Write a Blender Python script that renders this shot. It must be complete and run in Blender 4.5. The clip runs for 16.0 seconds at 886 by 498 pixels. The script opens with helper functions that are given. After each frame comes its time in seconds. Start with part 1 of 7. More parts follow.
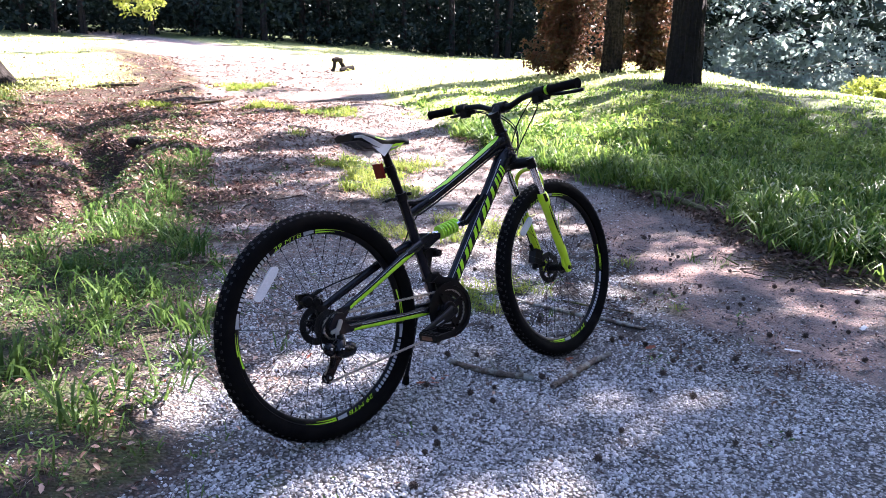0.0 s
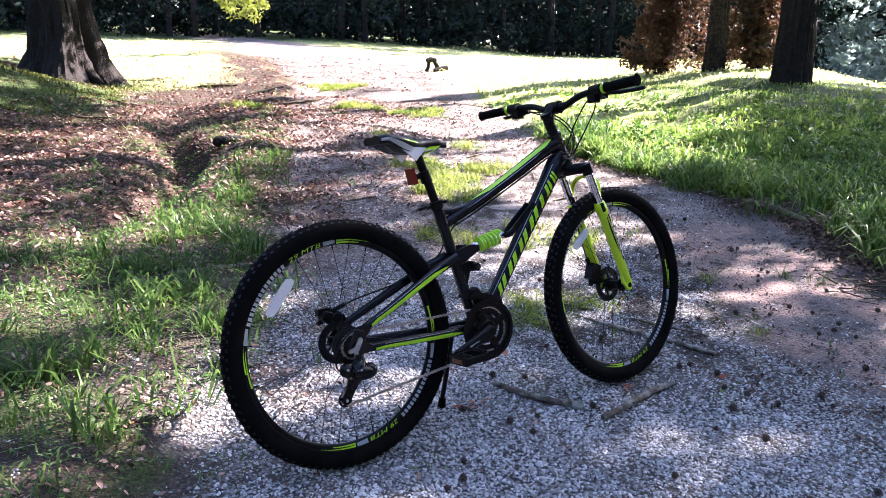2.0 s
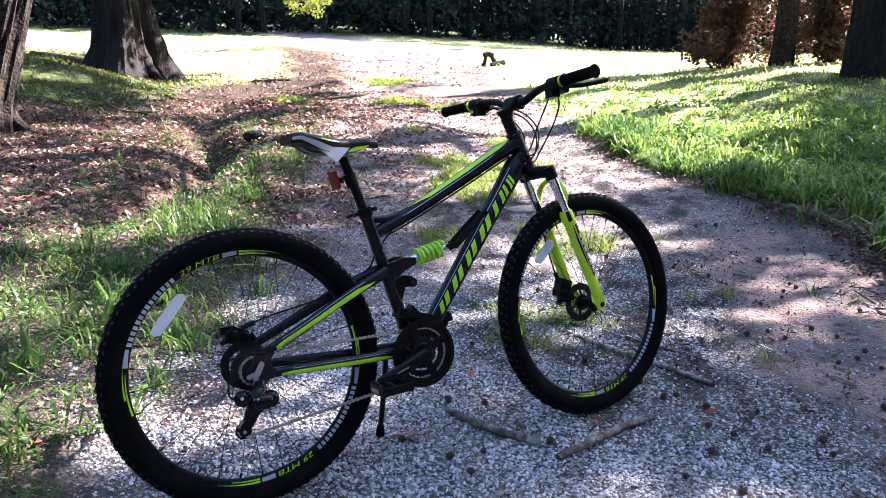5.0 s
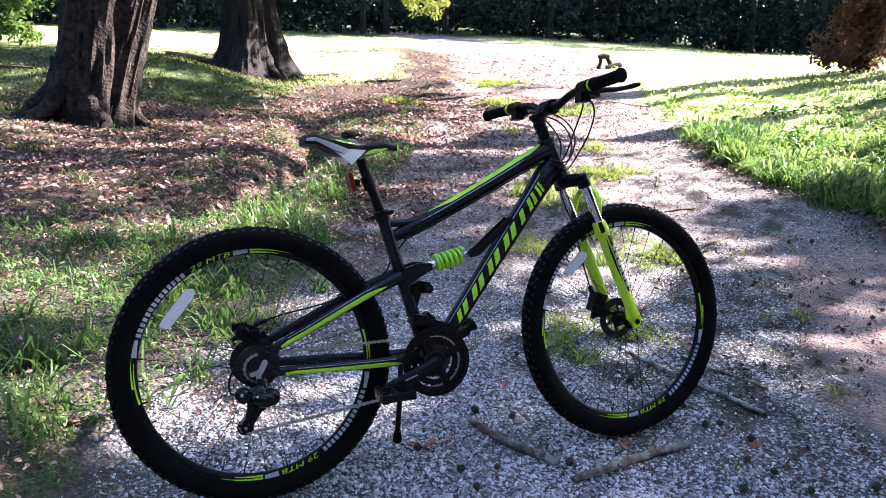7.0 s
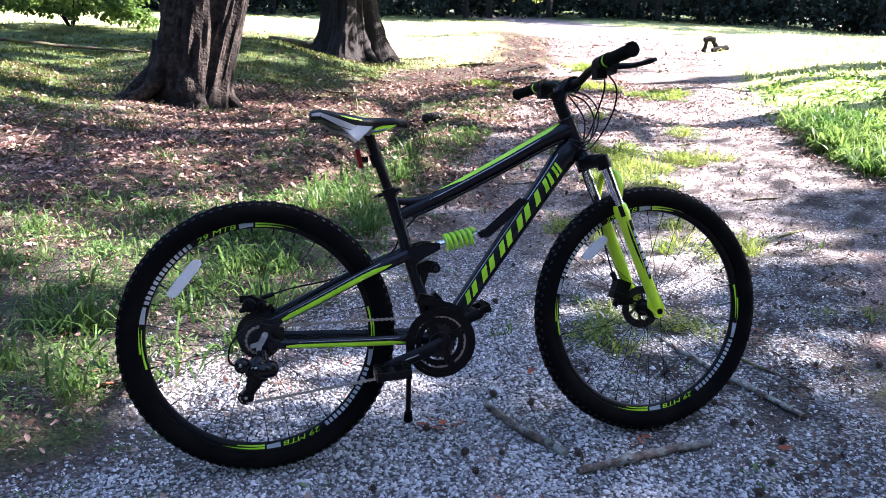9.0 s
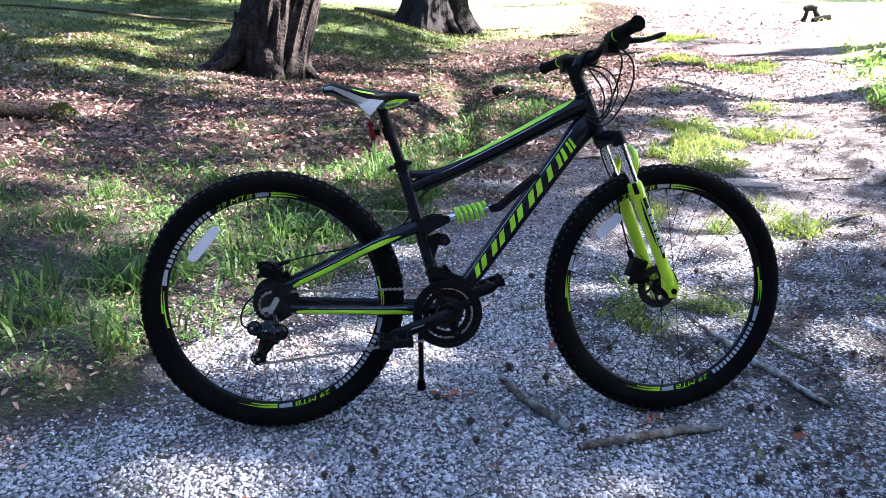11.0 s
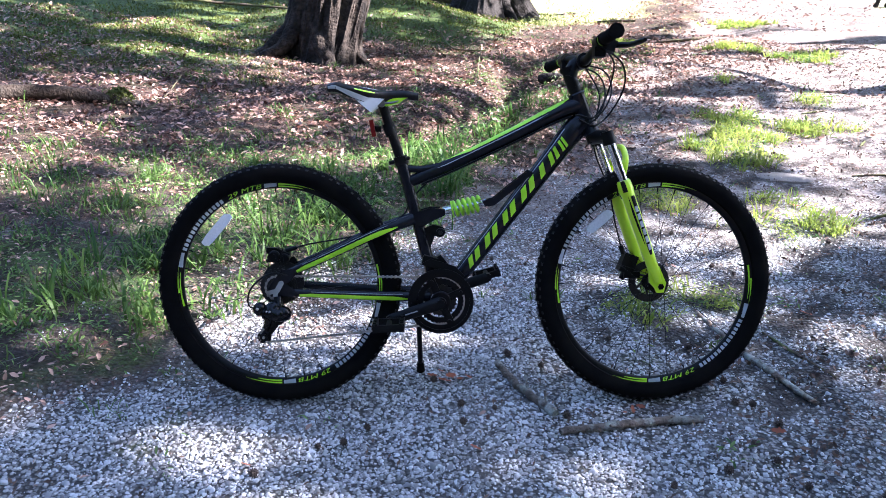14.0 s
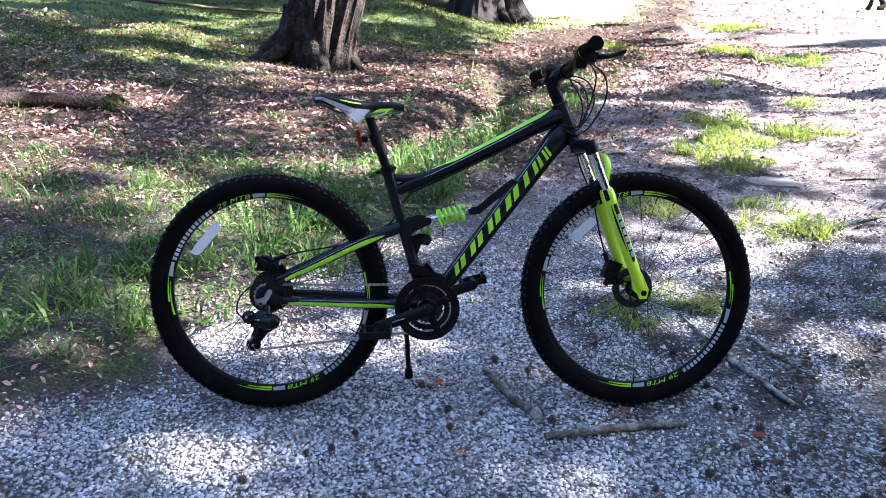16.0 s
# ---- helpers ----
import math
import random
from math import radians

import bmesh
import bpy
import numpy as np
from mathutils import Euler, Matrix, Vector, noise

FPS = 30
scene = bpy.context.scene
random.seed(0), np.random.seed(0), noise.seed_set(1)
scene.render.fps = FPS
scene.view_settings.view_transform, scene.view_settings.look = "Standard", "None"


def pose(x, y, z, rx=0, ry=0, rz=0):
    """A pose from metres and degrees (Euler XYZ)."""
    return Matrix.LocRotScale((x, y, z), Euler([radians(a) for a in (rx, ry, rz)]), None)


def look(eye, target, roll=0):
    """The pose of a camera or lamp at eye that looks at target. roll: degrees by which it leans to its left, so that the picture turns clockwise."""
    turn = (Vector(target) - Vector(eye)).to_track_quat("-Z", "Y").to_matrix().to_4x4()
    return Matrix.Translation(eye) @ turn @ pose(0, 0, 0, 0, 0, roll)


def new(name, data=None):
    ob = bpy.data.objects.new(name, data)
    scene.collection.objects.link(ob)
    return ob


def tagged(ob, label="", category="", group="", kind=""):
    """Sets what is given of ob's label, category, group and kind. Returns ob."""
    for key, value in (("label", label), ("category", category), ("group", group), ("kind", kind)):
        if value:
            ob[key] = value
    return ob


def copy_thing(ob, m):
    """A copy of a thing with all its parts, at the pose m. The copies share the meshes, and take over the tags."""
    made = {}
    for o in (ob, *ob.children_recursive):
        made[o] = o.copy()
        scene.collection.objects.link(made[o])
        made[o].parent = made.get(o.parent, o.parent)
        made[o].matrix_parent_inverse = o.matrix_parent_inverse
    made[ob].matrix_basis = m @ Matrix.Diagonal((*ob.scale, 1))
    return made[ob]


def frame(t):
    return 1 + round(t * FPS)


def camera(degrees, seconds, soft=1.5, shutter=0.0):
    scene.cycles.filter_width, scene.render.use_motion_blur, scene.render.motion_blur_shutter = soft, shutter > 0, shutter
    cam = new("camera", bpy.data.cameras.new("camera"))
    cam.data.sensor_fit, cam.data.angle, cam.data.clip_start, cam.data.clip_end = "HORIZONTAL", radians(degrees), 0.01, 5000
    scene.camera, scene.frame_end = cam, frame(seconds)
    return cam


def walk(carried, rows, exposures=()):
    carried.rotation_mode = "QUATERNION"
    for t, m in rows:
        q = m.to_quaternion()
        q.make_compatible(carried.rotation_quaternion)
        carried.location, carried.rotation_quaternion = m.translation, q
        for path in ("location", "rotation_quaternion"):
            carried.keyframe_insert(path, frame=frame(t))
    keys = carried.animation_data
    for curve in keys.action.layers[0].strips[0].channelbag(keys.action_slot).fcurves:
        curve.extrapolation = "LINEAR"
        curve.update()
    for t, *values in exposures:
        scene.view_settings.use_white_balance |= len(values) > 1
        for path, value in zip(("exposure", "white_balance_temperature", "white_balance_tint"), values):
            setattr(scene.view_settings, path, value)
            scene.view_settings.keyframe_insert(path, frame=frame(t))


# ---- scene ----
cam = camera(60.6, 16.0, soft=0.9)
PATH = [
    (0, (-1.238, -1.948, 1.178), (0.062, -0.505, 0.699), 1.8),
    (0.5, (-1.162, -1.921, 1.17), (0.097, -0.443, 0.689), 1.8),
    (1, (-1.091, -1.91, 1.169), (0.109, -0.384, 0.686), 1.7),
    (1.5, (-1.011, -1.893, 1.167), (0.122, -0.319, 0.68), 1.6),
    (2, (-0.939, -1.891, 1.169), (0.16, -0.292, 0.684), 1.4),
    (2.5, (-0.856, -1.883, 1.165), (0.217, -0.267, 0.678), 1.2),
    (3, (-0.757, -1.871, 1.16), (0.3, -0.245, 0.673), 1.2),
    (5.5, (-0.377, -1.862, 1.16), (0.521, -0.146, 0.662), 1.3),
    (6, (-0.302, -1.884, 1.163), (0.537, -0.136, 0.67), 1.4),
    (6.5, (-0.236, -1.902, 1.162), (0.528, -0.122, 0.663), 1.5),
    (7, (-0.175, -1.928, 1.168), (0.496, -0.113, 0.664), 1.5),
    (7.5, (-0.108, -1.949, 1.17), (0.48, -0.107, 0.658), 1.3),
    (8, (-0.045, -1.961, 1.163), (0.49, -0.107, 0.638), 1.2),
    (8.5, (0.015, -1.972, 1.156), (0.493, -0.105, 0.622), 1.1),
    (9, (0.081, -1.972, 1.149), (0.497, -0.093, 0.602), 1.2),
    (11.5, (0.328, -2.065, 1.172), (0.479, -0.174, 0.54), 0.8),
    (12, (0.368, -2.092, 1.182), (0.487, -0.201, 0.541), 0.8),
    (12.5, (0.401, -2.108, 1.192), (0.494, -0.22, 0.539), 0.8),
    (13, (0.427, -2.129, 1.204), (0.494, -0.242, 0.548), 1.0),
    (13.5, (0.447, -2.145, 1.217), (0.499, -0.259, 0.555), 1.0),
    (14, (0.463, -2.156, 1.226), (0.502, -0.27, 0.563), 0.9),
    (14.5, (0.477, -2.161, 1.235), (0.504, -0.275, 0.569), 0.8),
    (15, (0.484, -2.169, 1.24), (0.515, -0.282, 0.577), 0.8),
    (15.5, (0.493, -2.177, 1.245), (0.528, -0.289, 0.584), 0.7),
    (16, (0.496, -2.185, 1.253), (0.542, -0.296, 0.597), 0.7),
]
walk(cam, [(t, look(eye, target, roll)) for t, eye, target, roll in PATH], [(0.0, 3.39, 6170, 28), (5.5, 3.38, 6030, 25), (9.0, 3.4, 5900, 24), (12.0, 3.47, 5690, 20), (16.0, 3.54, 5710, 20)])

# ---- world, sun, exposure ----
SUN_HEADING, SUN_HEIGHT = 92.0, 36.0          # degrees from +y towards +x, and above the horizon
world = bpy.data.worlds.new("sky")
scene.world = world
world.use_nodes = True
wn = world.node_tree.nodes
sky = wn.new("ShaderNodeTexSky")
sky.sky_type = "NISHITA"
sky.sun_disc = False
sky.sun_elevation = radians(SUN_HEIGHT)
sky.sun_rotation = radians(SUN_HEADING)
wn["Background"].inputs["Strength"].default_value = 0.075
world.node_tree.links.new(sky.outputs[0], wn["Background"].inputs["Color"])
sun = new("sun", bpy.data.lights.new("sun", "SUN"))
sun.data.energy, sun.data.angle, sun.data.color = 5.0, radians(0.55), (1.0, 0.93, 0.82)
sun.matrix_world = look((0, 0, 0), (-math.sin(radians(SUN_HEADING)) * math.cos(radians(SUN_HEIGHT)),
                                    -math.cos(radians(SUN_HEADING)) * math.cos(radians(SUN_HEIGHT)),
                                    -math.sin(radians(SUN_HEIGHT))))


# ---- materials ----
def material(name, base, rough=0.6, metal=0.0, other=None, scale=20.0, amount=0.6, bump=0.0, bump_scale=80.0, coat=0.0,
             through_light=0.0, island=0.0, stain=None, stain_scale=3.0, spec=0.5):
    """A surface with two scales of colour variation, fine relief and, for leaves, light that shines through."""
    m = bpy.data.materials.new(name)
    m.use_nodes = True
    n, l = m.node_tree.nodes, m.node_tree.links
    b = n["Principled BSDF"]
    b.inputs["Roughness"].default_value, b.inputs["Metallic"].default_value = rough, metal
    b.inputs["Coat Weight"].default_value = coat
    b.inputs["Specular IOR Level"].default_value = spec
    place = n.new("ShaderNodeNewGeometry")
    tex = n.new("ShaderNodeTexNoise")
    tex.inputs["Scale"].default_value, tex.inputs["Detail"].default_value = scale, 5
    l.new(place.outputs["Position"], tex.inputs["Vector"])
    mix = n.new("ShaderNodeMix")
    mix.data_type = "RGBA"
    other = other or tuple(c * 0.6 for c in base)
    mix.inputs["A"].default_value, mix.inputs["B"].default_value = (*base, 1), (*other, 1)
    ramp = n.new("ShaderNodeMapRange")
    ramp.inputs["From Min"].default_value, ramp.inputs["From Max"].default_value = 0.5 - amount / 2, 0.5 + amount / 2
    l.new(tex.outputs["Fac"], ramp.inputs["Value"])
    if island:
        add = n.new("ShaderNodeMath")
        add.operation = "MULTIPLY_ADD"
        l.new(place.outputs["Random Per Island"], add.inputs[0])
        add.inputs[1].default_value = island
        sub = n.new("ShaderNodeMath")
        sub.operation = "SUBTRACT"
        l.new(ramp.outputs[0], sub.inputs[0])
        sub.inputs[1].default_value = island / 2
        l.new(sub.outputs[0], add.inputs[2])
        add.use_clamp = True
        l.new(add.outputs[0], mix.inputs["Factor"])
    else:
        l.new(ramp.outputs[0], mix.inputs["Factor"])
    colour = mix.outputs["Result"]
    if stain:
        big = n.new("ShaderNodeTexNoise")
        big.inputs["Scale"].default_value, big.inputs["Detail"].default_value = stain_scale, 4
        l.new(place.outputs["Position"], big.inputs["Vector"])
        r2 = n.new("ShaderNodeMapRange")
        r2.inputs["From Min"].default_value, r2.inputs["From Max"].default_value = 0.45, 0.65
        l.new(big.outputs["Fac"], r2.inputs["Value"])
        m2 = n.new("ShaderNodeMix")
        m2.data_type = "RGBA"
        l.new(r2.outputs[0], m2.inputs["Factor"])
        l.new(colour, m2.inputs["A"])
        m2.inputs["B"].default_value = (*stain, 1)
        colour = m2.outputs["Result"]
    l.new(colour, b.inputs["Base Color"])
    if bump:
        fine = n.new("ShaderNodeTexNoise")
        fine.inputs["Scale"].default_value, fine.inputs["Detail"].default_value = bump_scale, 4
        l.new(place.outputs["Position"], fine.inputs["Vector"])
        bp = n.new("ShaderNodeBump")
        bp.inputs["Strength"].default_value, bp.inputs["Distance"].default_value = bump, 1.0 / bump_scale
        l.new(fine.outputs["Fac"], bp.inputs["Height"])
        l.new(bp.outputs[0], b.inputs["Normal"])
    if through_light:
        tr = n.new("ShaderNodeBsdfTranslucent")
        l.new(colour, tr.inputs["Color"])
        ms = n.new("ShaderNodeMixShader")
        ms.inputs[0].default_value = through_light
        l.new(b.outputs[0], ms.inputs[1])
        l.new(tr.outputs[0], ms.inputs[2])
        l.new(ms.outputs[0], n["Material Output"].inputs["Surface"])
    return m


RUBBER = material("rubber", (0.0028, 0.0028, 0.0032), 0.8, other=(0.0045, 0.0045, 0.0048), scale=60, bump=0.2, bump_scale=400, stain=(0.007, 0.0065, 0.006), stain_scale=9, spec=0.04)
PAINT_BLACK = material("charcoal_paint", (0.005, 0.006, 0.010), 0.27, other=(0.008, 0.009, 0.013), scale=300, spec=0.22, coat=0.04, bump=0.03, bump_scale=900)
PAINT_NEON = material("neon_green_paint", (0.42, 0.80, 0.015), 0.35, other=(0.36, 0.72, 0.01), scale=12, coat=0.4)
NEON_FORK = material("neon_yellow_paint", (0.58, 0.84, 0.012), 0.32, other=(0.52, 0.78, 0.01), scale=10, coat=0.5)
DECAL_WHITE = material("white_decal", (0.42, 0.45, 0.5), 0.4, other=(0.30, 0.33, 0.37), scale=40)
DECAL_GREY = material("grey_decal", (0.30, 0.32, 0.34), 0.4, other=(0.22, 0.24, 0.26), scale=40)
BLACK_PART = material("black_anodised", (0.004, 0.004, 0.005), 0.36, metal=0.1, other=(0.006, 0.006, 0.007), scale=80, spec=0.15)
BLACK_PLASTIC = material("black_plastic", (0.004, 0.004, 0.0045), 0.45, other=(0.007, 0.007, 0.0075), scale=120, spec=0.12, bump=0.1, bump_scale=600)
CHROME = material("chrome", (0.72, 0.73, 0.75), 0.14, metal=1.0, other=(0.6, 0.61, 0.63), scale=40)
STEEL = material("steel", (0.22, 0.21, 0.195), 0.35, metal=1.0, other=(0.18, 0.17, 0.16), scale=90)
GLOSS_BLACK = material("gloss_black_plastic", (0.003, 0.003, 0.004), 0.16, other=(0.006, 0.006, 0.007), scale=90, spec=0.2)
SATIN = material("satin_metal", (0.36, 0.36, 0.35), 0.38, metal=0.4, other=(0.42, 0.41, 0.39), scale=70)
DARK_STEEL = material("dark_steel", (0.02, 0.02, 0.02), 0.45, metal=0.6, other=(0.03, 0.029, 0.028), scale=120)
SADDLE_BLACK = material("black_vinyl", (0.007, 0.007, 0.008), 0.42, other=(0.010, 0.010, 0.011), scale=90, spec=0.2, bump=0.15, bump_scale=700)
SADDLE_WHITE = material("white_vinyl", (0.66, 0.68, 0.72), 0.42, other=(0.56, 0.58, 0.62), scale=50, bump=0.12, bump_scale=700)
REFLECTOR = material("white_reflector", (0.66, 0.69, 0.72), 0.22, other=(0.5, 0.53, 0.57), scale=180, coat=0.8)
RED_REFLECTOR = material("red_reflector", (0.16, 0.008, 0.006), 0.4, other=(0.14, 0.006, 0.005), scale=200, coat=0.15, spec=0.2)
AMBER = material("amber_reflector", (0.11, 0.03, 0.006), 0.3, scale=150)
CASSETTE = material("sprocket_steel", (0.045, 0.045, 0.046), 0.4, metal=0.7, other=(0.02, 0.02, 0.02), scale=140)
CHAIN = material("chain_steel", (0.55, 0.54, 0.52), 0.32, metal=0.9, other=(0.25, 0.24, 0.22), scale=220)
RUBBER_TREAD = material("tread_rubber", (0.004, 0.004, 0.0045), 0.45, other=(0.009, 0.008, 0.0075), scale=90, bump=0.2, bump_scale=500, spec=0.25)
BARK = material("bark", (0.062, 0.048, 0.039), 0.95, other=(0.009, 0.007, 0.006), scale=18, amount=0.4, bump=1.0, bump_scale=34, stain=(0.012, 0.010, 0.009), stain_scale=4, spec=0.15)
BARK_DARK = material("dark_bark", (0.03, 0.026, 0.024), 0.95, other=(0.013, 0.011, 0.010), scale=14, bump=1.0, bump_scale=26, spec=0.15)
WOOD_STICK = material("weathered_stick", (0.16, 0.12, 0.09), 0.9, other=(0.045, 0.032, 0.024), scale=45, amount=0.4, bump=1.0, bump_scale=120, stain=(0.30, 0.31, 0.27), stain_scale=26)
ROT_WOOD = material("rotten_log", (0.10, 0.068, 0.045), 0.95, other=(0.04, 0.028, 0.02), scale=25, bump=1.0, bump_scale=50, stain=(0.09, 0.11, 0.03), stain_scale=5)
CONE = material("sweetgum_ball", (0.085, 0.055, 0.04), 0.9, other=(0.02, 0.013, 0.010), scale=90)
LEAF_DEAD = material("dead_leaf", (0.05, 0.018, 0.011), 0.45, other=(0.42, 0.26, 0.205), scale=3, amount=0.5, island=1.7, through_light=0.15, spec=0.35)
LOG = material("log_bark", (0.05, 0.036, 0.027), 0.95, other=(0.02, 0.014, 0.011), scale=9, bump=1.0, bump_scale=40, stain=(0.085, 0.072, 0.06), stain_scale=3, spec=0.15)
MOSS = material("moss", (0.13, 0.15, 0.02), 0.95, other=(0.05, 0.06, 0.015), scale=40, bump=1.0, bump_scale=120)
LEAF_GREEN = material("green_leaf", (0.055, 0.11, 0.022), 0.55, other=(0.12, 0.19, 0.035), scale=0.8, island=1.0, through_light=0.45, spec=0.25)
# near-black green: the woods' backlit side is painted into the leaf colour
LEAF_WOODS_SHADED = material("woods_leaf", (0.011, 0.019, 0.016), 0.9, other=(0.020, 0.031, 0.026), scale=0.12, island=0.5, through_light=0.08, spec=0.06)
LEAF_CEDAR = material("brown_cedar_leaf", (0.12, 0.045, 0.028), 0.8, other=(0.07, 0.06, 0.03), scale=0.9, island=0.8, through_light=0.3)
LEAF_BRIGHT = material("young_leaf", (0.16, 0.21, 0.03), 0.5, other=(0.24, 0.27, 0.05), scale=3, island=1.0, through_light=0.5)
GRASS = material("grass_blade", (0.03, 0.08, 0.018), 0.42, other=(0.125, 0.205, 0.048), scale=1.1, amount=0.5, island=0.8, through_light=0.5, spec=0.22)
MOSS_GRASS = material("mossy_blade", (0.045, 0.06, 0.012), 0.6, other=(0.15, 0.165, 0.035), scale=1.6, amount=0.4, island=0.7, through_light=0.35, spec=0.15)
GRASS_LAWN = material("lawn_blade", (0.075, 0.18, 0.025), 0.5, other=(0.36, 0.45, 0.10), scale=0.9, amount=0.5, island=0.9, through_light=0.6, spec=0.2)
GRASS_BANK_SHADED = material("shaded_bank_blade", (0.035, 0.095, 0.014), 0.45, other=(0.20, 0.30, 0.06), scale=1.3, amount=0.5, island=0.9, through_light=0.5, spec=0.25)
WEED_LEAF = material("weed_leaf", (0.12, 0.19, 0.03), 0.5, other=(0.32, 0.37, 0.08), scale=2.0, amount=0.5, island=0.8, through_light=0.55, spec=0.2)
VERGE_LEAF = material("verge_leaf", (0.025, 0.07, 0.02), 0.5, other=(0.16, 0.25, 0.075), scale=1.6, amount=0.5, island=0.9, through_light=0.45, spec=0.25)
# straw-pale blades: the open grass's full sun is put into their colour
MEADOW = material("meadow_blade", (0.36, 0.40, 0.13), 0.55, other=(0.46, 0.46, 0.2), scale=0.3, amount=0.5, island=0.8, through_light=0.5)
# bluish pale leaves: distance haze is painted into their colour
LEAF_HAZED = material("hazed_leaf", (0.17, 0.235, 0.215), 0.7, other=(0.24, 0.30, 0.27), scale=0.1, island=0.4, through_light=0.6, spec=0.1)
STONE = material("gravel_stone", (0.56, 0.555, 0.56), 0.75, other=(0.17, 0.165, 0.165), scale=5, amount=0.9, island=1.3, bump=0.25, bump_scale=260)
GRIT = material("dark_grit", (0.20, 0.19, 0.185), 0.85, other=(0.035, 0.032, 0.031), scale=6, amount=0.9, island=1.6)
CRUMB = material("leaf_crumb", (0.045, 0.028, 0.02), 0.85, other=(0.13, 0.075, 0.052), scale=4, island=1.2)
PAPER = material("white_litter", (0.7, 0.68, 0.64), 0.8, other=(0.55, 0.53, 0.5), scale=30)
WIRE = material("power_cable", (0.25, 0.25, 0.26), 0.5, metal=0.6, scale=3)


# ---- mesh helpers ----
class Shape:
    """Vertices and faces that grow into one mesh."""

    def __init__(self):
        self.v, self.f = [], []

    def add(self, verts, faces):
        o = len(self.v)
        self.v += [tuple(p) for p in verts]
        self.f += [tuple(o + i for i in f) for f in faces]
        return self

    def tube(self, points, radii, n=12, caps=True, flat=1.0, up=(0, 1, 0)):
        """A round tube along points; flat squeezes it across up."""
        pts = [Vector(p) for p in points]
        if isinstance(radii, (int, float)):
            radii = [radii] * len(pts)
        rings = []
        for i, p in enumerate(pts):
            d = (pts[min(i + 1, len(pts) - 1)] - pts[max(i - 1, 0)]).normalized()
            a = Vector(up)
            a = (a - d * a.dot(d))
            if a.length < 1e-3:
                a = d.orthogonal()
            a.normalize()
            b = d.cross(a)
            r = radii[i]
            rings.append([p + a * (r * flat * math.cos(k * math.tau / n)) + b * (r * math.sin(k * math.tau / n)) for k in range(n)])
        verts = [q for ring in rings for q in ring]
        faces = [(i * n + k, i * n + (k + 1) % n, (i + 1) * n + (k + 1) % n, (i + 1) * n + k) for i in range(len(pts) - 1) for k in range(n)]
        if caps:
            faces += [tuple(reversed(range(n))), tuple((len(pts) - 1) * n + k for k in range(n))]
        return self.add(verts, faces)

    def lathe(self, centre, profile, n=48, axis="y", closed=True):
        """Turns a profile of (radius, along) pairs round an axis through centre."""
        c = Vector(centre)
        verts = []
        for k in range(n):
            s, co = math.sin(k * math.tau / n), math.cos(k * math.tau / n)
            for r, h in profile:
                q = {"y": (r * co, h, r * s), "z": (r * co, r * s, h), "x": (h, r * co, r * s)}[axis]
                verts.append(c + Vector(q))
        m = len(profile)
        faces = [(k * m + j, k * m + (j + 1) % m, (k + 1) % n * m + (j + 1) % m, (k + 1) % n * m + j) for k in range(n) for j in range(m if closed else m - 1)]
        return self.add(verts, faces)

    def disc(self, centre, radius, thick, n=32, axis="y", hole=0.0):
        if hole:
            return self.lathe(centre, [(hole, -thick / 2), (radius, -thick / 2), (radius, thick / 2), (hole, thick / 2)], n, axis)
        e = min(thick * 0.2, radius * 0.2)
        return self.lathe(centre, [(1e-4, -thick / 2), (radius - e, -thick / 2), (radius, -thick / 2 + e), (radius, thick / 2 - e), (radius - e, thick / 2), (1e-4, thick / 2)], n, axis, False)

    def box(self, centre, size, m=None):
        hx, hy, hz = (s / 2 for s in size)
        c, m = Vector(centre), m or Matrix.Identity(3)
        verts = [c + m @ Vector((x, y, z)) for x in (-hx, hx) for y in (-hy, hy) for z in (-hz, hz)]
        return self.add(verts, [(0, 1, 3, 2), (4, 6, 7, 5), (0, 4, 5, 1), (2, 3, 7, 6), (0, 2, 6, 4), (1, 5, 7, 3)])

    def plate(self, outline, y, thick):
        """A flat plate in the x-z plane with the given outline, thick along y."""
        n = len(outline)
        verts = [(x, y - thick / 2, z) for x, z in outline] + [(x, y + thick / 2, z) for x, z in outline]
        return self.add(verts, [tuple(range(n)), tuple(reversed(range(n, 2 * n)))] + [(i, i + n, (i + 1) % n + n, (i + 1) % n) for i in range(n)])

    def turned(self, m):
        self.v = [tuple(m @ Vector(p)) for p in self.v]
        return self

    def mesh(self, name, mat, smooth=True):
        me = bpy.data.meshes.new(name)
        me.from_pydata(self.v, [], self.f)
        bm = bmesh.new()
        bm.from_mesh(me)
        bmesh.ops.recalc_face_normals(bm, faces=bm.faces)
        bm.to_mesh(me)
        bm.free()
        if smooth:
            me.polygons.foreach_set("use_smooth", [True] * len(me.polygons))
            me.set_sharp_from_angle(angle=radians(38))
        me.materials.append(mat)
        return me


def part(name, shape, mat, parent, label="", smooth=True):
    ob = new(name, shape.mesh(name, mat, smooth))
    ob.parent = parent
    if label:
        tagged(ob, label)
    return ob


def thing(name, shape, mat, label, category, m=None, group="", kind="", smooth=True):
    ob = new(name, shape.mesh(name, mat, smooth))
    if m is not None:
        ob.matrix_world = m
    return tagged(ob, label, category, group, kind)


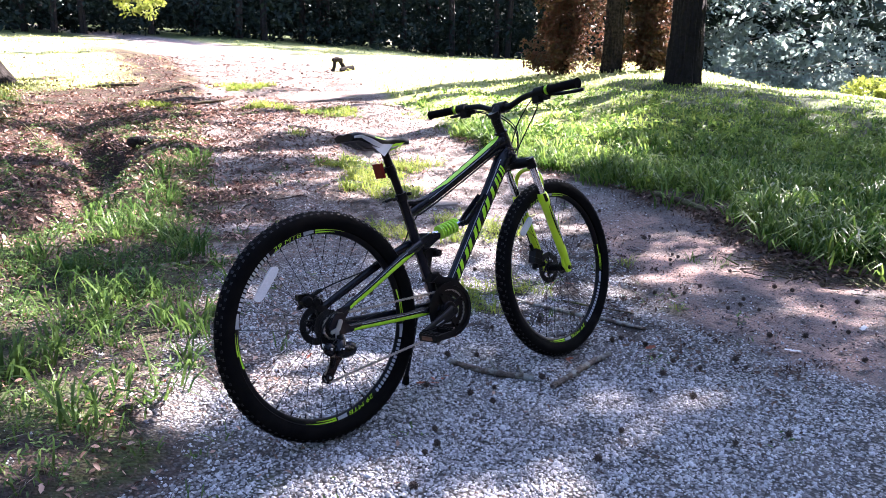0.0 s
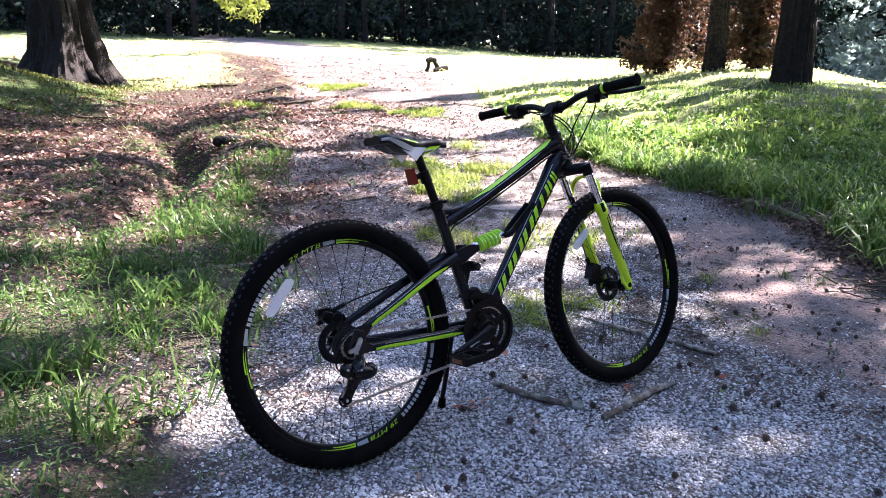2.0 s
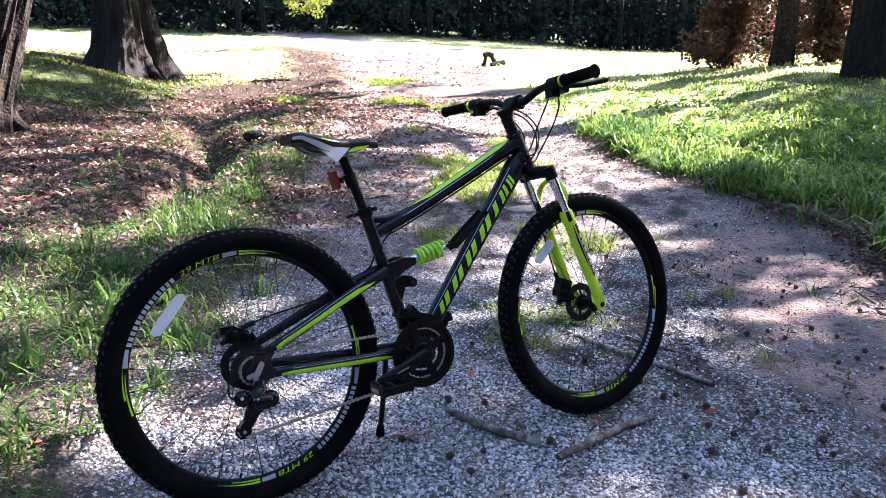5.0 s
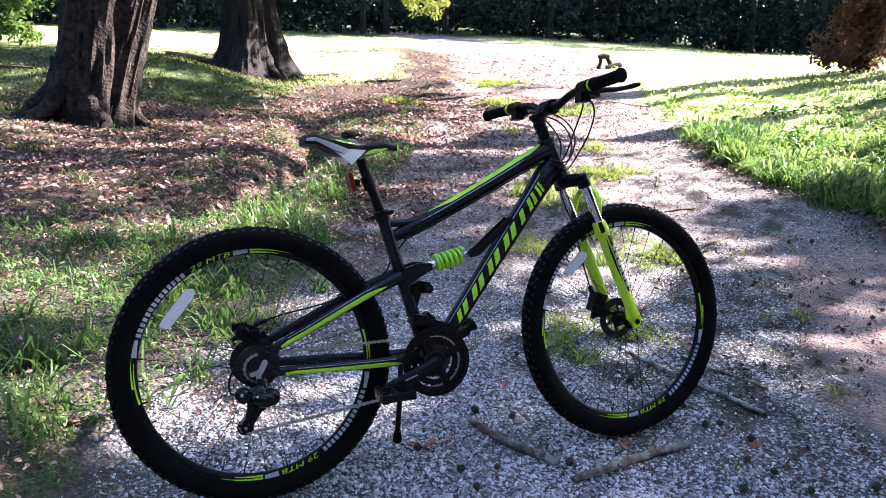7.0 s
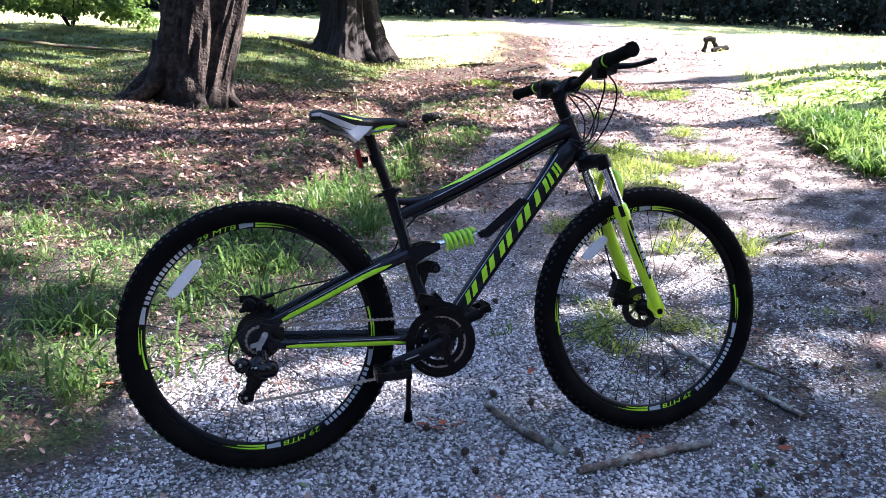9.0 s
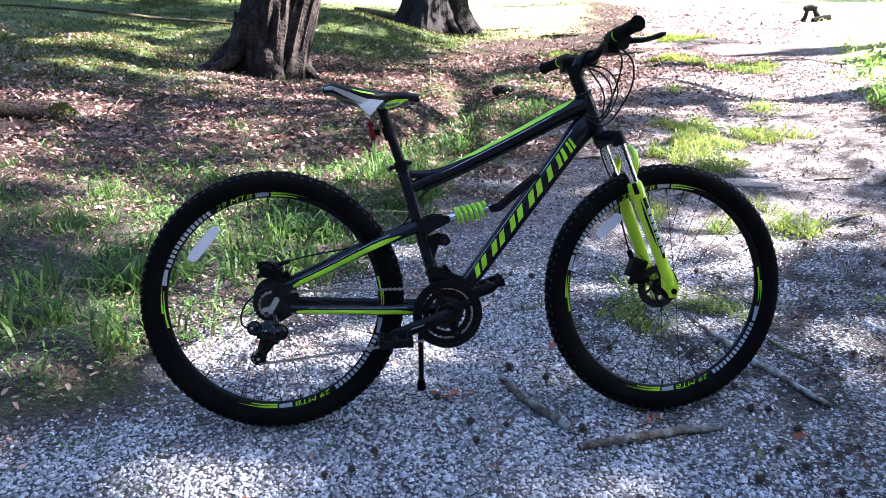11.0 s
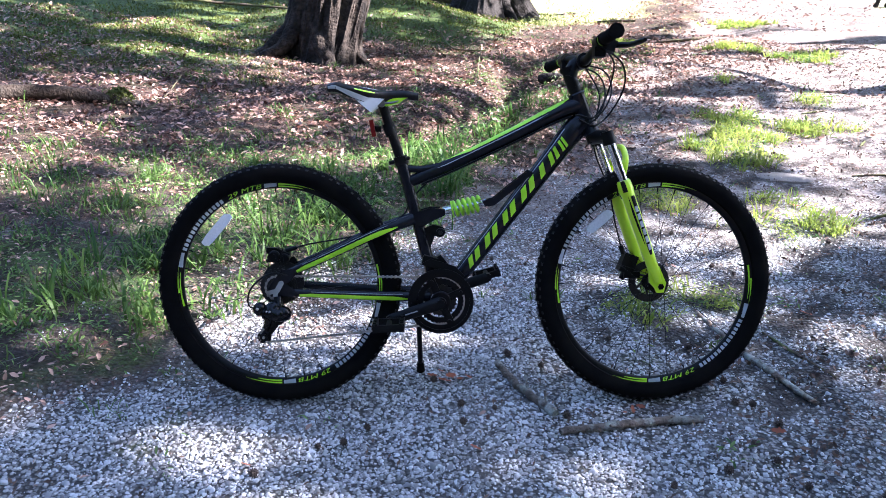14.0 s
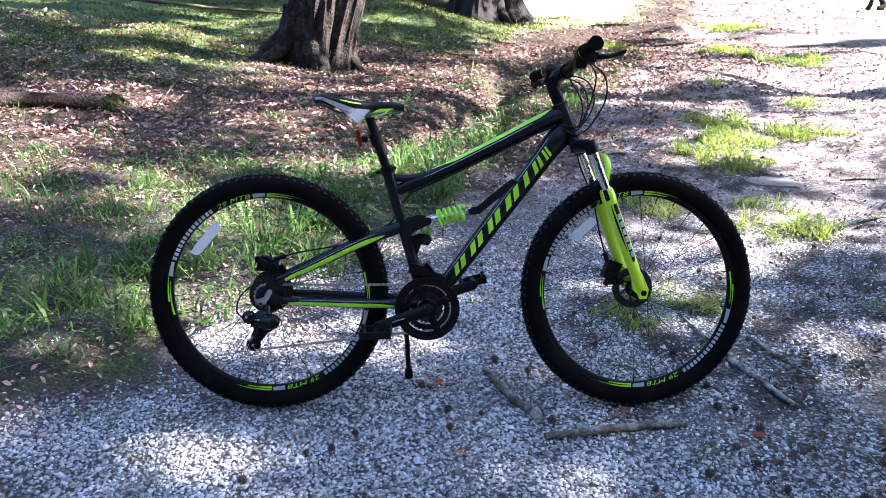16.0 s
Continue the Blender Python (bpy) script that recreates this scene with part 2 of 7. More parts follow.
def bulk(name, verts, faces, mat, smooth=False):
    """One mesh from arrays: verts (n, 3), faces (m, k) of one size k."""
    me = bpy.data.meshes.new(name)
    verts, faces = np.ascontiguousarray(verts, np.float32), np.ascontiguousarray(faces, np.int32)
    k = faces.shape[1]
    me.vertices.add(len(verts))
    me.vertices.foreach_set("co", verts.ravel())
    me.loops.add(faces.size)
    me.loops.foreach_set("vertex_index", faces.ravel())
    me.polygons.add(len(faces))
    me.polygons.foreach_set("loop_start", np.arange(0, faces.size, k, dtype=np.int32))
    me.polygons.foreach_set("loop_total", np.full(len(faces), k, np.int32))
    if smooth:
        me.polygons.foreach_set("use_smooth", np.ones(len(faces), bool))
    me.update(calc_edges=True)
    me.materials.append(mat)
    return me


def turns(yaw, pitch, roll=None):
    """Rotation matrices (n, 3, 3): roll about y, pitch about x, then yaw about z."""
    roll = np.zeros_like(yaw) if roll is None else roll
    cy, sy, cp, sp, cr, sr = np.cos(yaw), np.sin(yaw), np.cos(pitch), np.sin(pitch), np.cos(roll), np.sin(roll)
    o, i = np.zeros_like(yaw), np.ones_like(yaw)
    rz = np.stack([cy, -sy, o, sy, cy, o, o, o, i], -1).reshape(-1, 3, 3)
    rx = np.stack([i, o, o, o, cp, -sp, o, sp, cp], -1).reshape(-1, 3, 3)
    ry = np.stack([cr, o, sr, o, i, o, -sr, o, cr], -1).reshape(-1, 3, 3)
    return rz @ rx @ ry


def strewn(template, faces, places, rot, scale):
    """Copies of a template at places, turned and scaled: verts and faces of one mesh."""
    t = np.asarray(template, float)
    scale = np.asarray(scale, float)
    scale = scale[:, None] * np.ones(3) if scale.ndim == 1 else scale
    v = np.einsum("nij,nkj->nki", rot, t[None] * scale[:, None, :]) + places[:, None, :]
    f = np.asarray(faces)[None] + (np.arange(len(places)) * len(t))[:, None, None]
    return v.reshape(-1, 3), f.reshape(-1, np.asarray(faces).shape[1])


def field_noise(x, y, size, seed=0):
    """Smooth noise between about -1 and 1 from a few crossed waves."""
    r = np.random.default_rng(seed)
    out = 0
    for k in range(7):
        a, p, s = r.uniform(0, math.tau), r.uniform(0, math.tau), r.uniform(0.6, 2.2)
        out = out + np.sin((x * math.cos(a) + y * math.sin(a)) * math.tau * s / size + p + 1.3 * np.sin((y * math.cos(a) - x * math.sin(a)) * 2.4 * s / size + 2 * p))
    return out / 4.0


# ---- the lie of the land ----
CX, CY = 0.0, -1.95
FAR = (0, 3.6, 6.5, 10, 13.5, 19, 26, 46, 90)
LAND = {-75: (0, 0.02, 0.15, 0.4, 0.6, 0.8, 1.0, 1.4, 2), -28: (0, 0, 0.1, 0.5, 0.75, 0.95, 1.1, 1.7, 3), -6: (0, 0, 0.06, 0.17, 0.4, 0.75, 1.1, 1.95, 4),
        9: (0, 0, 0.06, 0.17, 0.25, 0.38, 0.9, 2.0, 4), 24: (0, 0, 0.12, 0.27, 0.42, 0.68, 1.0, 2.1, 4), 33: (0, 0, 0.12, 0.3, 0.45, 0.75, 1.0, 1.85, 3.5),
        41: (0, 0.02, 0.16, 0.38, 0.56, 0.88, 1.12, 1.45, 2.4), 55: (0, 0.03, 0.24, 0.6, 0.9, 1.18, 1.24, 1.3, 1.4),
        65: (0, 0.04, 0.24, 0.58, 0.78, 0.72, 0.4, -0.8, -2), 78: (0, 0.04, 0.2, 0.42, 0.5, 0.35, -0.1, -1.6, -3), 120: (0, 0.03, 0.1, 0.2, 0.2, 0.1, -0.1, -0.6, -1)}
BEARINGS = sorted(LAND)


def ditch_line(y):
    """How far the ditch runs to the left of the track's edge."""
    return np.interp(y, (3, 4.6, 6.1, 7.7, 9), (1.3, 1.0, 1.12, 1.6, 1.8))


def height(x, y):
    """The ground's height at places x, y (arrays)."""
    x, y = np.asarray(x, float), np.asarray(y, float)
    r, a = np.hypot(x - CX, y - CY), np.degrees(np.arctan2(x - CX, y - CY))
    a = np.where(np.abs(a) > 120, 120 - (np.abs(a) - 120) * 3.25, a)
    a = np.clip(a, BEARINGS[0], BEARINGS[-1])
    rings = np.array([np.interp(r, FAR, LAND[b]) for b in BEARINGS])
    at = np.interp(a, BEARINGS, np.arange(len(BEARINGS)))
    i = np.clip(at.astype(int), 0, len(BEARINGS) - 2)
    w = at - i
    w = w * w * (3 - 2 * w)
    z = np.take_along_axis(rings, i[None], 0)[0] * (1 - w) + np.take_along_axis(rings, i[None] + 1, 0)[0] * w
    near = np.clip((r - 2.5) / 6, 0, 1)
    z = z + 0.05 * near * field_noise(x, y, 3.1, 3) + 0.010 * field_noise(x, y, 0.8, 4) * np.clip(1.2 - near, 0.4, 1)
    # the verges stand a little above the track, with a shallow ditch on the left
    left, right = left_edge(y) - x, x - right_edge(y)
    z = z + 0.035 * np.clip(left / 0.4, 0, 1) + 0.05 * np.clip(right / 0.35, 0, 1)
    ditch = np.exp(-((left - ditch_line(y)) / 0.24) ** 2) * np.clip((y - 2.8) / 1.4, 0, 1) * np.clip((10 - y) / 3, 0, 1)
    z = z + 0.055 * np.exp(-((left - 0.45) / 0.3) ** 2) * np.clip((y - 2.8) / 1.4, 0, 1) * np.clip((8 - y) / 2, 0, 1)
    # the mound that carries both oaks
    mound = np.exp(-((x + 0.1) / 1.7) ** 2 - ((y - 13.4) / 2.5) ** 2)
    return z + 0.46 * mound - 0.27 * ditch - 0.012 * np.clip(1 - x / 1.1, 0, 1.2) * (r < 6)


def shade_and_mould(x, y):
    """Dark earth with shade painted in, along the ditch and under the growth of the verge, and patches of leaf mould on
    the track.
    """
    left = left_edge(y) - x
    humus_shade = 0.75 * np.clip(left / 0.4, 0, 1) * np.clip((2.6 - left) / 0.8, 0, 1) * np.clip((4.2 - y) / 1.2, 0, 1) * np.clip(0.55 + 1.4 * field_noise(x, y, 0.45, 18), 0, 1) * (np.hypot(x, y) < 14)
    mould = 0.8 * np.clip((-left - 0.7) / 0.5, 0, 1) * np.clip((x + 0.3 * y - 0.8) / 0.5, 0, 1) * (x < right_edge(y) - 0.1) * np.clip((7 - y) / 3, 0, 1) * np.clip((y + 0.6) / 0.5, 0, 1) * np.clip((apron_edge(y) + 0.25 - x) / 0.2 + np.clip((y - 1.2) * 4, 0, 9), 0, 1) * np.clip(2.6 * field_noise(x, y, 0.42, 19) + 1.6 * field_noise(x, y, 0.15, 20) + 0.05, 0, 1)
    return np.clip(humus_shade + mould, 0, 1) + np.exp(-((left - ditch_line(y) + 0.1) / 0.2) ** 2) * np.clip((y - 3.4) / 1, 0, 1) * np.clip((8.2 - y) / 1.5, 0, 1) * np.clip(0.7 + 0.7 * field_noise(x, y, 0.5, 17), 0, 1)


def left_edge(y):
    return np.interp(y, (-4, -0.52, -0.1, -0.03, 0.17, 0.54, 1.27, 2.8, 4.7, 8, 14, 24), (-6, -1.65, -0.88, -0.65, -0.43, -0.22, 0.34, 0.92, 1.8, 3.3, 6, 9.5))


def right_edge(y):
    return np.interp(y, (-4, -1.5, -0.5, -0.1, 0.28, 0.6, 1.0, 1.8, 2.8, 3.4, 4.7, 7.1, 14, 24), (6.2, 4.2, 3.46, 3.5, 3.72, 4.0, 4.28, 4.25, 4.4, 4.6, 5.2, 6.3, 9.8, 15))


def apron_edge(y):
    return np.interp(y, (-3, -0.75, -0.1, 0.46, 0.75, 1.28), (1.3, 1.8, 1.82, 2.35, 2.62, 3.0))


def median(y):
    return np.interp(y, (0.4, 1.0, 1.7, 3.5, 4.3, 8.3, 14, 24), (1.35, 1.8, 2.4, 2.95, 3.2, 5.3, 8.2, 12.5))


# clumps of weeds that grow on the track itself: place and radius
CLUMPS = np.array([(2.4, 1.62, 0.24), (2.52, 2.05, 0.16), (2.62, 3.1, 0.3), (1.85, 2.05, 0.22), (2.9, 3.6, 0.30), (3.05, 4.3, 0.28), (3.5, 3.95, 0.22), (3.82, 3.93, 0.13),
                   (4.1, 4.95, 0.2), (3.66, 6.28, 0.16), (5.5, 8.2, 0.45), (4.85, 9.1, 0.42), (6.3, 12.7, 0.6), (3.35, 9.9, 0.42), (1.31, 0.62, 0.17),
                   (1.22, 0.18, 0.07), (1.65, 0.68, 0.13), (1.47, 0.8, 0.14), (2.0, -0.05, 0.09), (2.33, 0.63, 0.05), (2.5, 0.6, 0.05), (-0.28, -0.18, 0.08), (-0.36, -0.32, 0.06)])


def sun_paled(x, y):
    """Dry grass on the bank's shoulder, its full sun painted in as a paler tone."""
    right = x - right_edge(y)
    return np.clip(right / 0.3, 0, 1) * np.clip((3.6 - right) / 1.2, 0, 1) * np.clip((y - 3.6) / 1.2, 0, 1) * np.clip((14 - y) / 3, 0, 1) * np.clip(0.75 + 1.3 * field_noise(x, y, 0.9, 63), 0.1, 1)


def clumped(x, y):
    """How thickly the track's own weeds stand at x, y."""
    ragged = 0.45 * field_noise(x, y, 0.32, 16)
    return np.max([np.clip((1 + ragged - np.hypot(x - cx, y - cy) / cr) * 2.2, 0, 1) for cx, cy, cr in CLUMPS], 0)


def zones(x, y):
    """How much of each cover lies at x, y: grass, litter, apron (the rest is gravel)."""
    wob = 0.12 * field_noise(x, y, 1.1, 11) + 0.05 * field_noise(x, y, 0.35, 12)
    left, right = left_edge(y) - x + wob, x - right_edge(y) + wob
    patch = field_noise(x, y, 1.3, 13)
    r = np.hypot(x - CX, y - CY)
    wide = np.interp(y, (0.5, 2, 3.3, 4.6, 6, 9), (2.4, 2.0, 1.25, 0.75, 0.5, 0.3))
    verge = np.clip(left / 0.25, 0, 1) * np.clip((wide - left + 0.5 * patch) / 0.5, 0, 1) * np.interp(y, (3, 6), (1, 0.45))
    behind = np.clip((y - 9.1 - 0.5 * np.clip(x - 0.3, 0, 1.1) - 3.6 * np.clip(x - 1.4, 0, 1.2) - 0.35 * np.clip(x - 2.6, 0, 3) + 0.7 * patch) / 0.8, 0, 1) + np.clip((-1.2 - x) / 1.0, 0, 1) * np.clip((y - 5.9 + patch) / 1.4, 0, 1)
    behind = behind * np.where(y > 9.5, np.clip((left - 1.3 + 0.6 * patch) / 0.9, 0, 1), 1)
    litter = np.clip(left / 0.3, 0, 1) * np.clip((left - wide + 0.6 + 0.4 * patch) / 0.5, 0, 1) * (1 - np.clip(behind, 0, 1))
    lawn = np.clip(right / 0.2, 0, 1)
    mid = clumped(x, y)
    field = np.clip(behind, 0, 1) * np.clip(left / 0.3, 0, 1)
    far = np.clip((r - 30) / 6, 0, 1) * np.clip((np.abs(x - 13.5 - (y - 24) * 0.1) - 2) / 2, 0, 1)
    grass = np.clip(np.maximum.reduce([verge * np.clip(0.25 + 0.8 * patch, 0.05, 0.8), lawn, 0.35 * mid, field, far]), 0, 1)
    apron = np.clip((x - apron_edge(y) + 0.5 * wob) / 0.15, 0, 1) * (1 - lawn) * np.clip((1.6 - y) / 0.5, 0, 1)
    dirt = np.clip((y - 1.1 + 0.6 * patch) / 1.6, 0, 1)
    strewn_over = 0.6 * np.clip((y - 1.4) / 1.5, 0, 1) * np.clip((30 - y) / 6, 0, 1) * np.clip((median(y) + np.interp(y, (7, 10, 14), (-0.2, 1.6, 3.0)) - x) / 0.6, 0, 1) * np.clip(0.55 + patch, np.interp(y, (7, 11), (0.1, 0.5)), 1)
    bank_soil = 0.9 * np.exp(-((right + 0.06) / 0.16) ** 2) * (r < 9)
    grass = grass * (1 - 0.6 * bank_soil)
    return grass, np.clip(bank_soil + litter + strewn_over + 0.8 * np.clip(left / 0.3, 0, 1) * (left < 2) + 0.75 * np.clip((left + 0.6) / 0.5, 0, 1) * np.clip(0.45 + patch, 0, 1) * (left < 0.3) * (r < 7), 0, 1), apron, dirt


# ---- ground ----
def ground_material():
    m = bpy.data.materials.new("ground_cover")
    m.use_nodes = True
    n, l = m.node_tree.nodes, m.node_tree.links
    b = n["Principled BSDF"]
    b.inputs["Roughness"].default_value = 0.92
    b.inputs["Specular IOR Level"].default_value = 0.25
    geo = n.new("ShaderNodeNewGeometry")
    cover = n.new("ShaderNodeAttribute")
    cover.attribute_name = "cover"
    split = n.new("ShaderNodeSeparateColor")
    l.new(cover.outputs["Color"], split.inputs[0])

    def noise_tex(scale, detail=5):
        t = n.new("ShaderNodeTexNoise")
        t.inputs["Scale"].default_value, t.inputs["Detail"].default_value = scale, detail
        l.new(geo.outputs["Position"], t.inputs["Vector"])
        return t.outputs["Fac"]

    def blend(fac, a, c, lo=0.0, hi=1.0):
        r = n.new("ShaderNodeMapRange")
        r.inputs["From Min"].default_value, r.inputs["From Max"].default_value = lo, hi
        l.new(fac, r.inputs["Value"])
        x = n.new("ShaderNodeMix")
        x.data_type = "RGBA"
        l.new(r.outputs[0], x.inputs["Factor"])
        for slot, v in (("A", a), ("B", c)):
            if isinstance(v, tuple):
                x.inputs[slot].default_value = (*v, 1)
            else:
                l.new(v, x.inputs[slot])
        return x.outputs["Result"]

    def cells(scale):
        v = n.new("ShaderNodeTexVoronoi")
        v.inputs["Scale"].default_value = scale
        l.new(geo.outputs["Position"], v.inputs["Vector"])
        return v

    stones = cells(75)
    grey = n.new("ShaderNodeSeparateColor")
    l.new(stones.outputs["Color"], grey.inputs[0])
    gravel = blend(grey.outputs[0], (0.05, 0.047, 0.046), (0.42, 0.41, 0.405))
    gravel = blend(stones.outputs["Distance"], gravel, (0.04, 0.037, 0.035), 0.42, 0.62)
    gravel = blend(noise_tex(2.2), gravel, (0.10, 0.09, 0.085), 0.5, 0.75)
    gravel = blend(noise_tex(60), gravel, (0.05, 0.045, 0.042), 0.55, 0.7)
    dirt = blend(noise_tex(4), (0.30, 0.255, 0.235), (0.13, 0.10, 0.086), 0.38, 0.62)
    dirt = blend(grey.outputs[1], dirt, (0.42, 0.39, 0.375), 0.75, 0.95)
    dirt = blend(noise_tex(30), dirt, (0.07, 0.05, 0.04), 0.5, 0.66)
    dirt = blend(noise_tex(95), dirt, (0.2, 0.17, 0.155), 0.6, 0.72)
    apron = blend(noise_tex(2.0), (0.11, 0.095, 0.092), (0.27, 0.18, 0.15), 0.4, 0.56)
    apron = blend(noise_tex(14), apron, (0.05, 0.042, 0.038), 0.55, 0.7)
    apron = blend(noise_tex(90), apron, (0.06, 0.055, 0.052), 0.58, 0.75)
    litter = blend(noise_tex(28), (0.07, 0.042, 0.031), (0.02, 0.013, 0.010), 0.38, 0.62)
    litter = blend(noise_tex(3.0), litter, (0.05, 0.05, 0.022), 0.5, 0.75)
    litter = blend(noise_tex(110), litter, (0.15, 0.09, 0.065), 0.62, 0.72)
    turf = blend(noise_tex(1.6), (0.035, 0.065, 0.013), (0.07, 0.11, 0.022), 0.35, 0.65)
    turf = blend(noise_tex(35), turf, (0.03, 0.024, 0.012), 0.45, 0.65)
    # dry also carries painted sunlight: paler turf where the sun falls
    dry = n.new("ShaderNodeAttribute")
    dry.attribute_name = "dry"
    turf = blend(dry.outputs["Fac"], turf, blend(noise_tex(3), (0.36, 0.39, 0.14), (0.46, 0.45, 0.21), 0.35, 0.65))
    alpha = cover.outputs["Alpha"]
    colour = blend(alpha, gravel, dirt)
    colour = blend(split.outputs[2], colour, apron)
    colour = blend(split.outputs[1], colour, litter)
    colour = blend(split.outputs[0], colour, turf)
    # near-black brown: ditch and verge shade painted into the ground, mould as well
    soil_shade = n.new("ShaderNodeAttribute")
    soil_shade.attribute_name = "shade_and_mould"
    colour = blend(soil_shade.outputs["Fac"], colour, blend(noise_tex(40), (0.024, 0.017, 0.014), (0.009, 0.007, 0.006), 0.4, 0.6))
    l.new(colour, b.inputs["Base Color"])
    bump1, bump2 = n.new("ShaderNodeBump"), n.new("ShaderNodeBump")
    bump1.inputs["Strength"].default_value, bump1.inputs["Distance"].default_value = 0.7, 0.012
    l.new(stones.outputs["Distance"], bump1.inputs["Height"])
    bump1.invert = True
    bump2.inputs["Strength"].default_value, bump2.inputs["Distance"].default_value = 0.6, 0.02
    l.new(noise_tex(22), bump2.inputs["Height"])
    l.new(bump1.outputs[0], bump2.inputs["Normal"])
    l.new(bump2.outputs[0], b.inputs["Normal"])
    return m


def graded(lo, hi, fine, reach):
    """Coordinates with even steps between lo and hi that widen outwards to reach."""
    core = list(np.arange(lo, hi + fine / 2, fine))
    step, x = fine, core[-1]
    up = []
    while x < reach:
        step *= 1.09
        x += step
        up.append(x)
    step, x = fine, core[0]
    down = []
    while x > -reach:
        step *= 1.09
        x -= step
        down.append(x)
    return np.array(down[::-1] + core + up)


gx, gy = graded(-2.2, 4.6, 0.052, 900), graded(-2.4, 6.5, 0.052, 900)
GX, GY = np.meshgrid(gx, gy)
flat_x, flat_y = GX.ravel(), GY.ravel()
nx, ny = len(gx), len(gy)
cell = (np.arange(ny - 1)[:, None] * nx + np.arange(nx - 1)[None]).ravel()
ground_mesh = bulk("ground", np.stack([flat_x, flat_y, height(flat_x, flat_y)], 1),
                   np.stack([cell, cell + 1, cell + nx + 1, cell + nx], 1), ground_material(), True)
cover = ground_mesh.attributes.new("cover", "FLOAT_COLOR", "POINT")
cover.data.foreach_set("color", np.stack(zones(flat_x, flat_y), 1).astype(np.float32).ravel())
# painted sun: pale on open grass, left green in the oaks' and woods' shade
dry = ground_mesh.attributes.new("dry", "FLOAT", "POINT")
dry.data.foreach_set("value", np.maximum(0.8 * sun_paled(flat_x, flat_y), np.clip((np.hypot(flat_x - CX, flat_y - CY) - np.interp(np.degrees(np.arctan2(flat_x - CX, flat_y - CY)), (3, 14), (24, 13))) / 5, 0, 1) * np.clip((43 - np.hypot(flat_x - CX, flat_y - CY)) / 3, 0, 1)).astype(np.float32))
shade_mould = ground_mesh.attributes.new("shade_and_mould", "FLOAT", "POINT")
shade_mould.data.foreach_set("value", shade_and_mould(flat_x, flat_y).astype(np.float32))
ground = tagged(new("ground", ground_mesh), "gravel farm track with grass verges, leaf litter and open lawn", "ground", kind="structure")


def ground_places(n, x0, x1, y0, y1, r):
    x, y = r.uniform(x0, x1, n), r.uniform(y0, y1, n)
    return x, y


# ---- gravel, litter, grass: stuff that nobody could count ----
PHI = (1 + 5 ** 0.5) / 2
ICO_V = np.array([(-1, PHI, 0), (1, PHI, 0), (-1, -PHI, 0), (1, -PHI, 0), (0, -1, PHI), (0, 1, PHI), (0, -1, -PHI), (0, 1, -PHI),
                  (PHI, 0, -1), (PHI, 0, 1), (-PHI, 0, -1), (-PHI, 0, 1)]) / 1.9
ICO_F = np.array([(0, 11, 5), (0, 5, 1), (0, 1, 7), (0, 7, 10), (0, 10, 11), (1, 5, 9), (5, 11, 4), (11, 10, 2), (10, 7, 6), (7, 1, 8),
                  (3, 9, 4), (3, 4, 2), (3, 2, 6), (3, 6, 8), (3, 8, 9), (4, 9, 5), (2, 4, 11), (6, 2, 10), (8, 6, 7), (9, 8, 1)])


# a chip of crushed stone: an uneven wedge with a short ridge
CHIP_V = np.array([(-1, -0.8, -0.5), (1, -0.7, -0.5), (0.9, 0.85, -0.5), (-0.8, 0.9, -0.5), (-0.45, -0.15, 0.6), (0.5, 0.2, 0.5)])
CHIP_F = np.array([(0, 1, 5), (0, 5, 4), (2, 3, 4), (2, 4, 5), (1, 2, 5), (3, 0, 4)])


# a rounded chip: five corners on the ground, three on top
PEBBLE_V = np.array([(math.cos(k * math.tau / 5), math.sin(k * math.tau / 5), -0.35) for k in range(5)] + [(0.58 * math.cos(k * math.tau / 3 + 0.5), 0.58 * math.sin(k * math.tau / 3 + 0.5), 0.6) for k in range(3)])
PEBBLE_F = np.array([(5, 6, 7), (0, 1, 5), (1, 6, 5), (1, 2, 6), (2, 3, 6), (3, 7, 6), (3, 4, 7), (4, 0, 7), (0, 5, 7)])


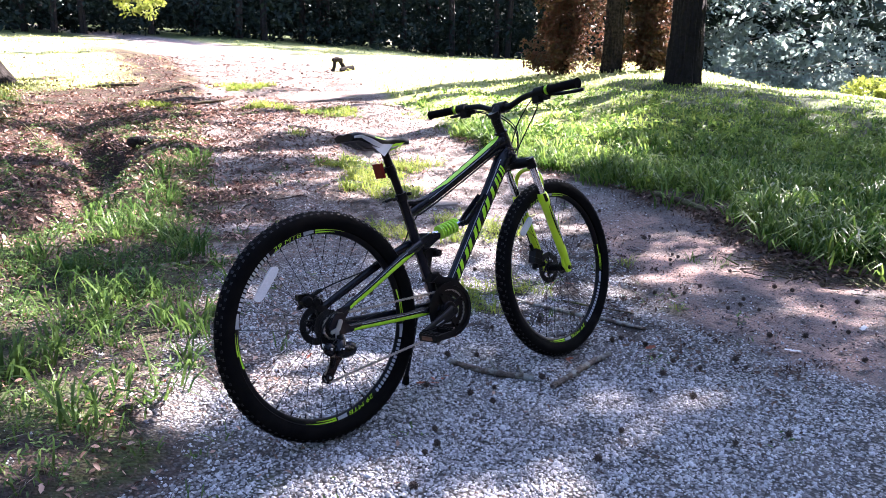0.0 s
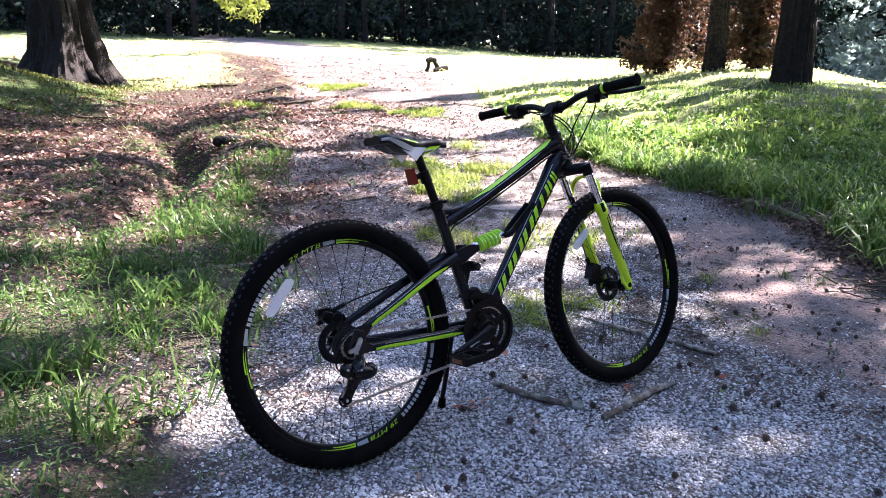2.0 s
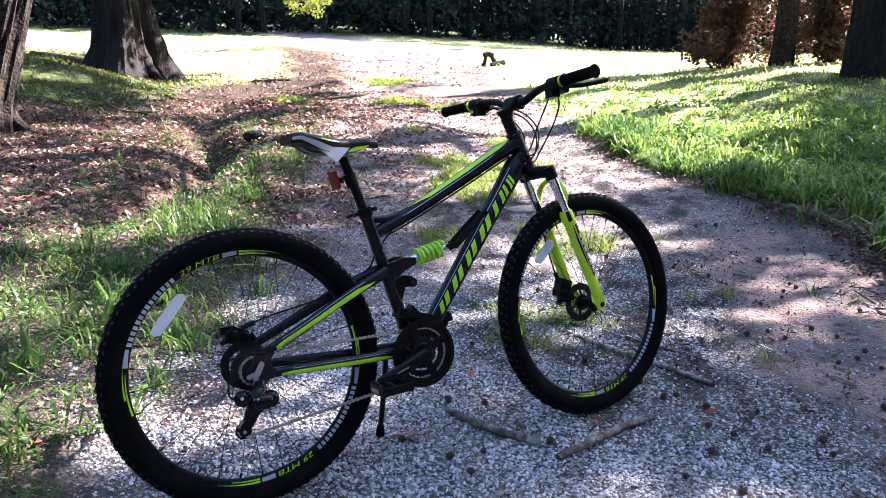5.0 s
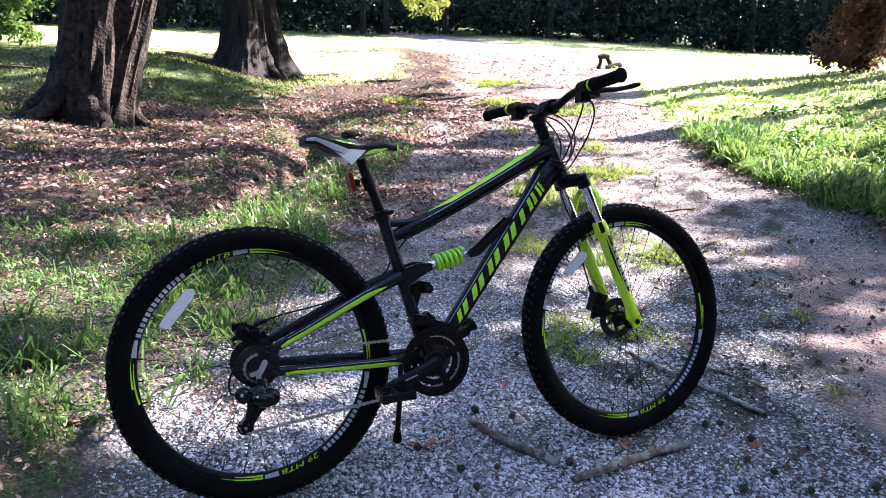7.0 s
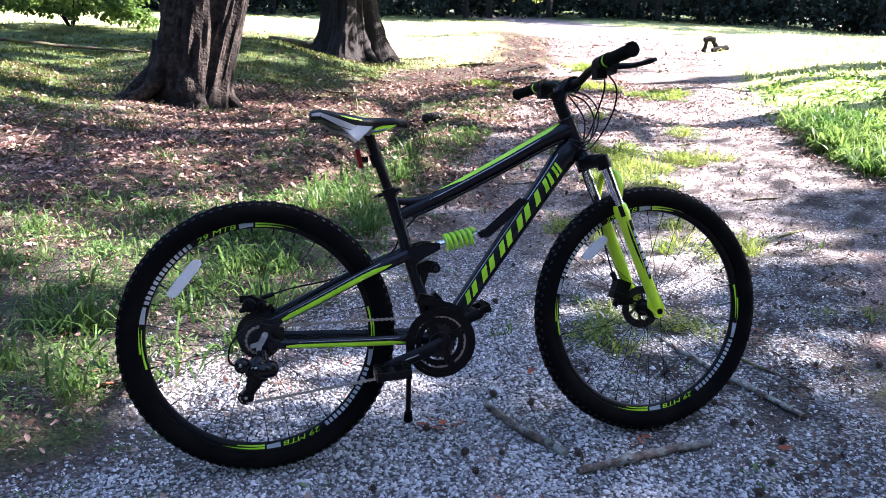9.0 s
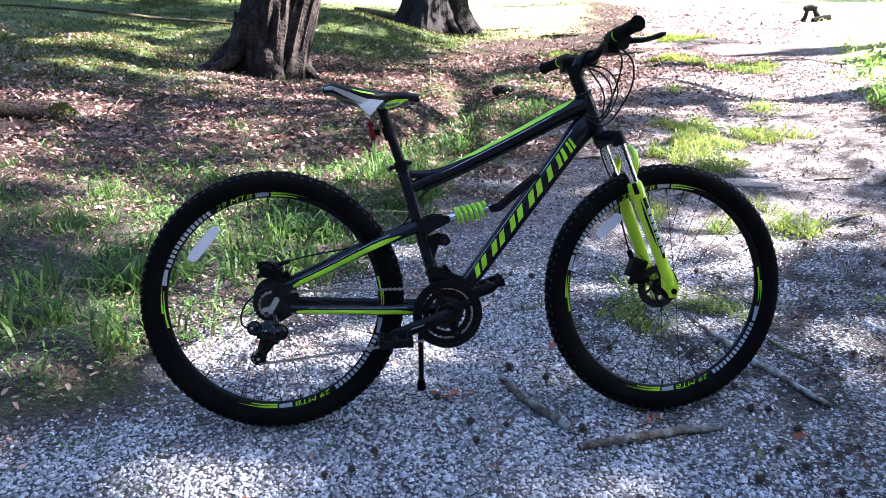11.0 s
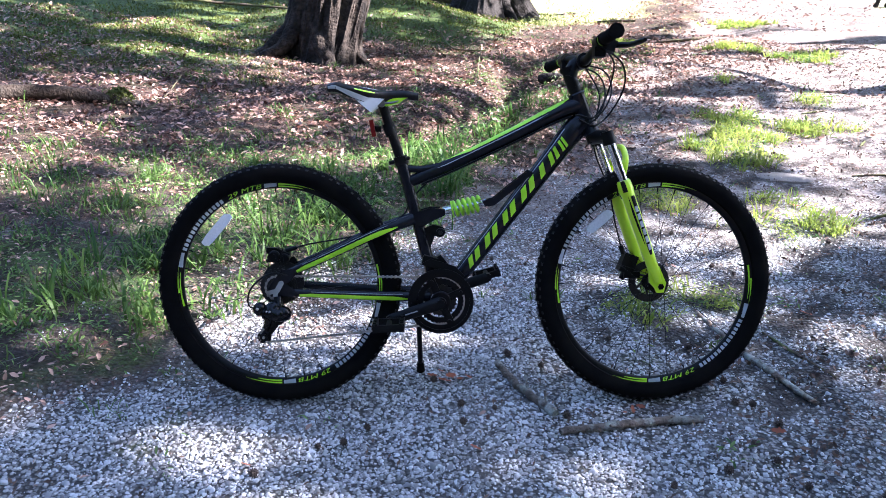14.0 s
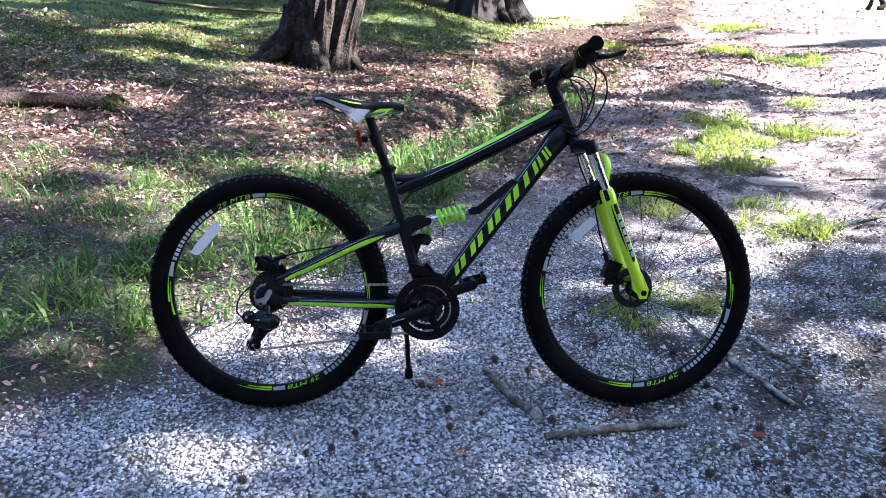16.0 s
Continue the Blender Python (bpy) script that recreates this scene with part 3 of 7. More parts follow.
def gravel():
    r = np.random.default_rng(21)
    # number, stretch of ground, least and largest half-size, shape
    beds = ((150000, -1.7, 2.9, -1.5, 1.9, 0.0032, 0.0070, True), (70000, -1.7, 2.9, -1.5, 1.9, 0.0020, 0.0036, False), (46000, -0.6, 4.9, 0.9, 6.0, 0.0038, 0.0085, False), (5000, -1.6, 2.6, -1.2, 1.6, 0.007, 0.0115, True))
    for k, (n, x0, x1, y0, y1, lo, hi, large) in enumerate(beds):
        x, y = ground_places(n, x0, x1, y0, y1, r)
        g, li, ap, di = zones(x, y)
        bare = 0.55 + 0.9 * field_noise(x, y, 0.6, 31) + 0.55 * field_noise(x, y, 0.2, 35)
        if k == 2:
            full = np.clip((x + 0.6) / 0.6, 0, 1) * np.clip((4.9 - x) / 0.8, 0, 1) * np.clip((6.0 - y) / 3.2, 0, 1)
        else:
            full = np.clip(1 - np.hypot(np.clip(np.abs(x - 0.55) - 1.55, 0, 9), np.clip(np.abs(y - 0.15) - 1.0, 0, 9)) / 0.8, 0, 1)
        # clean stone under the bicycle, dirtier towards the apron
        full = full * np.interp(x - left_edge(y), (0, 0.6), (0.35, 1)) * np.interp(x + 0.3 * y, (0.8, 1.5), (1, 0.32))
        keep = r.random(n) < full * np.clip(1.1 - g * 1.4 - li * 1.1 - 0.95 * shade_and_mould(x, y) - ap * 0.93 - di * 0.55, 0, 1) * np.clip(bare + 0.65, 0.3, 1)
        x, y = x[keep], y[keep]
        n = len(x)
        s = lo + (hi - lo) * r.random(n) ** 1.6
        size = s[:, None] * np.stack([r.uniform(0.7, 1.35, n), r.uniform(0.65, 1.1, n), r.uniform(0.5, 0.95, n)], 1)
        rot = turns(r.uniform(0, math.tau, n), r.normal(0, 0.3, n), r.normal(0, 0.3, n))
        tv, tf = (PEBBLE_V, PEBBLE_F) if large else (CHIP_V, CHIP_F)
        v, f = strewn(tv, tf, np.stack([x, y, height(x, y) + s * (0.3 if large else 0.34)], 1), rot, size)
        v = v + r.normal(0, 0.15, v.shape) * np.repeat(s, len(tv))[:, None]
        name, label = (("gravel", "loose pale grey limestone gravel on the track"), ("fine_gravel", "small chips between the larger stones"), ("far_gravel", "pale gravel further up the track"), ("coarse_gravel", "single larger limestone pieces on the track"))[k]
        tagged(new(name, bulk(name, v, f, STONE)), label, "gravel", kind="stuff")
    # the darker, finer grit of the worn apron
    x, y = ground_places(30000, 1.5, 4.2, -1.6, 1.5, r)
    ap = zones(x, y)[2]
    keep = r.random(len(x)) < ap * np.clip(0.5 + 0.8 * field_noise(x, y, 0.5, 32), 0.08, 1) * np.clip((y + 1.6) / 0.5, 0, 1)
    x, y = x[keep], y[keep]
    n = len(x)
    s = 0.002 + 0.0042 * r.random(n) ** 2
    v, f = strewn(CHIP_V, CHIP_F, np.stack([x, y, height(x, y) + s * 0.35], 1), turns(r.uniform(0, math.tau, n), r.normal(0, 0.35, n), r.normal(0, 0.35, n)), s[:, None] * np.stack([r.uniform(0.7, 1.3, n), r.uniform(0.7, 1.3, n), r.uniform(0.5, 0.9, n)], 1))
    tagged(new("apron_grit", bulk("apron_grit", v, f, GRIT)), "fine dark grit on the worn side of the track", "grit", kind="stuff")


def blades(name, x, y, tall, wide, mat, label, r, lean=0.5, yaw=None, tip=0.78):
    """Grass: each blade a bent, tapering strip that arches over; tip is the height of its end."""
    n = len(x)
    yaw = r.uniform(0, math.tau, n) if yaw is None else yaw
    t = np.array([(-0.4, 0, 0), (0.4, 0, 0), (-0.5, 0.16, 0.55), (0.5, 0.16, 0.55), (-0.38, 0.52, 0.92), (0.38, 0.52, 0.92), (0, 1.1, tip)])
    quads = np.array([(0, 1, 3, 2), (2, 3, 5, 4)])
    rot = turns(yaw, r.normal(0, 0.2, n), r.normal(0, 0.2, n))
    scale = np.stack([wide * r.uniform(0.7, 1.3, n), tall * lean * r.uniform(0.2, 1.6, n), tall], 1)
    p = np.stack([x, y, height(x, y) - 0.006], 1)
    v, f = strewn(t, quads, p, rot, scale)
    tip = (np.arange(n) * 7)[:, None] + np.array([[4, 5, 6]])
    me = bpy.data.meshes.new(name)
    me.vertices.add(len(v))
    me.vertices.foreach_set("co", v.astype(np.float32).ravel())
    loops = np.concatenate([f.ravel(), tip.ravel()]).astype(np.int32)
    me.loops.add(len(loops))
    me.loops.foreach_set("vertex_index", loops)
    total = np.concatenate([np.full(len(f), 4), np.full(len(tip), 3)]).astype(np.int32)
    me.polygons.add(len(total))
    me.polygons.foreach_set("loop_start", np.concatenate([[0], np.cumsum(total)[:-1]]).astype(np.int32))
    me.polygons.foreach_set("loop_total", total)
    me.polygons.foreach_set("use_smooth", np.ones(len(total), bool))
    me.update(calc_edges=True)
    me.materials.append(mat)
    tagged(new(name, me), label, "grass", kind="stuff")


def tufted(x, y, r, spread, per):
    """Clusters of places round the given ones: x, y, vigour, and the way each blade leans out of its tuft."""
    n = len(x)
    k = r.poisson(per, n)
    i = np.repeat(np.arange(n), k)
    s = np.repeat(r.uniform(0.4, 1.5, n), k)
    dx, dy = r.normal(0, spread, len(i)) * s, r.normal(0, spread, len(i)) * s
    return x[i] + dx, y[i] + dy, s, np.arctan2(-dx, dy) + r.normal(0, 0.6, len(i))


def grass():
    r = np.random.default_rng(33)
    # the left verge: strong clumps with broad arching blades, and a low growth between them
    x, y = ground_places(8500, -4.0, 3.2, -0.9, 7.0, r)
    left = left_edge(y) - x
    wide = np.interp(y, (0.5, 2, 3.3, 4.6, 6), (1.5, 1.3, 1.0, 0.7, 0.4))
    thick = np.clip(left / 0.3 + 0.35, 0, 1) * np.clip((wide - left) / 0.4, 0, 1) * np.clip(2.8 * field_noise(x, y, 0.6, 41), 0.01, 1) * np.interp(y, (3, 6), (1, 0.5))
    keep = r.random(len(x)) < thick * 0.8
    x, y, s, yaw = tufted(x[keep], y[keep], r, 0.03, 11)
    tall = r.uniform(0.035, 0.15, len(x)) * np.clip(s, 0.5, 1.25)
    blades("verge_grass", x, y, tall, 0.0105, GRASS, "long bright green grass tufts along the track's verge", r, 1.0, yaw, 0.66)
    x, y = ground_places(26000, -5.0, 3.2, -0.9, 8.5, r)
    left = left_edge(y) - x
    wide = np.interp(y, (0.5, 2, 3.3, 4.6, 6, 9), (3.2, 2.8, 1.6, 0.8, 0.5, 0.35))
    thick = np.clip(left / 0.3 + 0.3, 0, 1) * np.clip((wide - left) / 0.6, 0, 1) * np.clip(0.1 + 2.0 * field_noise(x, y, 0.4, 47), 0.03, 1)
    keep = r.random(len(x)) < thick * 0.4
    x, y, s, yaw = tufted(x[keep], y[keep], r, 0.035, 9)
    blades("verge_undergrowth", x, y, r.uniform(0.015, 0.07, len(x)) * s, 0.0062, GRASS, "low grass and weeds between the tufts", r, 1.0, yaw, 0.6)
    # weeds on the litter slope and single sprigs in the gravel
    x, y = ground_places(5200, -6, 3.5, 1.5, 12, r)
    left = left_edge(y) - x
    keep = (left > 1.2) & (r.random(len(x)) < np.clip(-0.22 + 0.8 * field_noise(x, y, 1.1, 42), 0, 1))
    x, y, s, yaw = tufted(x[keep], y[keep], r, 0.07, 11)
    blades("litter_grass", x, y, r.uniform(0.02, 0.085, len(x)) * s, 0.0075, GRASS, "thin weeds growing through dead leaves", r, 0.9, yaw)
    x, y = ground_places(9000, -4.2, 1.0, 1.4, 5.4, r)
    spread = np.exp(-((x + 1.3) / 1.3) ** 2 - ((y - 2.7) / 0.85) ** 2)
    keep = r.random(len(x)) < spread * np.clip(1.1 * field_noise(x, y, 0.5, 59), 0.01, 0.4)
    x, y, s, yaw = tufted(x[keep], y[keep], r, 0.04, 9)
    blades("slope_grass", x, y, r.uniform(0.02, 0.09, len(x)) * s, 0.0075, GRASS, "thin grass spreading up the litter slope", r, 1.0, yaw, 0.65)
    x, y = ground_places(9500, -6.5, -1.2, 4.6, 10.0, r)
    spread = np.exp(-((x + 3.5) / 1.7) ** 2 - (np.clip(np.abs(y - 7.6) - 1.2, 0, 9) / 0.7) ** 2)
    keep = r.random(len(x)) < spread * np.clip(0.45 + 1.2 * field_noise(x, y, 0.7, 60), 0.05, 1)
    x, y, s, yaw = tufted(x[keep], y[keep], r, 0.06, 6)
    blades("mossy_grass", x, y, r.uniform(0.015, 0.05, len(x)) * s, 0.011, MOSS_GRASS, "dark mossy grass behind the rotting log", r, 0.9, yaw)
    x, y = ground_places(520, -1.4, 3.4, -0.6, 4.5, r)
    keep = (left_edge(y) < x) & (x < right_edge(y)) & ((x < 0.1) | (y > 0.1)) & (r.random(len(x)) < np.clip(0.1 + 0.5 * field_noise(x, y, 1.0, 43), 0, 0.5) * np.interp(x - left_edge(y), (0.2, 0.7), (1.6, 0.45)))
    x, y, s, yaw = tufted(x[keep], y[keep], r, 0.018, 8)
    blades("gravel_sprigs", x, y, r.uniform(0.02, 0.06, len(x)) * s, 0.005, GRASS, "small grass sprigs growing in the gravel", r, 1.0, yaw)
    # the clumps on the track
    x, y = ground_places(60000, -0.6, 8, -0.6, 14, r)
    keep = r.random(len(x)) < clumped(x, y) * np.interp(y, (0.5, 1.5, 5), (0.3, 0.6, 0.8)) * np.clip(0.45 + 1.2 * field_noise(x, y, 0.25, 49), 0.05, 1)
    x, y, s, yaw = tufted(x[keep], y[keep], r, 0.026, 13)
    tall = r.uniform(0.02, 0.095, len(x)) * np.clip(s, 0.4, 1.3) * np.interp(y, (0.5, 1.5), (0.6, 1))
    blades("median_grass", x, y, tall, 0.0052 + 0.0007 * y, WEED_LEAF, "sunlit grass clumps between the wheel tracks", r, 0.9, yaw)
    # right-hand bank: long weedy grass near, mown lawn behind
    x, y = ground_places(30000, 2.6, 11, -3.0, 9.0, r)
    right = x - right_edge(y) + 0.3 * field_noise(x, y, 0.5, 64)
    near = np.hypot(x - CX, y - CY)
    keep = (right > 0.0) & (r.random(len(x)) < np.clip(1.15 - (near - 4) / 7, 0.12, 1) * np.clip(0.4 + 1.3 * field_noise(x, y, 0.7, 44), 0.05, 1) * np.clip(right / 0.5 + 0.35, 0, 1))
    x, y, s, yaw = tufted(x[keep], y[keep], r, 0.05, 8.5)
    near = np.hypot(x - CX, y - CY)
    tall = r.uniform(0.05, 0.2, len(x)) * np.clip(s, 0.5, 1.3) * np.clip(1.2 - (near - 4) / 9, 0.4, 1.1)
    pale = r.random(len(x)) < 0.85 * sun_paled(x, y)
    blades("sun_paled_grass", x[pale], y[pale], tall[pale] * 0.5, 0.0145, MEADOW, "pale grass on the bank's shoulder, full sun painted into its colour", r, 0.9, yaw[pale], 0.6)
    x, y, tall, yaw = x[~pale], y[~pale], tall[~pale], yaw[~pale]
    # one grass in two tones: shade painted near, sunlight further up the bank
    for name, mat, side, label in (("bank_grass", GRASS_BANK_SHADED, y + 0.5 * field_noise(x, y, 0.8, 61) < 2.4, "lush bank grass beside the track, shade put into its dark green"), ("sun_toned_bank_grass", GRASS_LAWN, y + 0.5 * field_noise(x, y, 0.8, 61) >= 2.4, "bank grass with sunlight put into its yellow-green")):
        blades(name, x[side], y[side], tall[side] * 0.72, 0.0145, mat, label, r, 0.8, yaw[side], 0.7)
    # broad blades that hang over the bank's ragged edge
    y = r.uniform(-1.6, 5.5, 900)
    x = right_edge(y) + 0.16 + r.normal(0, 0.1, 900)
    keep = r.random(900) < np.clip(0.15 + 2.2 * field_noise(x, y, 0.35, 62), 0.02, 1) * np.where((y > 0.85) & (y < 1.65), 0.15, 1)
    x, y, s, yaw = tufted(x[keep], y[keep], r, 0.035, 15)
    blades("overhanging_grass", x, y, r.uniform(0.06, 0.22, len(x)) * np.clip(s, 0.5, 1.2), 0.0145, GRASS_BANK_SHADED, "broad grass blades arching over the bank's edge", r, 1.0, yaw, 0.6)
    x, y = ground_places(115000, 3, 30, -8, 26, r)
    near = np.hypot(x - CX, y - CY)
    keep = (x - right_edge(y) > 0.1) & (r.random(len(x)) > 0.8 * sun_paled(x, y)) & (near > 5.5) & (near < 16 + 2.5 * field_noise(x, y, 3.0, 46) + np.interp(np.degrees(np.arctan2(x - CX, y - CY)), (25, 40), (-3, 0))) & (r.random(len(x)) < np.clip((11 / np.maximum(near, 1)) ** 1.6, 0.08, 1))
    x, y = x[keep], y[keep]
    near = np.hypot(x - CX, y - CY)
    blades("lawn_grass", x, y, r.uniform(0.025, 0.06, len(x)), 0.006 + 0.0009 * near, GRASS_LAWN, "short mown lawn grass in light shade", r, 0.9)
    # far meadow, and shaded grass on the mound and behind the large trees
    x, y = ground_places(150000, -26, 42, 7, 52, r)
    g = zones(x, y)[0]
    near = np.hypot(x - CX, y - CY)
    keep = (r.random(len(x)) < g * np.clip((14 / near) ** 1.3, 0.06, 1) * np.where(y < 19, 1.0, 0.5)) & (near < 42) & ((left_edge(y) > x) | (near > 24) | ((x > right_edge(y) + 0.2) & (near > 13.5)))
    x, y = x[keep], y[keep]
    near = np.hypot(x - CX, y - CY)
    green = (np.degrees(np.arctan2(x - CX, y - CY)) < 8) & (near < 25)
    blades("shade_grass", x[green], y[green], r.uniform(0.02, 0.06, green.sum()), 0.009 + 0.0008 * near[green], MOSS_GRASS, "green grass round the old oaks", r, 0.9)
    x, y, near = x[~green], y[~green], near[~green]
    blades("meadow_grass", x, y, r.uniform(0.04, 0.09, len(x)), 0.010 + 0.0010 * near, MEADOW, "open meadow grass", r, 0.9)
    x, y = ground_places(11000, -5, 3.5, 8.6, 18, r)
    keep = r.random(len(x)) < zones(x, y)[0] * np.clip(0.3 + 1.2 * field_noise(x, y, 1.1, 48), 0.05, 1) * (left_edge(y) > x)
    x, y, s, yaw = tufted(x[keep], y[keep], r, 0.08, 4)
    blades("mound_grass", x, y, r.uniform(0.02, 0.065, len(x)) * s, 0.013, MOSS_GRASS, "tufts of grass on the mound below the oaks", r, 0.9, yaw)


def weeds():
    """Low broad-leaved weeds among the grass."""
    r = np.random.default_rng(44)
    t = np.array([(0, -0.4, 0), (0.26, 0.3, 0.12), (0.2, 0.9, 0.1), (0, 1.4, -0.12), (-0.2, 0.9, 0.1), (-0.26, 0.3, 0.12), (0, 0.45, 0.0)])
    f = np.array([(0, 1, 6), (1, 2, 6), (2, 3, 6), (3, 4, 6), (4, 5, 6), (5, 0, 6)])
    x, y = ground_places(36000, -4.5, 9, -2.5, 9, r)
    left, right = left_edge(y) - x, x - right_edge(y)
    near = np.hypot(x - CX, y - CY)
    mid = clumped(x, y)
    want = np.where(left > 0, 1.9 * np.exp(-((left - 0.9) / 1.2) ** 2) * np.interp(y, (2.5, 4, 5.5), (1, 0.6, 0.3)) + 0.012 * (left < 4), np.where(right > -0.08, np.clip(1.2 - (near - 3.5) / 6, 0.1, 1), 0.9 * mid + 0.012))
    keep = r.random(len(x)) < want * np.clip(0.35 + 1.3 * field_noise(x, y, 0.6, 45), 0.03, 1)
    x, y, s, _ = tufted(x[keep], y[keep], r, 0.035, 7)
    n = len(x)
    size = r.uniform(0.008, 0.02, n) * np.clip(0.7 + np.hypot(x - CX, y - CY) / 9, 0.8, 1.6) * np.where(x > right_edge(y), 2.3, 1.0)
    z = height(x, y) + r.uniform(0.006, 0.075, n) * np.clip(s, 0.5, 1.2)
    v, fa = strewn(t, f, np.stack([x, y, z], 1), turns(r.uniform(0, math.tau, n), r.normal(0.25, 0.45, n), r.normal(0, 0.4, n)), size)
    on_bank = np.repeat(x > right_edge(y), len(f))
    tagged(new("bank_weeds", bulk("bank_weeds", v, fa[on_bank], GRASS_BANK_SHADED)), "leafy weeds standing in the bank's grass", "weeds", kind="stuff")
    fa = fa[~on_bank]
    # a dense low cover of small leaves in the clumps on the track
    cx, cy = ground_places(26000, 1.0, 4.4, 0.2, 5.4, r)
    keep = r.random(len(cx)) < clumped(cx, cy) * np.clip(0.5 + 1.2 * field_noise(cx, cy, 0.3, 58), 0.1, 1)
    cx, cy, cs, _ = tufted(cx[keep], cy[keep], r, 0.03, 6)
    cn = len(cx)
    cz = height(cx, cy) + r.uniform(0.004, 0.06, cn) * np.clip(cs, 0.5, 1.2)
    cv, cf = strewn(t, f, np.stack([cx, cy, cz], 1), turns(r.uniform(0, math.tau, cn), r.normal(0.25, 0.45, cn), r.normal(0, 0.4, cn)), r.uniform(0.007, 0.016, cn))
    tagged(new("track_weeds", bulk("track_weeds", cv, cf, WEED_LEAF)), "low bright yellow-green weeds in clumps on the track", "weeds", kind="stuff")
    tagged(new("weeds", bulk("weeds", v, fa, VERGE_LEAF)), "low broad-leaved weeds mixed into the verge grass", "weeds", kind="stuff")


FLAKE_V = np.array([(0, -1, 0.1), (0.42, 0.05, 0.22), (0, 1, 0.0), (-0.4, -0.1, 0.2)])
FLAKE_F = np.array([(0, 1, 2), (0, 2, 3)])
# a dry curled leaf with a raised rim on both sides of its midrib
CURL_V = np.array([(0, -1, 0.05), (0.40, -0.35, 0.26), (0.36, 0.4, 0.22), (0.02, 1.0, 0.16), (-0.36, 0.35, 0.18), (-0.42, -0.3, 0.3)])
CURL_F = np.array([(0, 1, 2), (0, 2, 3), (0, 3, 4), (0, 4, 5)])


def fallen_leaves():
    r = np.random.default_rng(55)
    x, y = ground_places(195000, -6, 6, -1.0, 11.0, r)
    x2, y2 = ground_places(75000, -3, 12, 11.0, 24, r)
    x, y = np.concatenate([x, x2]), np.concatenate([y, y2])
    g, li, ap, di = zones(x, y)
    left = left_edge(y) - x
    on_track = 0.32 * (left <= -0.1) * (left > -0.85) * (y < 1.3) * np.clip(1 + left, 0, 1) + (left <= -0.1) * np.interp(y, (0, 1.5, 3), (0.02, 0.06, 0.2)) * np.clip(1.3 + left / 3, 0.15, 1)
    keep = r.random(len(x)) < np.clip(li * 0.9 + 0.4 * (left > -0.1) * (left < 1.5) + on_track, 0, 1) * np.clip(0.8 + 0.6 * field_noise(x, y, 0.9, 51), 0.12, 1) * np.clip(1.3 - y / 14, 0.35, 1)
    keep &= (x < right_edge(y)) & (r.random(len(x)) > 0.85 * shade_and_mould(x, y))
    x, y = x[keep], y[keep]
    n = len(x)
    s = (0.008 + 0.021 * r.random(n) ** 2.2) * np.interp(y, (0.8, 2.2, 4, 14), (0.58, 0.82, 1.3, 1.9))
    rot = turns(r.uniform(0, math.tau, n), r.normal(0, 0.42, n), r.normal(0, 0.42, n))
    v, f = strewn(CURL_V, CURL_F, np.stack([x, y, height(x, y) + 0.006 + r.uniform(0, 0.02, n)], 1), rot, s[:, None] * np.stack([r.uniform(0.7, 1.3, n), np.ones(n), r.uniform(0.4, 1.8, n)], 1))
    tagged(new("fallen_leaves", bulk("fallen_leaves", v, f, LEAF_DEAD)), "dry reddish-brown fallen leaves covering the slope", "leaves", kind="stuff")
    # crumbs of leaf and bark in drifts over the track
    x, y = ground_places(110000, -1.8, 7.5, -1.05, 10.0, r)
    keep = (x > left_edge(y) - 0.5) & (x < right_edge(y)) & (r.random(len(x)) < np.clip(0.1 + 1.3 * field_noise(x, y, 0.5, 52) + 0.5 * field_noise(x, y, 1.7, 53) + np.interp(y, (0.1, 0.8), (0, 0.28)) + np.interp(x - left_edge(y), (0.3, 0.9), (0.4, 0)) + np.interp(x, (0.9, 1.5), (0, 0.45)), 0.03, 1))
    x, y = x[keep], y[keep]
    n = len(x)
    v, f = strewn(FLAKE_V, FLAKE_F, np.stack([x, y, height(x, y) + r.uniform(0.006, 0.015, n)], 1), turns(r.uniform(0, math.tau, n), r.normal(0, 0.5, n), r.normal(0, 0.5, n)), (0.003 + 0.012 * r.random(n) ** 1.6) * np.clip(0.8 + y / 8, 0.8, 1.6))
    tagged(new("leaf_crumbs", bulk("leaf_crumbs", v, f, CRUMB)), "dark crumbs of leaves and bark between the stones", "debris", kind="stuff")
    x, y = ground_places(30000, 1.3, 4.3, -0.9, 1.9, r)
    keep = (x < right_edge(y) + 0.1) & (r.random(len(x)) < np.exp(-((x - apron_edge(y) + 0.15) / 0.4) ** 2) * np.clip(0.25 + 1.3 * field_noise(x, y, 0.4, 54), 0.03, 1) + 0.6 * np.exp(-((x - 4.05) / 0.22) ** 2 - ((y - 1.35) / 0.4) ** 2))
    x, y = x[keep], y[keep]
    n = len(x)
    v, f = strewn(CURL_V, CURL_F, np.stack([x, y, height(x, y) + r.uniform(0.005, 0.016, n)], 1), turns(r.uniform(0, math.tau, n), r.normal(0, 0.5, n), r.normal(0, 0.5, n)), (0.004 + 0.012 * r.random(n) ** 1.8))
    tagged(new("leaf_scatter", bulk("leaf_scatter", v, f, CRUMB)), "dark dead leaves blown against the apron's edge", "leaves", kind="stuff")
    # thin dead twigs and stalks among the leaves
    x, y = ground_places(9000, -6, 7, -0.9, 12, r)
    g, li, ap, di = zones(x, y)
    left = left_edge(y) - x
    keep = (r.random(len(x)) < np.where(left > -0.2, 0.5, 0.10)) & (x < right_edge(y))
    x, y = x[keep], y[keep]
    n = len(x)
    t = np.array([(-1, 0, 0), (0, 0.09, 0.02), (1, 0.02, 0.0), (-1, 0.022, 0.014), (0, 0.112, 0.03), (1, 0.04, 0.01), (-1, -0.01, 0.02), (0, 0.085, 0.045), (1, 0.02, 0.02)])
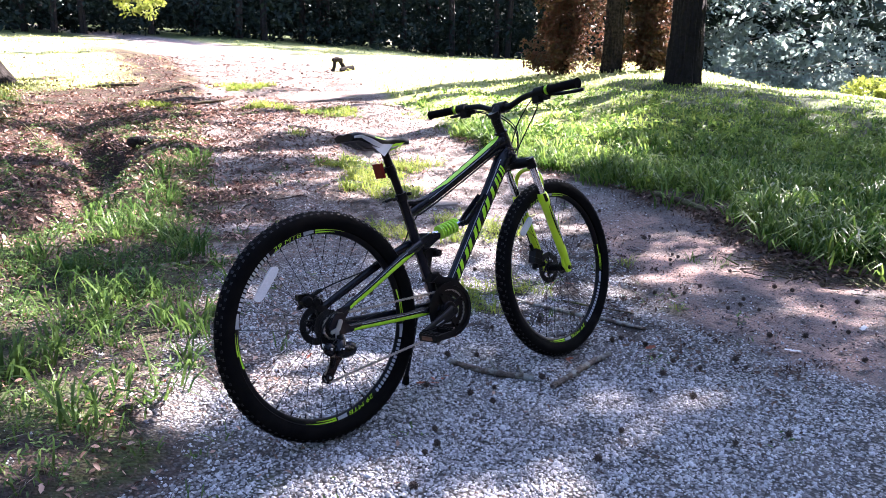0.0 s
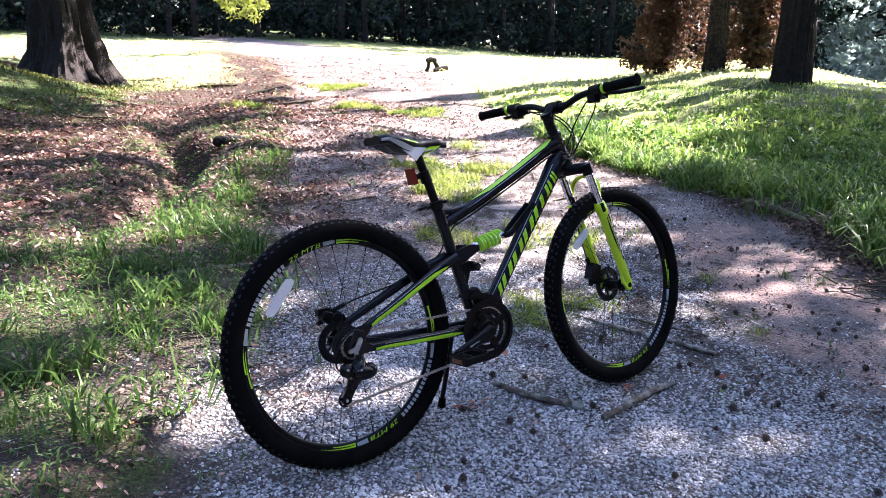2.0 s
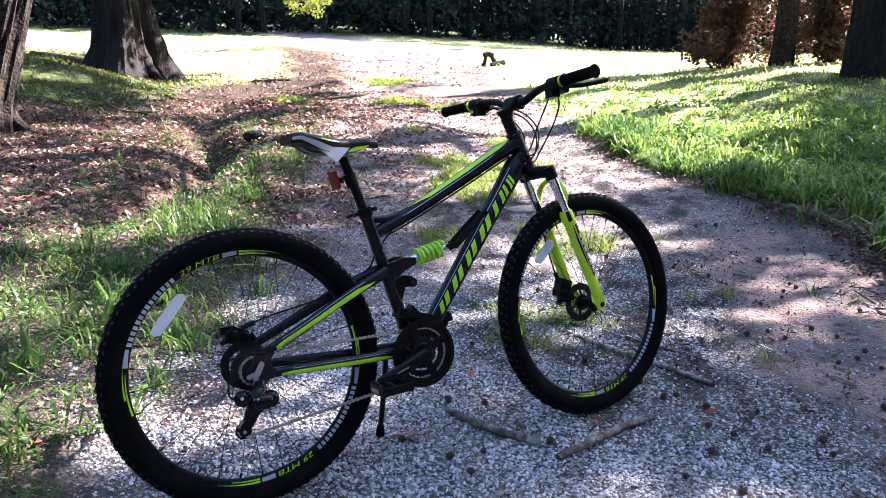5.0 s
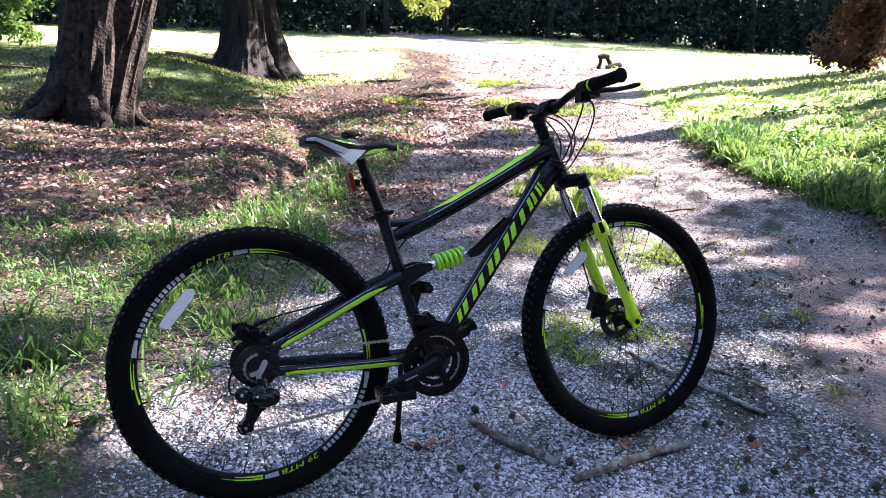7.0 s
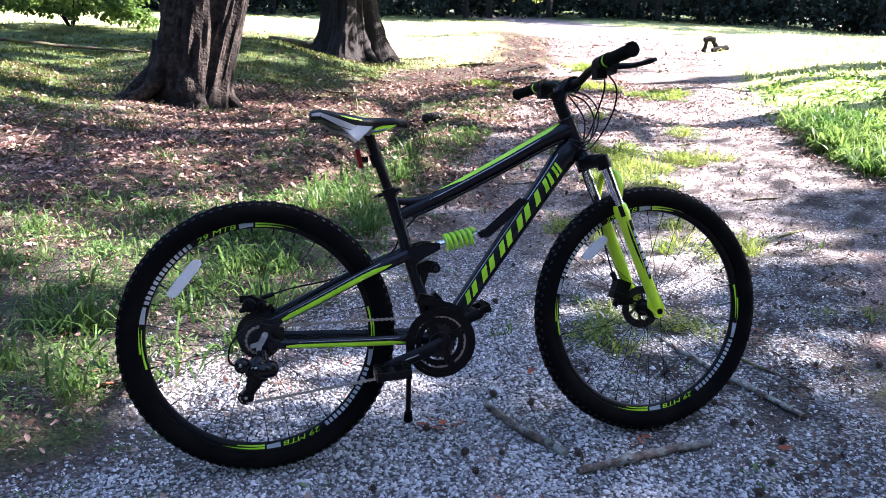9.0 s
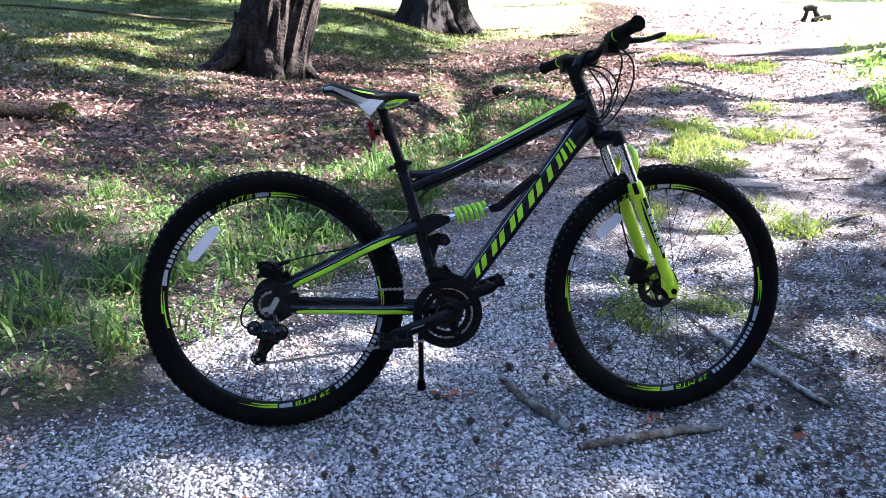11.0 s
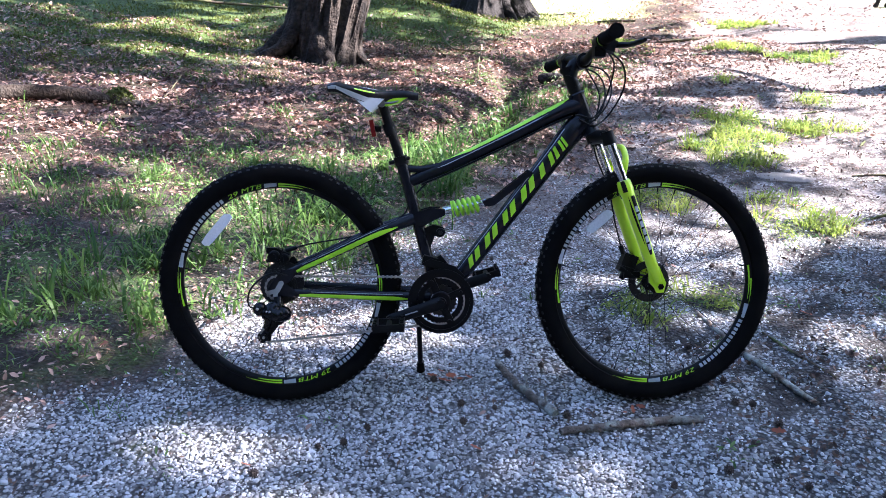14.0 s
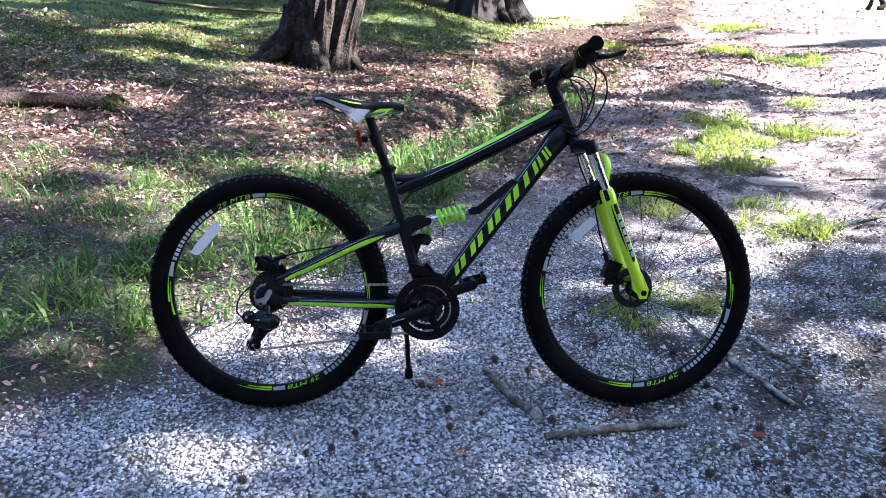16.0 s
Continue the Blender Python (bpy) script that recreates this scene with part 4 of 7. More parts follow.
    q = np.array([(0, 1, 4, 3), (1, 2, 5, 4), (3, 4, 7, 6), (4, 5, 8, 7), (6, 7, 1, 0), (7, 8, 2, 1)])
    long = 0.02 + 0.11 * r.random(n) ** 2.5
    v, f = strewn(t, q, np.stack([x, y, height(x, y) + 0.008 + r.uniform(0, 0.012, n)], 1), turns(r.uniform(0, math.tau, n), r.normal(0, 0.1, n), r.normal(0, 0.15, n)), np.stack([long, r.uniform(0.03, 0.09, n) * np.where(r.random(n) < 0.5, -1, 1), np.full(n, 0.07)], 1))
    tagged(new("dead_stalks", bulk("dead_stalks", v, f, WOOD_STICK)), "thin dead twigs and stalks strewn over leaves and gravel", "twigs", kind="stuff")


# ---- trees ----
def ground_z(x, y):
    return float(height(np.array([x]), np.array([y]))[0])


LEAF_T = np.array([(0, -1, 0), (0.5, 0, 0.14), (0, 1, 0), (-0.5, 0, 0.14)])
LEAF_F = np.array([(0, 1, 2), (0, 2, 3)])


def leaf_cloud(centres, radii, per, size, r, squash=0.75):
    """Leaves scattered through clumps: verts and faces."""
    n = len(centres)
    i = np.repeat(np.arange(n), per)
    d = r.normal(0, 1, (len(i), 3))
    d /= np.linalg.norm(d, axis=1)[:, None]
    d *= (r.random(len(i)) ** 0.45)[:, None] * np.asarray(radii)[i][:, None]
    d[:, 2] *= squash
    p = centres[i] + d
    rot = turns(r.uniform(0, math.tau, len(i)), r.normal(0, 0.7, len(i)), r.normal(0, 0.7, len(i)))
    return strewn(LEAF_T, LEAF_F, p, rot, size * r.uniform(0.6, 1.4, len(i)))


def trunk_shape(base, radius, tall, lean, lobes, flare, r, n=120, rings=80, taper=0.25, ridge=0.1, vase=0.0):
    """A trunk with root flare, lobes and ridged bark."""
    ph = r.uniform(0, math.tau, 6)
    verts, faces = [], []
    for j in range(rings):
        u = (j / (rings - 1)) ** 1.7
        z = u * tall
        grow = radius * (1 - taper * u) * (1 + flare * math.exp(-z / (radius * 1.1))) * (1 + vase * min(1, max(0, (z - 0.5) / 1.5)))
        root = math.exp(-z / (radius * 1.5))
        for k in range(n):
            a = k * math.tau / n
            lob = 1 + lobes * (0.4 + root) * (0.6 * math.sin(3 * a + ph[0]) + 0.4 * math.sin(5 * a + ph[1])) * 0.5
            rid = 1 + ridge * (math.sin(23 * a + ph[2] + 3.0 * noise.noise((math.cos(a) * 2, math.sin(a) * 2, z * 1.1 + ph[3]))) * 0.09 + noise.noise((math.cos(a) * 3.5, math.sin(a) * 3.5, z * 1.3 + ph[4])) * 1.9 + noise.noise((math.cos(a) * 11, math.sin(a) * 11, z * 2.2 + ph[5])) * 0.9)
            q = grow * lob * rid
            verts.append((base[0] + lean[0] * z + q * math.cos(a), base[1] + lean[1] * z + q * math.sin(a), base[2] - 0.15 + z))
    for j in range(rings - 1):
        for k in range(n):
            faces.append((j * n + k, j * n + (k + 1) % n, (j + 1) * n + (k + 1) % n, (j + 1) * n + k))
    faces.append(tuple((rings - 1) * n + k for k in range(n)))
    return Shape().add(verts, faces)


def limb(shape, start, heading, reach, rise, radius, r, n=9):
    pts, rad = [Vector(start)], [radius]
    d = Vector((math.sin(heading), math.cos(heading), rise)).normalized()
    for k in range(6):
        d = (d + Vector(r.normal(0, 0.12, 3)) + Vector((0, 0, 0.04))).normalized()
        pts.append(pts[-1] + d * reach / 6)
        rad.append(radius * (1 - 0.14 * (k + 1)))
    shape.tube(pts, rad, n)
    return pts


def add_roots(tree, bark, headings, radius, r):
    """Roots that run out of the trunk's foot: heading in degrees, reach."""
    for heading, reach in headings:
        d = Vector((math.sin(radians(heading)), math.cos(radians(heading)), 0))
        side = Vector((d.y, -d.x, 0))
        pts = [d * (radius * 0.55) + Vector((0, 0, 0.75)), d * (radius * 0.85) + Vector((0, 0, 0.42)), d * (radius + 0.25 * reach) + side * r.normal(0, 0.04) + Vector((0, 0, 0.17)),
               d * (radius + 0.6 * reach) + side * r.normal(0, 0.08) + Vector((0, 0, 0.03)), d * (radius + reach) + side * r.normal(0, 0.1) + Vector((0, 0, -0.12))]
        line = bend(pts, 12)
        root = Shape().tube(line, [radius * float(np.interp(k / 12, (0, 0.35, 1), (0.30, 0.27, 0.10))) * (1 + r.normal(0, 0.07)) for k in range(13)], 14)
        part("root", root, bark, tree)


# open places in the crowns, named by where the sun that falls through them meets the ground: x, y, radius
GAPS = ((-0.5, 1.6, 0.3), (-0.15, 0.85, 0.16), (-0.85, 0.4, 0.28), (-0.6, 0.4, 0.2), (-0.4, 2.4, 0.25), (3.5, 2.75, 0.32), (2.95, 1.45, 0.25), (4.7, 2.9, 0.5), (4.25, 1.9, 0.25), (5.5, 3.6, 0.4), (3.12, 0.5, 0.2), (2.85, 0.05, 0.2), (2.6, -0.3, 0.15),
        (0.9, 7.8, 0.55), (-1.7, 7.4, 0.4), (-2.6, 7.6, 0.35), (-2.7, 3.75, 0.35), (1.4, 9.6, 0.5), (2.6, 3.9, 0.3), (0.4, 11.0, 0.2), (-0.2, 12.6, 0.2), (-0.6, 3.1, 0.2),
        (-1.1, 8.1, 0.3), (-1.7, 8.15, 0.3), (-2.3, 8.3, 0.4), (-3.0, 8.25, 0.35), (0.8, 6.3, 0.3), (1.6, 7.0, 0.4), (5.6, 6.4, 0.8), (7.0, 8.0, 1.0), (4.4, 4.6, 0.5), (5.7, 4.7, 0.5), (6.4, 5.9, 0.9), (4.3, 7.6, 0.6), (4.8, 10.0, 0.9), (7.5, 12.0, 1.2), (2.5, 7.2, 0.5), (1.6, 5.6, 0.3), (3.2, 12.0, 0.8),
        (0.5, 3.3, 0.35), (1.3, 3.95, 0.3), (3.3, 5.3, 0.45), (2.4, 6.3, 0.35), (3.6, 8.9, 0.5),
        (0.5, 6.3, 0.5), (1.4, 6.7, 0.4), (-0.3, 6.5, 0.3), (0.8, 9.5, 0.5), (2.0, 9.6, 0.5), (0.6, 5.1, 0.35), (0.1, 6.1, 0.4), (0.5, 7.8, 0.6), (-2.46, 3.7, 0.3), (-2.9, 3.6, 0.3), (-1.4, 6.2, 0.4),
        (2.9, 2.9, 0.4), (2.6, 3.3, 0.3), (2.2, 1.5, 0.25), (3.3, 2.6, 0.35), (3.6, 3.7, 0.4), (2.85, 1.7, 0.3), (3.9, 4.0, 0.4), (9.5, 10.6, 1.3), (10.2, 9.0, 1.3), (7.2, 7.0, 1.0), (7.6, 6.0, 0.9),
        (2.05, 0.2, 0.1), (1.45, 1.2, 0.1), (5.0, 4.2, 0.8), (6.0, 4.2, 0.6), (5.6, 5.3, 0.9), (6.4, 6.6, 1.1), (7.4, 8.2, 1.2), (4.7, 3.2, 0.5),
        (-2.2, 8.3, 0.5), (-2.9, 8.3, 0.5), (-3.6, 8.35, 0.5), (-4.3, 8.4, 0.5))


def lets_sun_in(p, radius):
    """True for a clump at p that would stand in one of the gaps."""
    k = p[2] / math.tan(radians(SUN_HEIGHT))
    x, y = p[0] - k * math.sin(radians(SUN_HEADING)), p[1] - k * math.cos(radians(SUN_HEADING))
    return any(math.hypot(x - gx0, y - gy0) < gr + 0.3 * radius for gx0, gy0, gr in GAPS)


def broad_tree(name, label, x, y, radius, tall, lean, seed, bark, leaf, crown_low, crown_r, clumps, per, leaf_size, flare=0.5, lobes=0.25, shift=(0, 0), boughs=(), vase=0.0, inner=0, second=None, roots=(), clusters=()):
    """A broadleaf tree: trunk, limbs and a crown of many leaves in uneven clumps."""
    r = np.random.default_rng(seed)
    z = float(height(np.array([x]), np.array([y]))[0])
    tree = new(name)
    tree.location = (x, y, z)
    tagged(tree, label, "tree")
    stem = trunk_shape((0, 0, 0), radius, tall * 0.62, lean, lobes, flare, r, vase=vase)
    r_in = np.random.default_rng(seed + 7)
    if second:
        # a second stem grown together with the first: place, radius, lean
        sx, sy, s_rad, s_lean = second
        part("second_trunk", trunk_shape((sx, sy, 0), s_rad, 5.5, s_lean, 0.5, 0.55, r_in, n=90, rings=60), bark, tree)
    add_roots(tree, bark, roots, radius, r_in)
    part("trunk", stem, bark, tree)
    tips = []
    count = 9
    for k in range(count):
        h = crown_low * 0.8 + (tall * 0.62 - crown_low * 0.8) * k / (count - 1)
        s = Shape()
        pts = limb(s, (lean[0] * h, lean[1] * h, h), k * 2.4 + r.uniform(-0.4, 0.4), crown_r * r.uniform(0.75, 1.0) * (1 - 0.35 * k / count), 0.35 + 0.6 * k / count, radius * 0.33 * (1 - 0.4 * k / count), r)
        part("limb", s, bark, tree)
        tips += pts[2:]
    cs, rs = [], []
    # long boughs: compass heading, reach, height at the trunk, rise, clumps
    for heading, reach, h, rise, many in boughs:
        s = Shape()
        pts = limb(s, (lean[0] * h, lean[1] * h, h), radians(heading), reach, rise, radius * 0.3, r)
        part("limb", s, bark, tree)
        for _ in range(many):
            p = pts[r.integers(2, 7)] + Vector((r.normal(0, 0.15 * reach), r.normal(0, 0.15 * reach), r.normal(0, 0.07 * reach)))
            p.z = max(p.z, 4.0)
            cs.append(tuple(p))
            rs.append(r.uniform(0.25, 0.8))
    for _ in range(clumps):
        p = tips[r.integers(len(tips))] + Vector(r.normal(0, 0.16 * crown_r, 3))
        p.x, p.y = p.x + shift[0] * r.random(), p.y + shift[1] * r.random()
        p.z = max(p.z, crown_low + r.uniform(0, 0.8))
        cs.append(tuple(p))
        rs.append(r.uniform(0.4, 1.0) * 0.135 * crown_r)
    # clumps close round the trunk
    for _ in range(inner):
        cs.append((r_in.normal(0, 1.7), r_in.normal(0, 1.7), crown_low + r_in.uniform(0, 3.2)))
        rs.append(r_in.uniform(0.4, 0.9))
    # added clumps, out of view, that shade a spot on the bank
    for c in clusters:
        cs.append(c[:3])
        rs.append(c[3])
    held = [k for k, c in enumerate(cs) if not lets_sun_in((c[0] + x, c[1] + y, c[2] + z), rs[k])]
    v, f = leaf_cloud(np.array(cs)[held], np.array(rs)[held], per, leaf_size, r)
    crown = new("crown", bulk("crown", v, f, leaf))
    crown.parent = tree
    return tree


def woods():
    """The far edge of the woods: stems and a deep, uneven mass of leaves, in one piece."""
    r = np.random.default_rng(77)
    cs, rs = [], []
    stems, high, deep = Shape(), [], []
    for a in np.arange(-62, 100, 1.5):
        for row in range(4):
            d = (49 if a < 58 else 49 + (a - 58) * 1.6) + row * 5 + r.uniform(-2.5, 2.5)
            b = radians(a + r.uniform(-0.9, 0.9))
            x, y = CX + d * math.sin(b), CY + d * math.cos(b)
            z = ground_z(x, y)
            tall = r.uniform(11, 19)
            if row < 2 and r.random() < 0.6 and a < 58:
                rad = r.uniform(0.09, 0.24)
                stems.tube([(x, y, z - 0.3), (x + r.normal(0, 0.3), y, z + tall * 0.5), (x + r.normal(0, 0.8), y, z + tall * 0.9)], [rad, rad * 0.7, rad * 0.3], 6, False)
            for k in range((17 if a < 55 else 26) if row < 3 else (2 if a < 55 else 16)):
                h = r.random() ** 1.1 * (5.5 if a < 55 else 11)
                cs.append((x + r.normal(0, 2.2), y + r.normal(0, 2.2), z + 0.1 + h))
                rs.append(r.uniform(0.4, 1.5))
            for k in range(7):
                cs.append((x + r.normal(0, 2.2), y + r.normal(0, 2.2), z + r.uniform(0, 2.2)))
                rs.append(r.uniform(0.4, 1.0))
            if row == 3:
                for k in range(14):
                    high.append((x * 1.25 + r.normal(0, 2.5), y * 1.25 + r.normal(0, 2.5), z + r.uniform(0.2, 8)))
                for k in range(18):
                    deep.append((x * 1.55 + r.normal(0, 4), y * 1.55 + r.normal(0, 4), z + r.uniform(-1, 13)))
            for k in range(7):
                high.append((x + r.normal(0, 2.0), y + r.normal(0, 2.0), z + r.uniform(4.8, tall)))
    behind = []
    # out of view behind the viewpoint: added to block sky light
    for a in np.arange(104, 296, 4.0):
        for row in range(3):
            d = 27 + row * 6 + r.uniform(-2, 2)
            b = radians(a + r.uniform(-2, 2))
            x, y = CX + d * math.sin(b), CY + d * math.cos(b)
            z = ground_z(x, y)
            tall = r.uniform(10, 16)
            stems.tube([(x, y, z - 0.3), (x, y, z + tall * 0.5), (x + r.normal(0, 0.5), y, z + tall * 0.9)], [0.2, 0.15, 0.06], 6, False)
            for k in range(16):
                behind.append((x + r.normal(0, 2.4), y + r.normal(0, 2.4), z + 0.3 + r.random() * tall))
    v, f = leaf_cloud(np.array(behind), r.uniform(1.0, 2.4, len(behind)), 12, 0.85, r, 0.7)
    tagged(new("unseen_woods", bulk("unseen_woods", v, f, LEAF_WOODS_SHADED)), "unseen woodland ring behind the viewpoint, added to block sky light", "woods", kind="stuff")
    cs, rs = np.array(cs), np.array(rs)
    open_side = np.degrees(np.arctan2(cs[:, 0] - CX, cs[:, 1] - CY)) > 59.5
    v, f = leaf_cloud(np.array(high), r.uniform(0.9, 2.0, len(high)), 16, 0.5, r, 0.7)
    tagged(new("high_woods", bulk("high_woods", v, f, LEAF_WOODS_SHADED)), "tree tops of the woodland edge", "woods", kind="stuff")
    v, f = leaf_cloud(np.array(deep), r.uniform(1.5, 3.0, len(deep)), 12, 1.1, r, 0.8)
    tagged(new("deep_woods", bulk("deep_woods", v, f, LEAF_WOODS_SHADED)), "depth of the woodland, its shade put into the leaf colour", "woods", kind="stuff")
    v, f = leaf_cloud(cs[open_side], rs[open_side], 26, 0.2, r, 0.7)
    tagged(new("hazed_woods", bulk("hazed_woods", v, f, LEAF_HAZED)), "woodland below the lawn's crest, haze painted into its pale leaves", "woods", kind="stuff")
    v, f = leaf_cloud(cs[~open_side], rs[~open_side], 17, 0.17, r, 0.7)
    tagged(new("far_woods", bulk("far_woods", v, f, LEAF_WOODS_SHADED)), "dense woodland edge beyond the meadow, backlit shade put into its dark leaves", "woods", kind="stuff")
    tagged(new("far_stems", stems.mesh("far_stems", BARK_DARK)), "slender dark stems of the woodland edge", "woods", kind="stuff")


# ---- the bicycle ----
LEAN, BIKE_Y = 11.0, -0.07
STEER = 4.0
REAR, FRONT = (0.015, 0.0, 0.356), (1.156, 0.0, 0.369)
HEAD_LOW, HEAD_UP = Vector((0.949, 0, 0.822)), Vector((-0.405, 0, 0.914)).normalized()
TURNED = Matrix.Translation(HEAD_LOW) @ Matrix.Rotation(radians(STEER), 4, HEAD_UP) @ Matrix.Translation(-HEAD_LOW)


def head(s, off=0.0):
    """A place s up the steering axis and off ahead of it."""
    p = HEAD_LOW + HEAD_UP * s + Vector((HEAD_UP.z, 0, -HEAD_UP.x)) * off
    return (p.x, p.y, p.z)


def stripe(points, radii, a0, a1, flat=1.0, lift=0.0009, n=8):
    """A strip of paint that lies on a tube between two angles (0 is +y, turning towards +z for a tube that runs to +x)."""
    pts = [Vector(p) for p in points]
    if isinstance(radii, (int, float)):
        radii = [radii] * len(pts)
    if isinstance(a0, (int, float)):
        a0, a1 = [a0] * len(pts), [a1] * len(pts)
    verts = []
    for i, p in enumerate(pts):
        d = (pts[min(i + 1, len(pts) - 1)] - pts[max(i - 1, 0)]).normalized()
        a = (Vector((0, 1, 0)) - d * d.y).normalized()
        b = d.cross(a)
        if b.z < 0:
            b = -b
        for k in range(n + 1):
            t = radians(a0[i] + (a1[i] - a0[i]) * k / n)
            verts.append(p + a * ((radii[i] * flat + lift) * math.cos(t)) + b * ((radii[i] + lift) * math.sin(t)))
    faces = [(i * (n + 1) + k, i * (n + 1) + k + 1, (i + 1) * (n + 1) + k + 1, (i + 1) * (n + 1) + k) for i in range(len(pts) - 1) for k in range(n)]
    return Shape().add(verts, faces)


def between(a, b, n):
    return [tuple(Vector(a).lerp(Vector(b), k / (n - 1))) for k in range(n)]


def bend(points, n=24):
    """A smooth curve through points (Catmull-Rom)."""
    p = [Vector(q) for q in points]
    p = [p[0] * 2 - p[1]] + p + [p[-1] * 2 - p[-2]]
    out = []
    seg = len(p) - 3
    for k in range(n + 1):
        u = min(k / n * seg, seg - 1e-6)
        i, t = int(u), u - int(u)
        a, b, c, d = p[i:i + 4]
        out.append(tuple(0.5 * ((2 * b) + (c - a) * t + (2 * a - 5 * b + 4 * c - d) * t * t + (3 * b - a - 3 * c + d) * t ** 3)))
    return out


bike = tagged(new("mountain_bike"), "charcoal full-suspension mountain bike with neon green fork on a kickstand", "bicycle")
bike.matrix_world = Matrix.Translation((0, BIKE_Y, 0)) @ Matrix.Rotation(radians(-LEAN), 4, "X")


def tyre_shape():
    s = Shape()
    prof = [(0.3095, -0.0125), (0.3125, -0.0195), (0.325, -0.025), (0.338, -0.0283), (0.350, -0.0262), (0.359, -0.0205), (0.3645, -0.012), (0.3665, 0),
            (0.3645, 0.012), (0.359, 0.0205), (0.350, 0.0262), (0.338, 0.0283), (0.325, 0.025), (0.3125, 0.0195), (0.3095, 0.0125)]
    return s.lathe((0, 0, 0), prof, 112, "y", False)


def tread_shape():
    """The knobs of the tread, in four rows."""
    s = Shape()
    for k in range(90):
        a = k * math.tau / 90
        for ang, size, shift in ((0.42 if k % 2 else 0.2, (0.0085, 0.0085, 0.0036), 0), (-0.42 if k % 2 else -0.2, (0.0085, 0.0085, 0.0036), 0.2), (0.8, (0.009, 0.006, 0.0014), 0.5), (-0.8, (0.009, 0.006, 0.0014), 0.5)):
            b = a + shift * math.tau / 90
            rad = 0.3375 + 0.0297 * math.cos(ang)
            y = 0.0292 * math.sin(ang)
            m = Matrix.Rotation(-b, 3, "Y") @ Matrix.Rotation(radians(90), 3, "Y") @ Matrix.Rotation(-ang, 3, "X")
            s.box((rad * math.cos(b), y, rad * math.sin(b)), size, m)
    return s


def on_rim(r, a, side=-1, lift=0.0007):
    """A place on the rim's sloping side at radius r and angle a (degrees)."""
    t = (r - 0.296) / 0.02
    y = side * (0.0092 + 0.0034 * t + lift)
    return (r * math.cos(radians(a)), y, r * math.sin(radians(a)))


def arc_patch(a0, a1, r0=0.2965, r1=0.3105, n=10, taper=0.0, side=-1):
    """A patch on the rim's side from angle a0 to a1; taper narrows its end."""
    verts, faces = [], []
    for k in range(n + 1):
        u = k / n
        a = a0 + (a1 - a0) * u
        inner = r0 + (r1 - r0) * taper * u
        verts += [on_rim(inner, a, side), on_rim(r1 if taper >= 0 else r1 + (r1 - r0) * taper * u, a, side)]
    faces = [(2 * k, 2 * k + 1, 2 * k + 3, 2 * k + 2) for k in range(n)]
    return Shape().add(verts, faces)


def rim_words(text, a0, a1, side=-1):
    """Letters that run clockwise round the rim with their tops outward."""
    data = bpy.data.curves.new("lettering", "FONT")
    data.body, data.size, data.shear = text, 1.0, 0.25
    data.resolution_u = 2
    ob = bpy.data.objects.new("lettering", data)
    scene.collection.objects.link(ob)
    bpy.context.view_layer.update()
    me = bpy.data.meshes.new_from_object(ob.evaluated_get(bpy.context.evaluated_depsgraph_get()))
    co = np.array([v.co for v in me.vertices])
    faces = [tuple(p.vertices) for p in me.polygons]
    bpy.data.objects.remove(ob)
    lo, hi = co.min(0), co.max(0)
    verts = []
    for x, y, _ in co:
        u, w = (x - lo[0]) / (hi[0] - lo[0]), (y - lo[1]) / (hi[1] - lo[1])
        verts.append(on_rim(0.2972 + 0.0128 * w, a0 + (a1 - a0) * u, side))
    bpy.data.meshes.remove(me)
    return Shape().add(verts, faces)


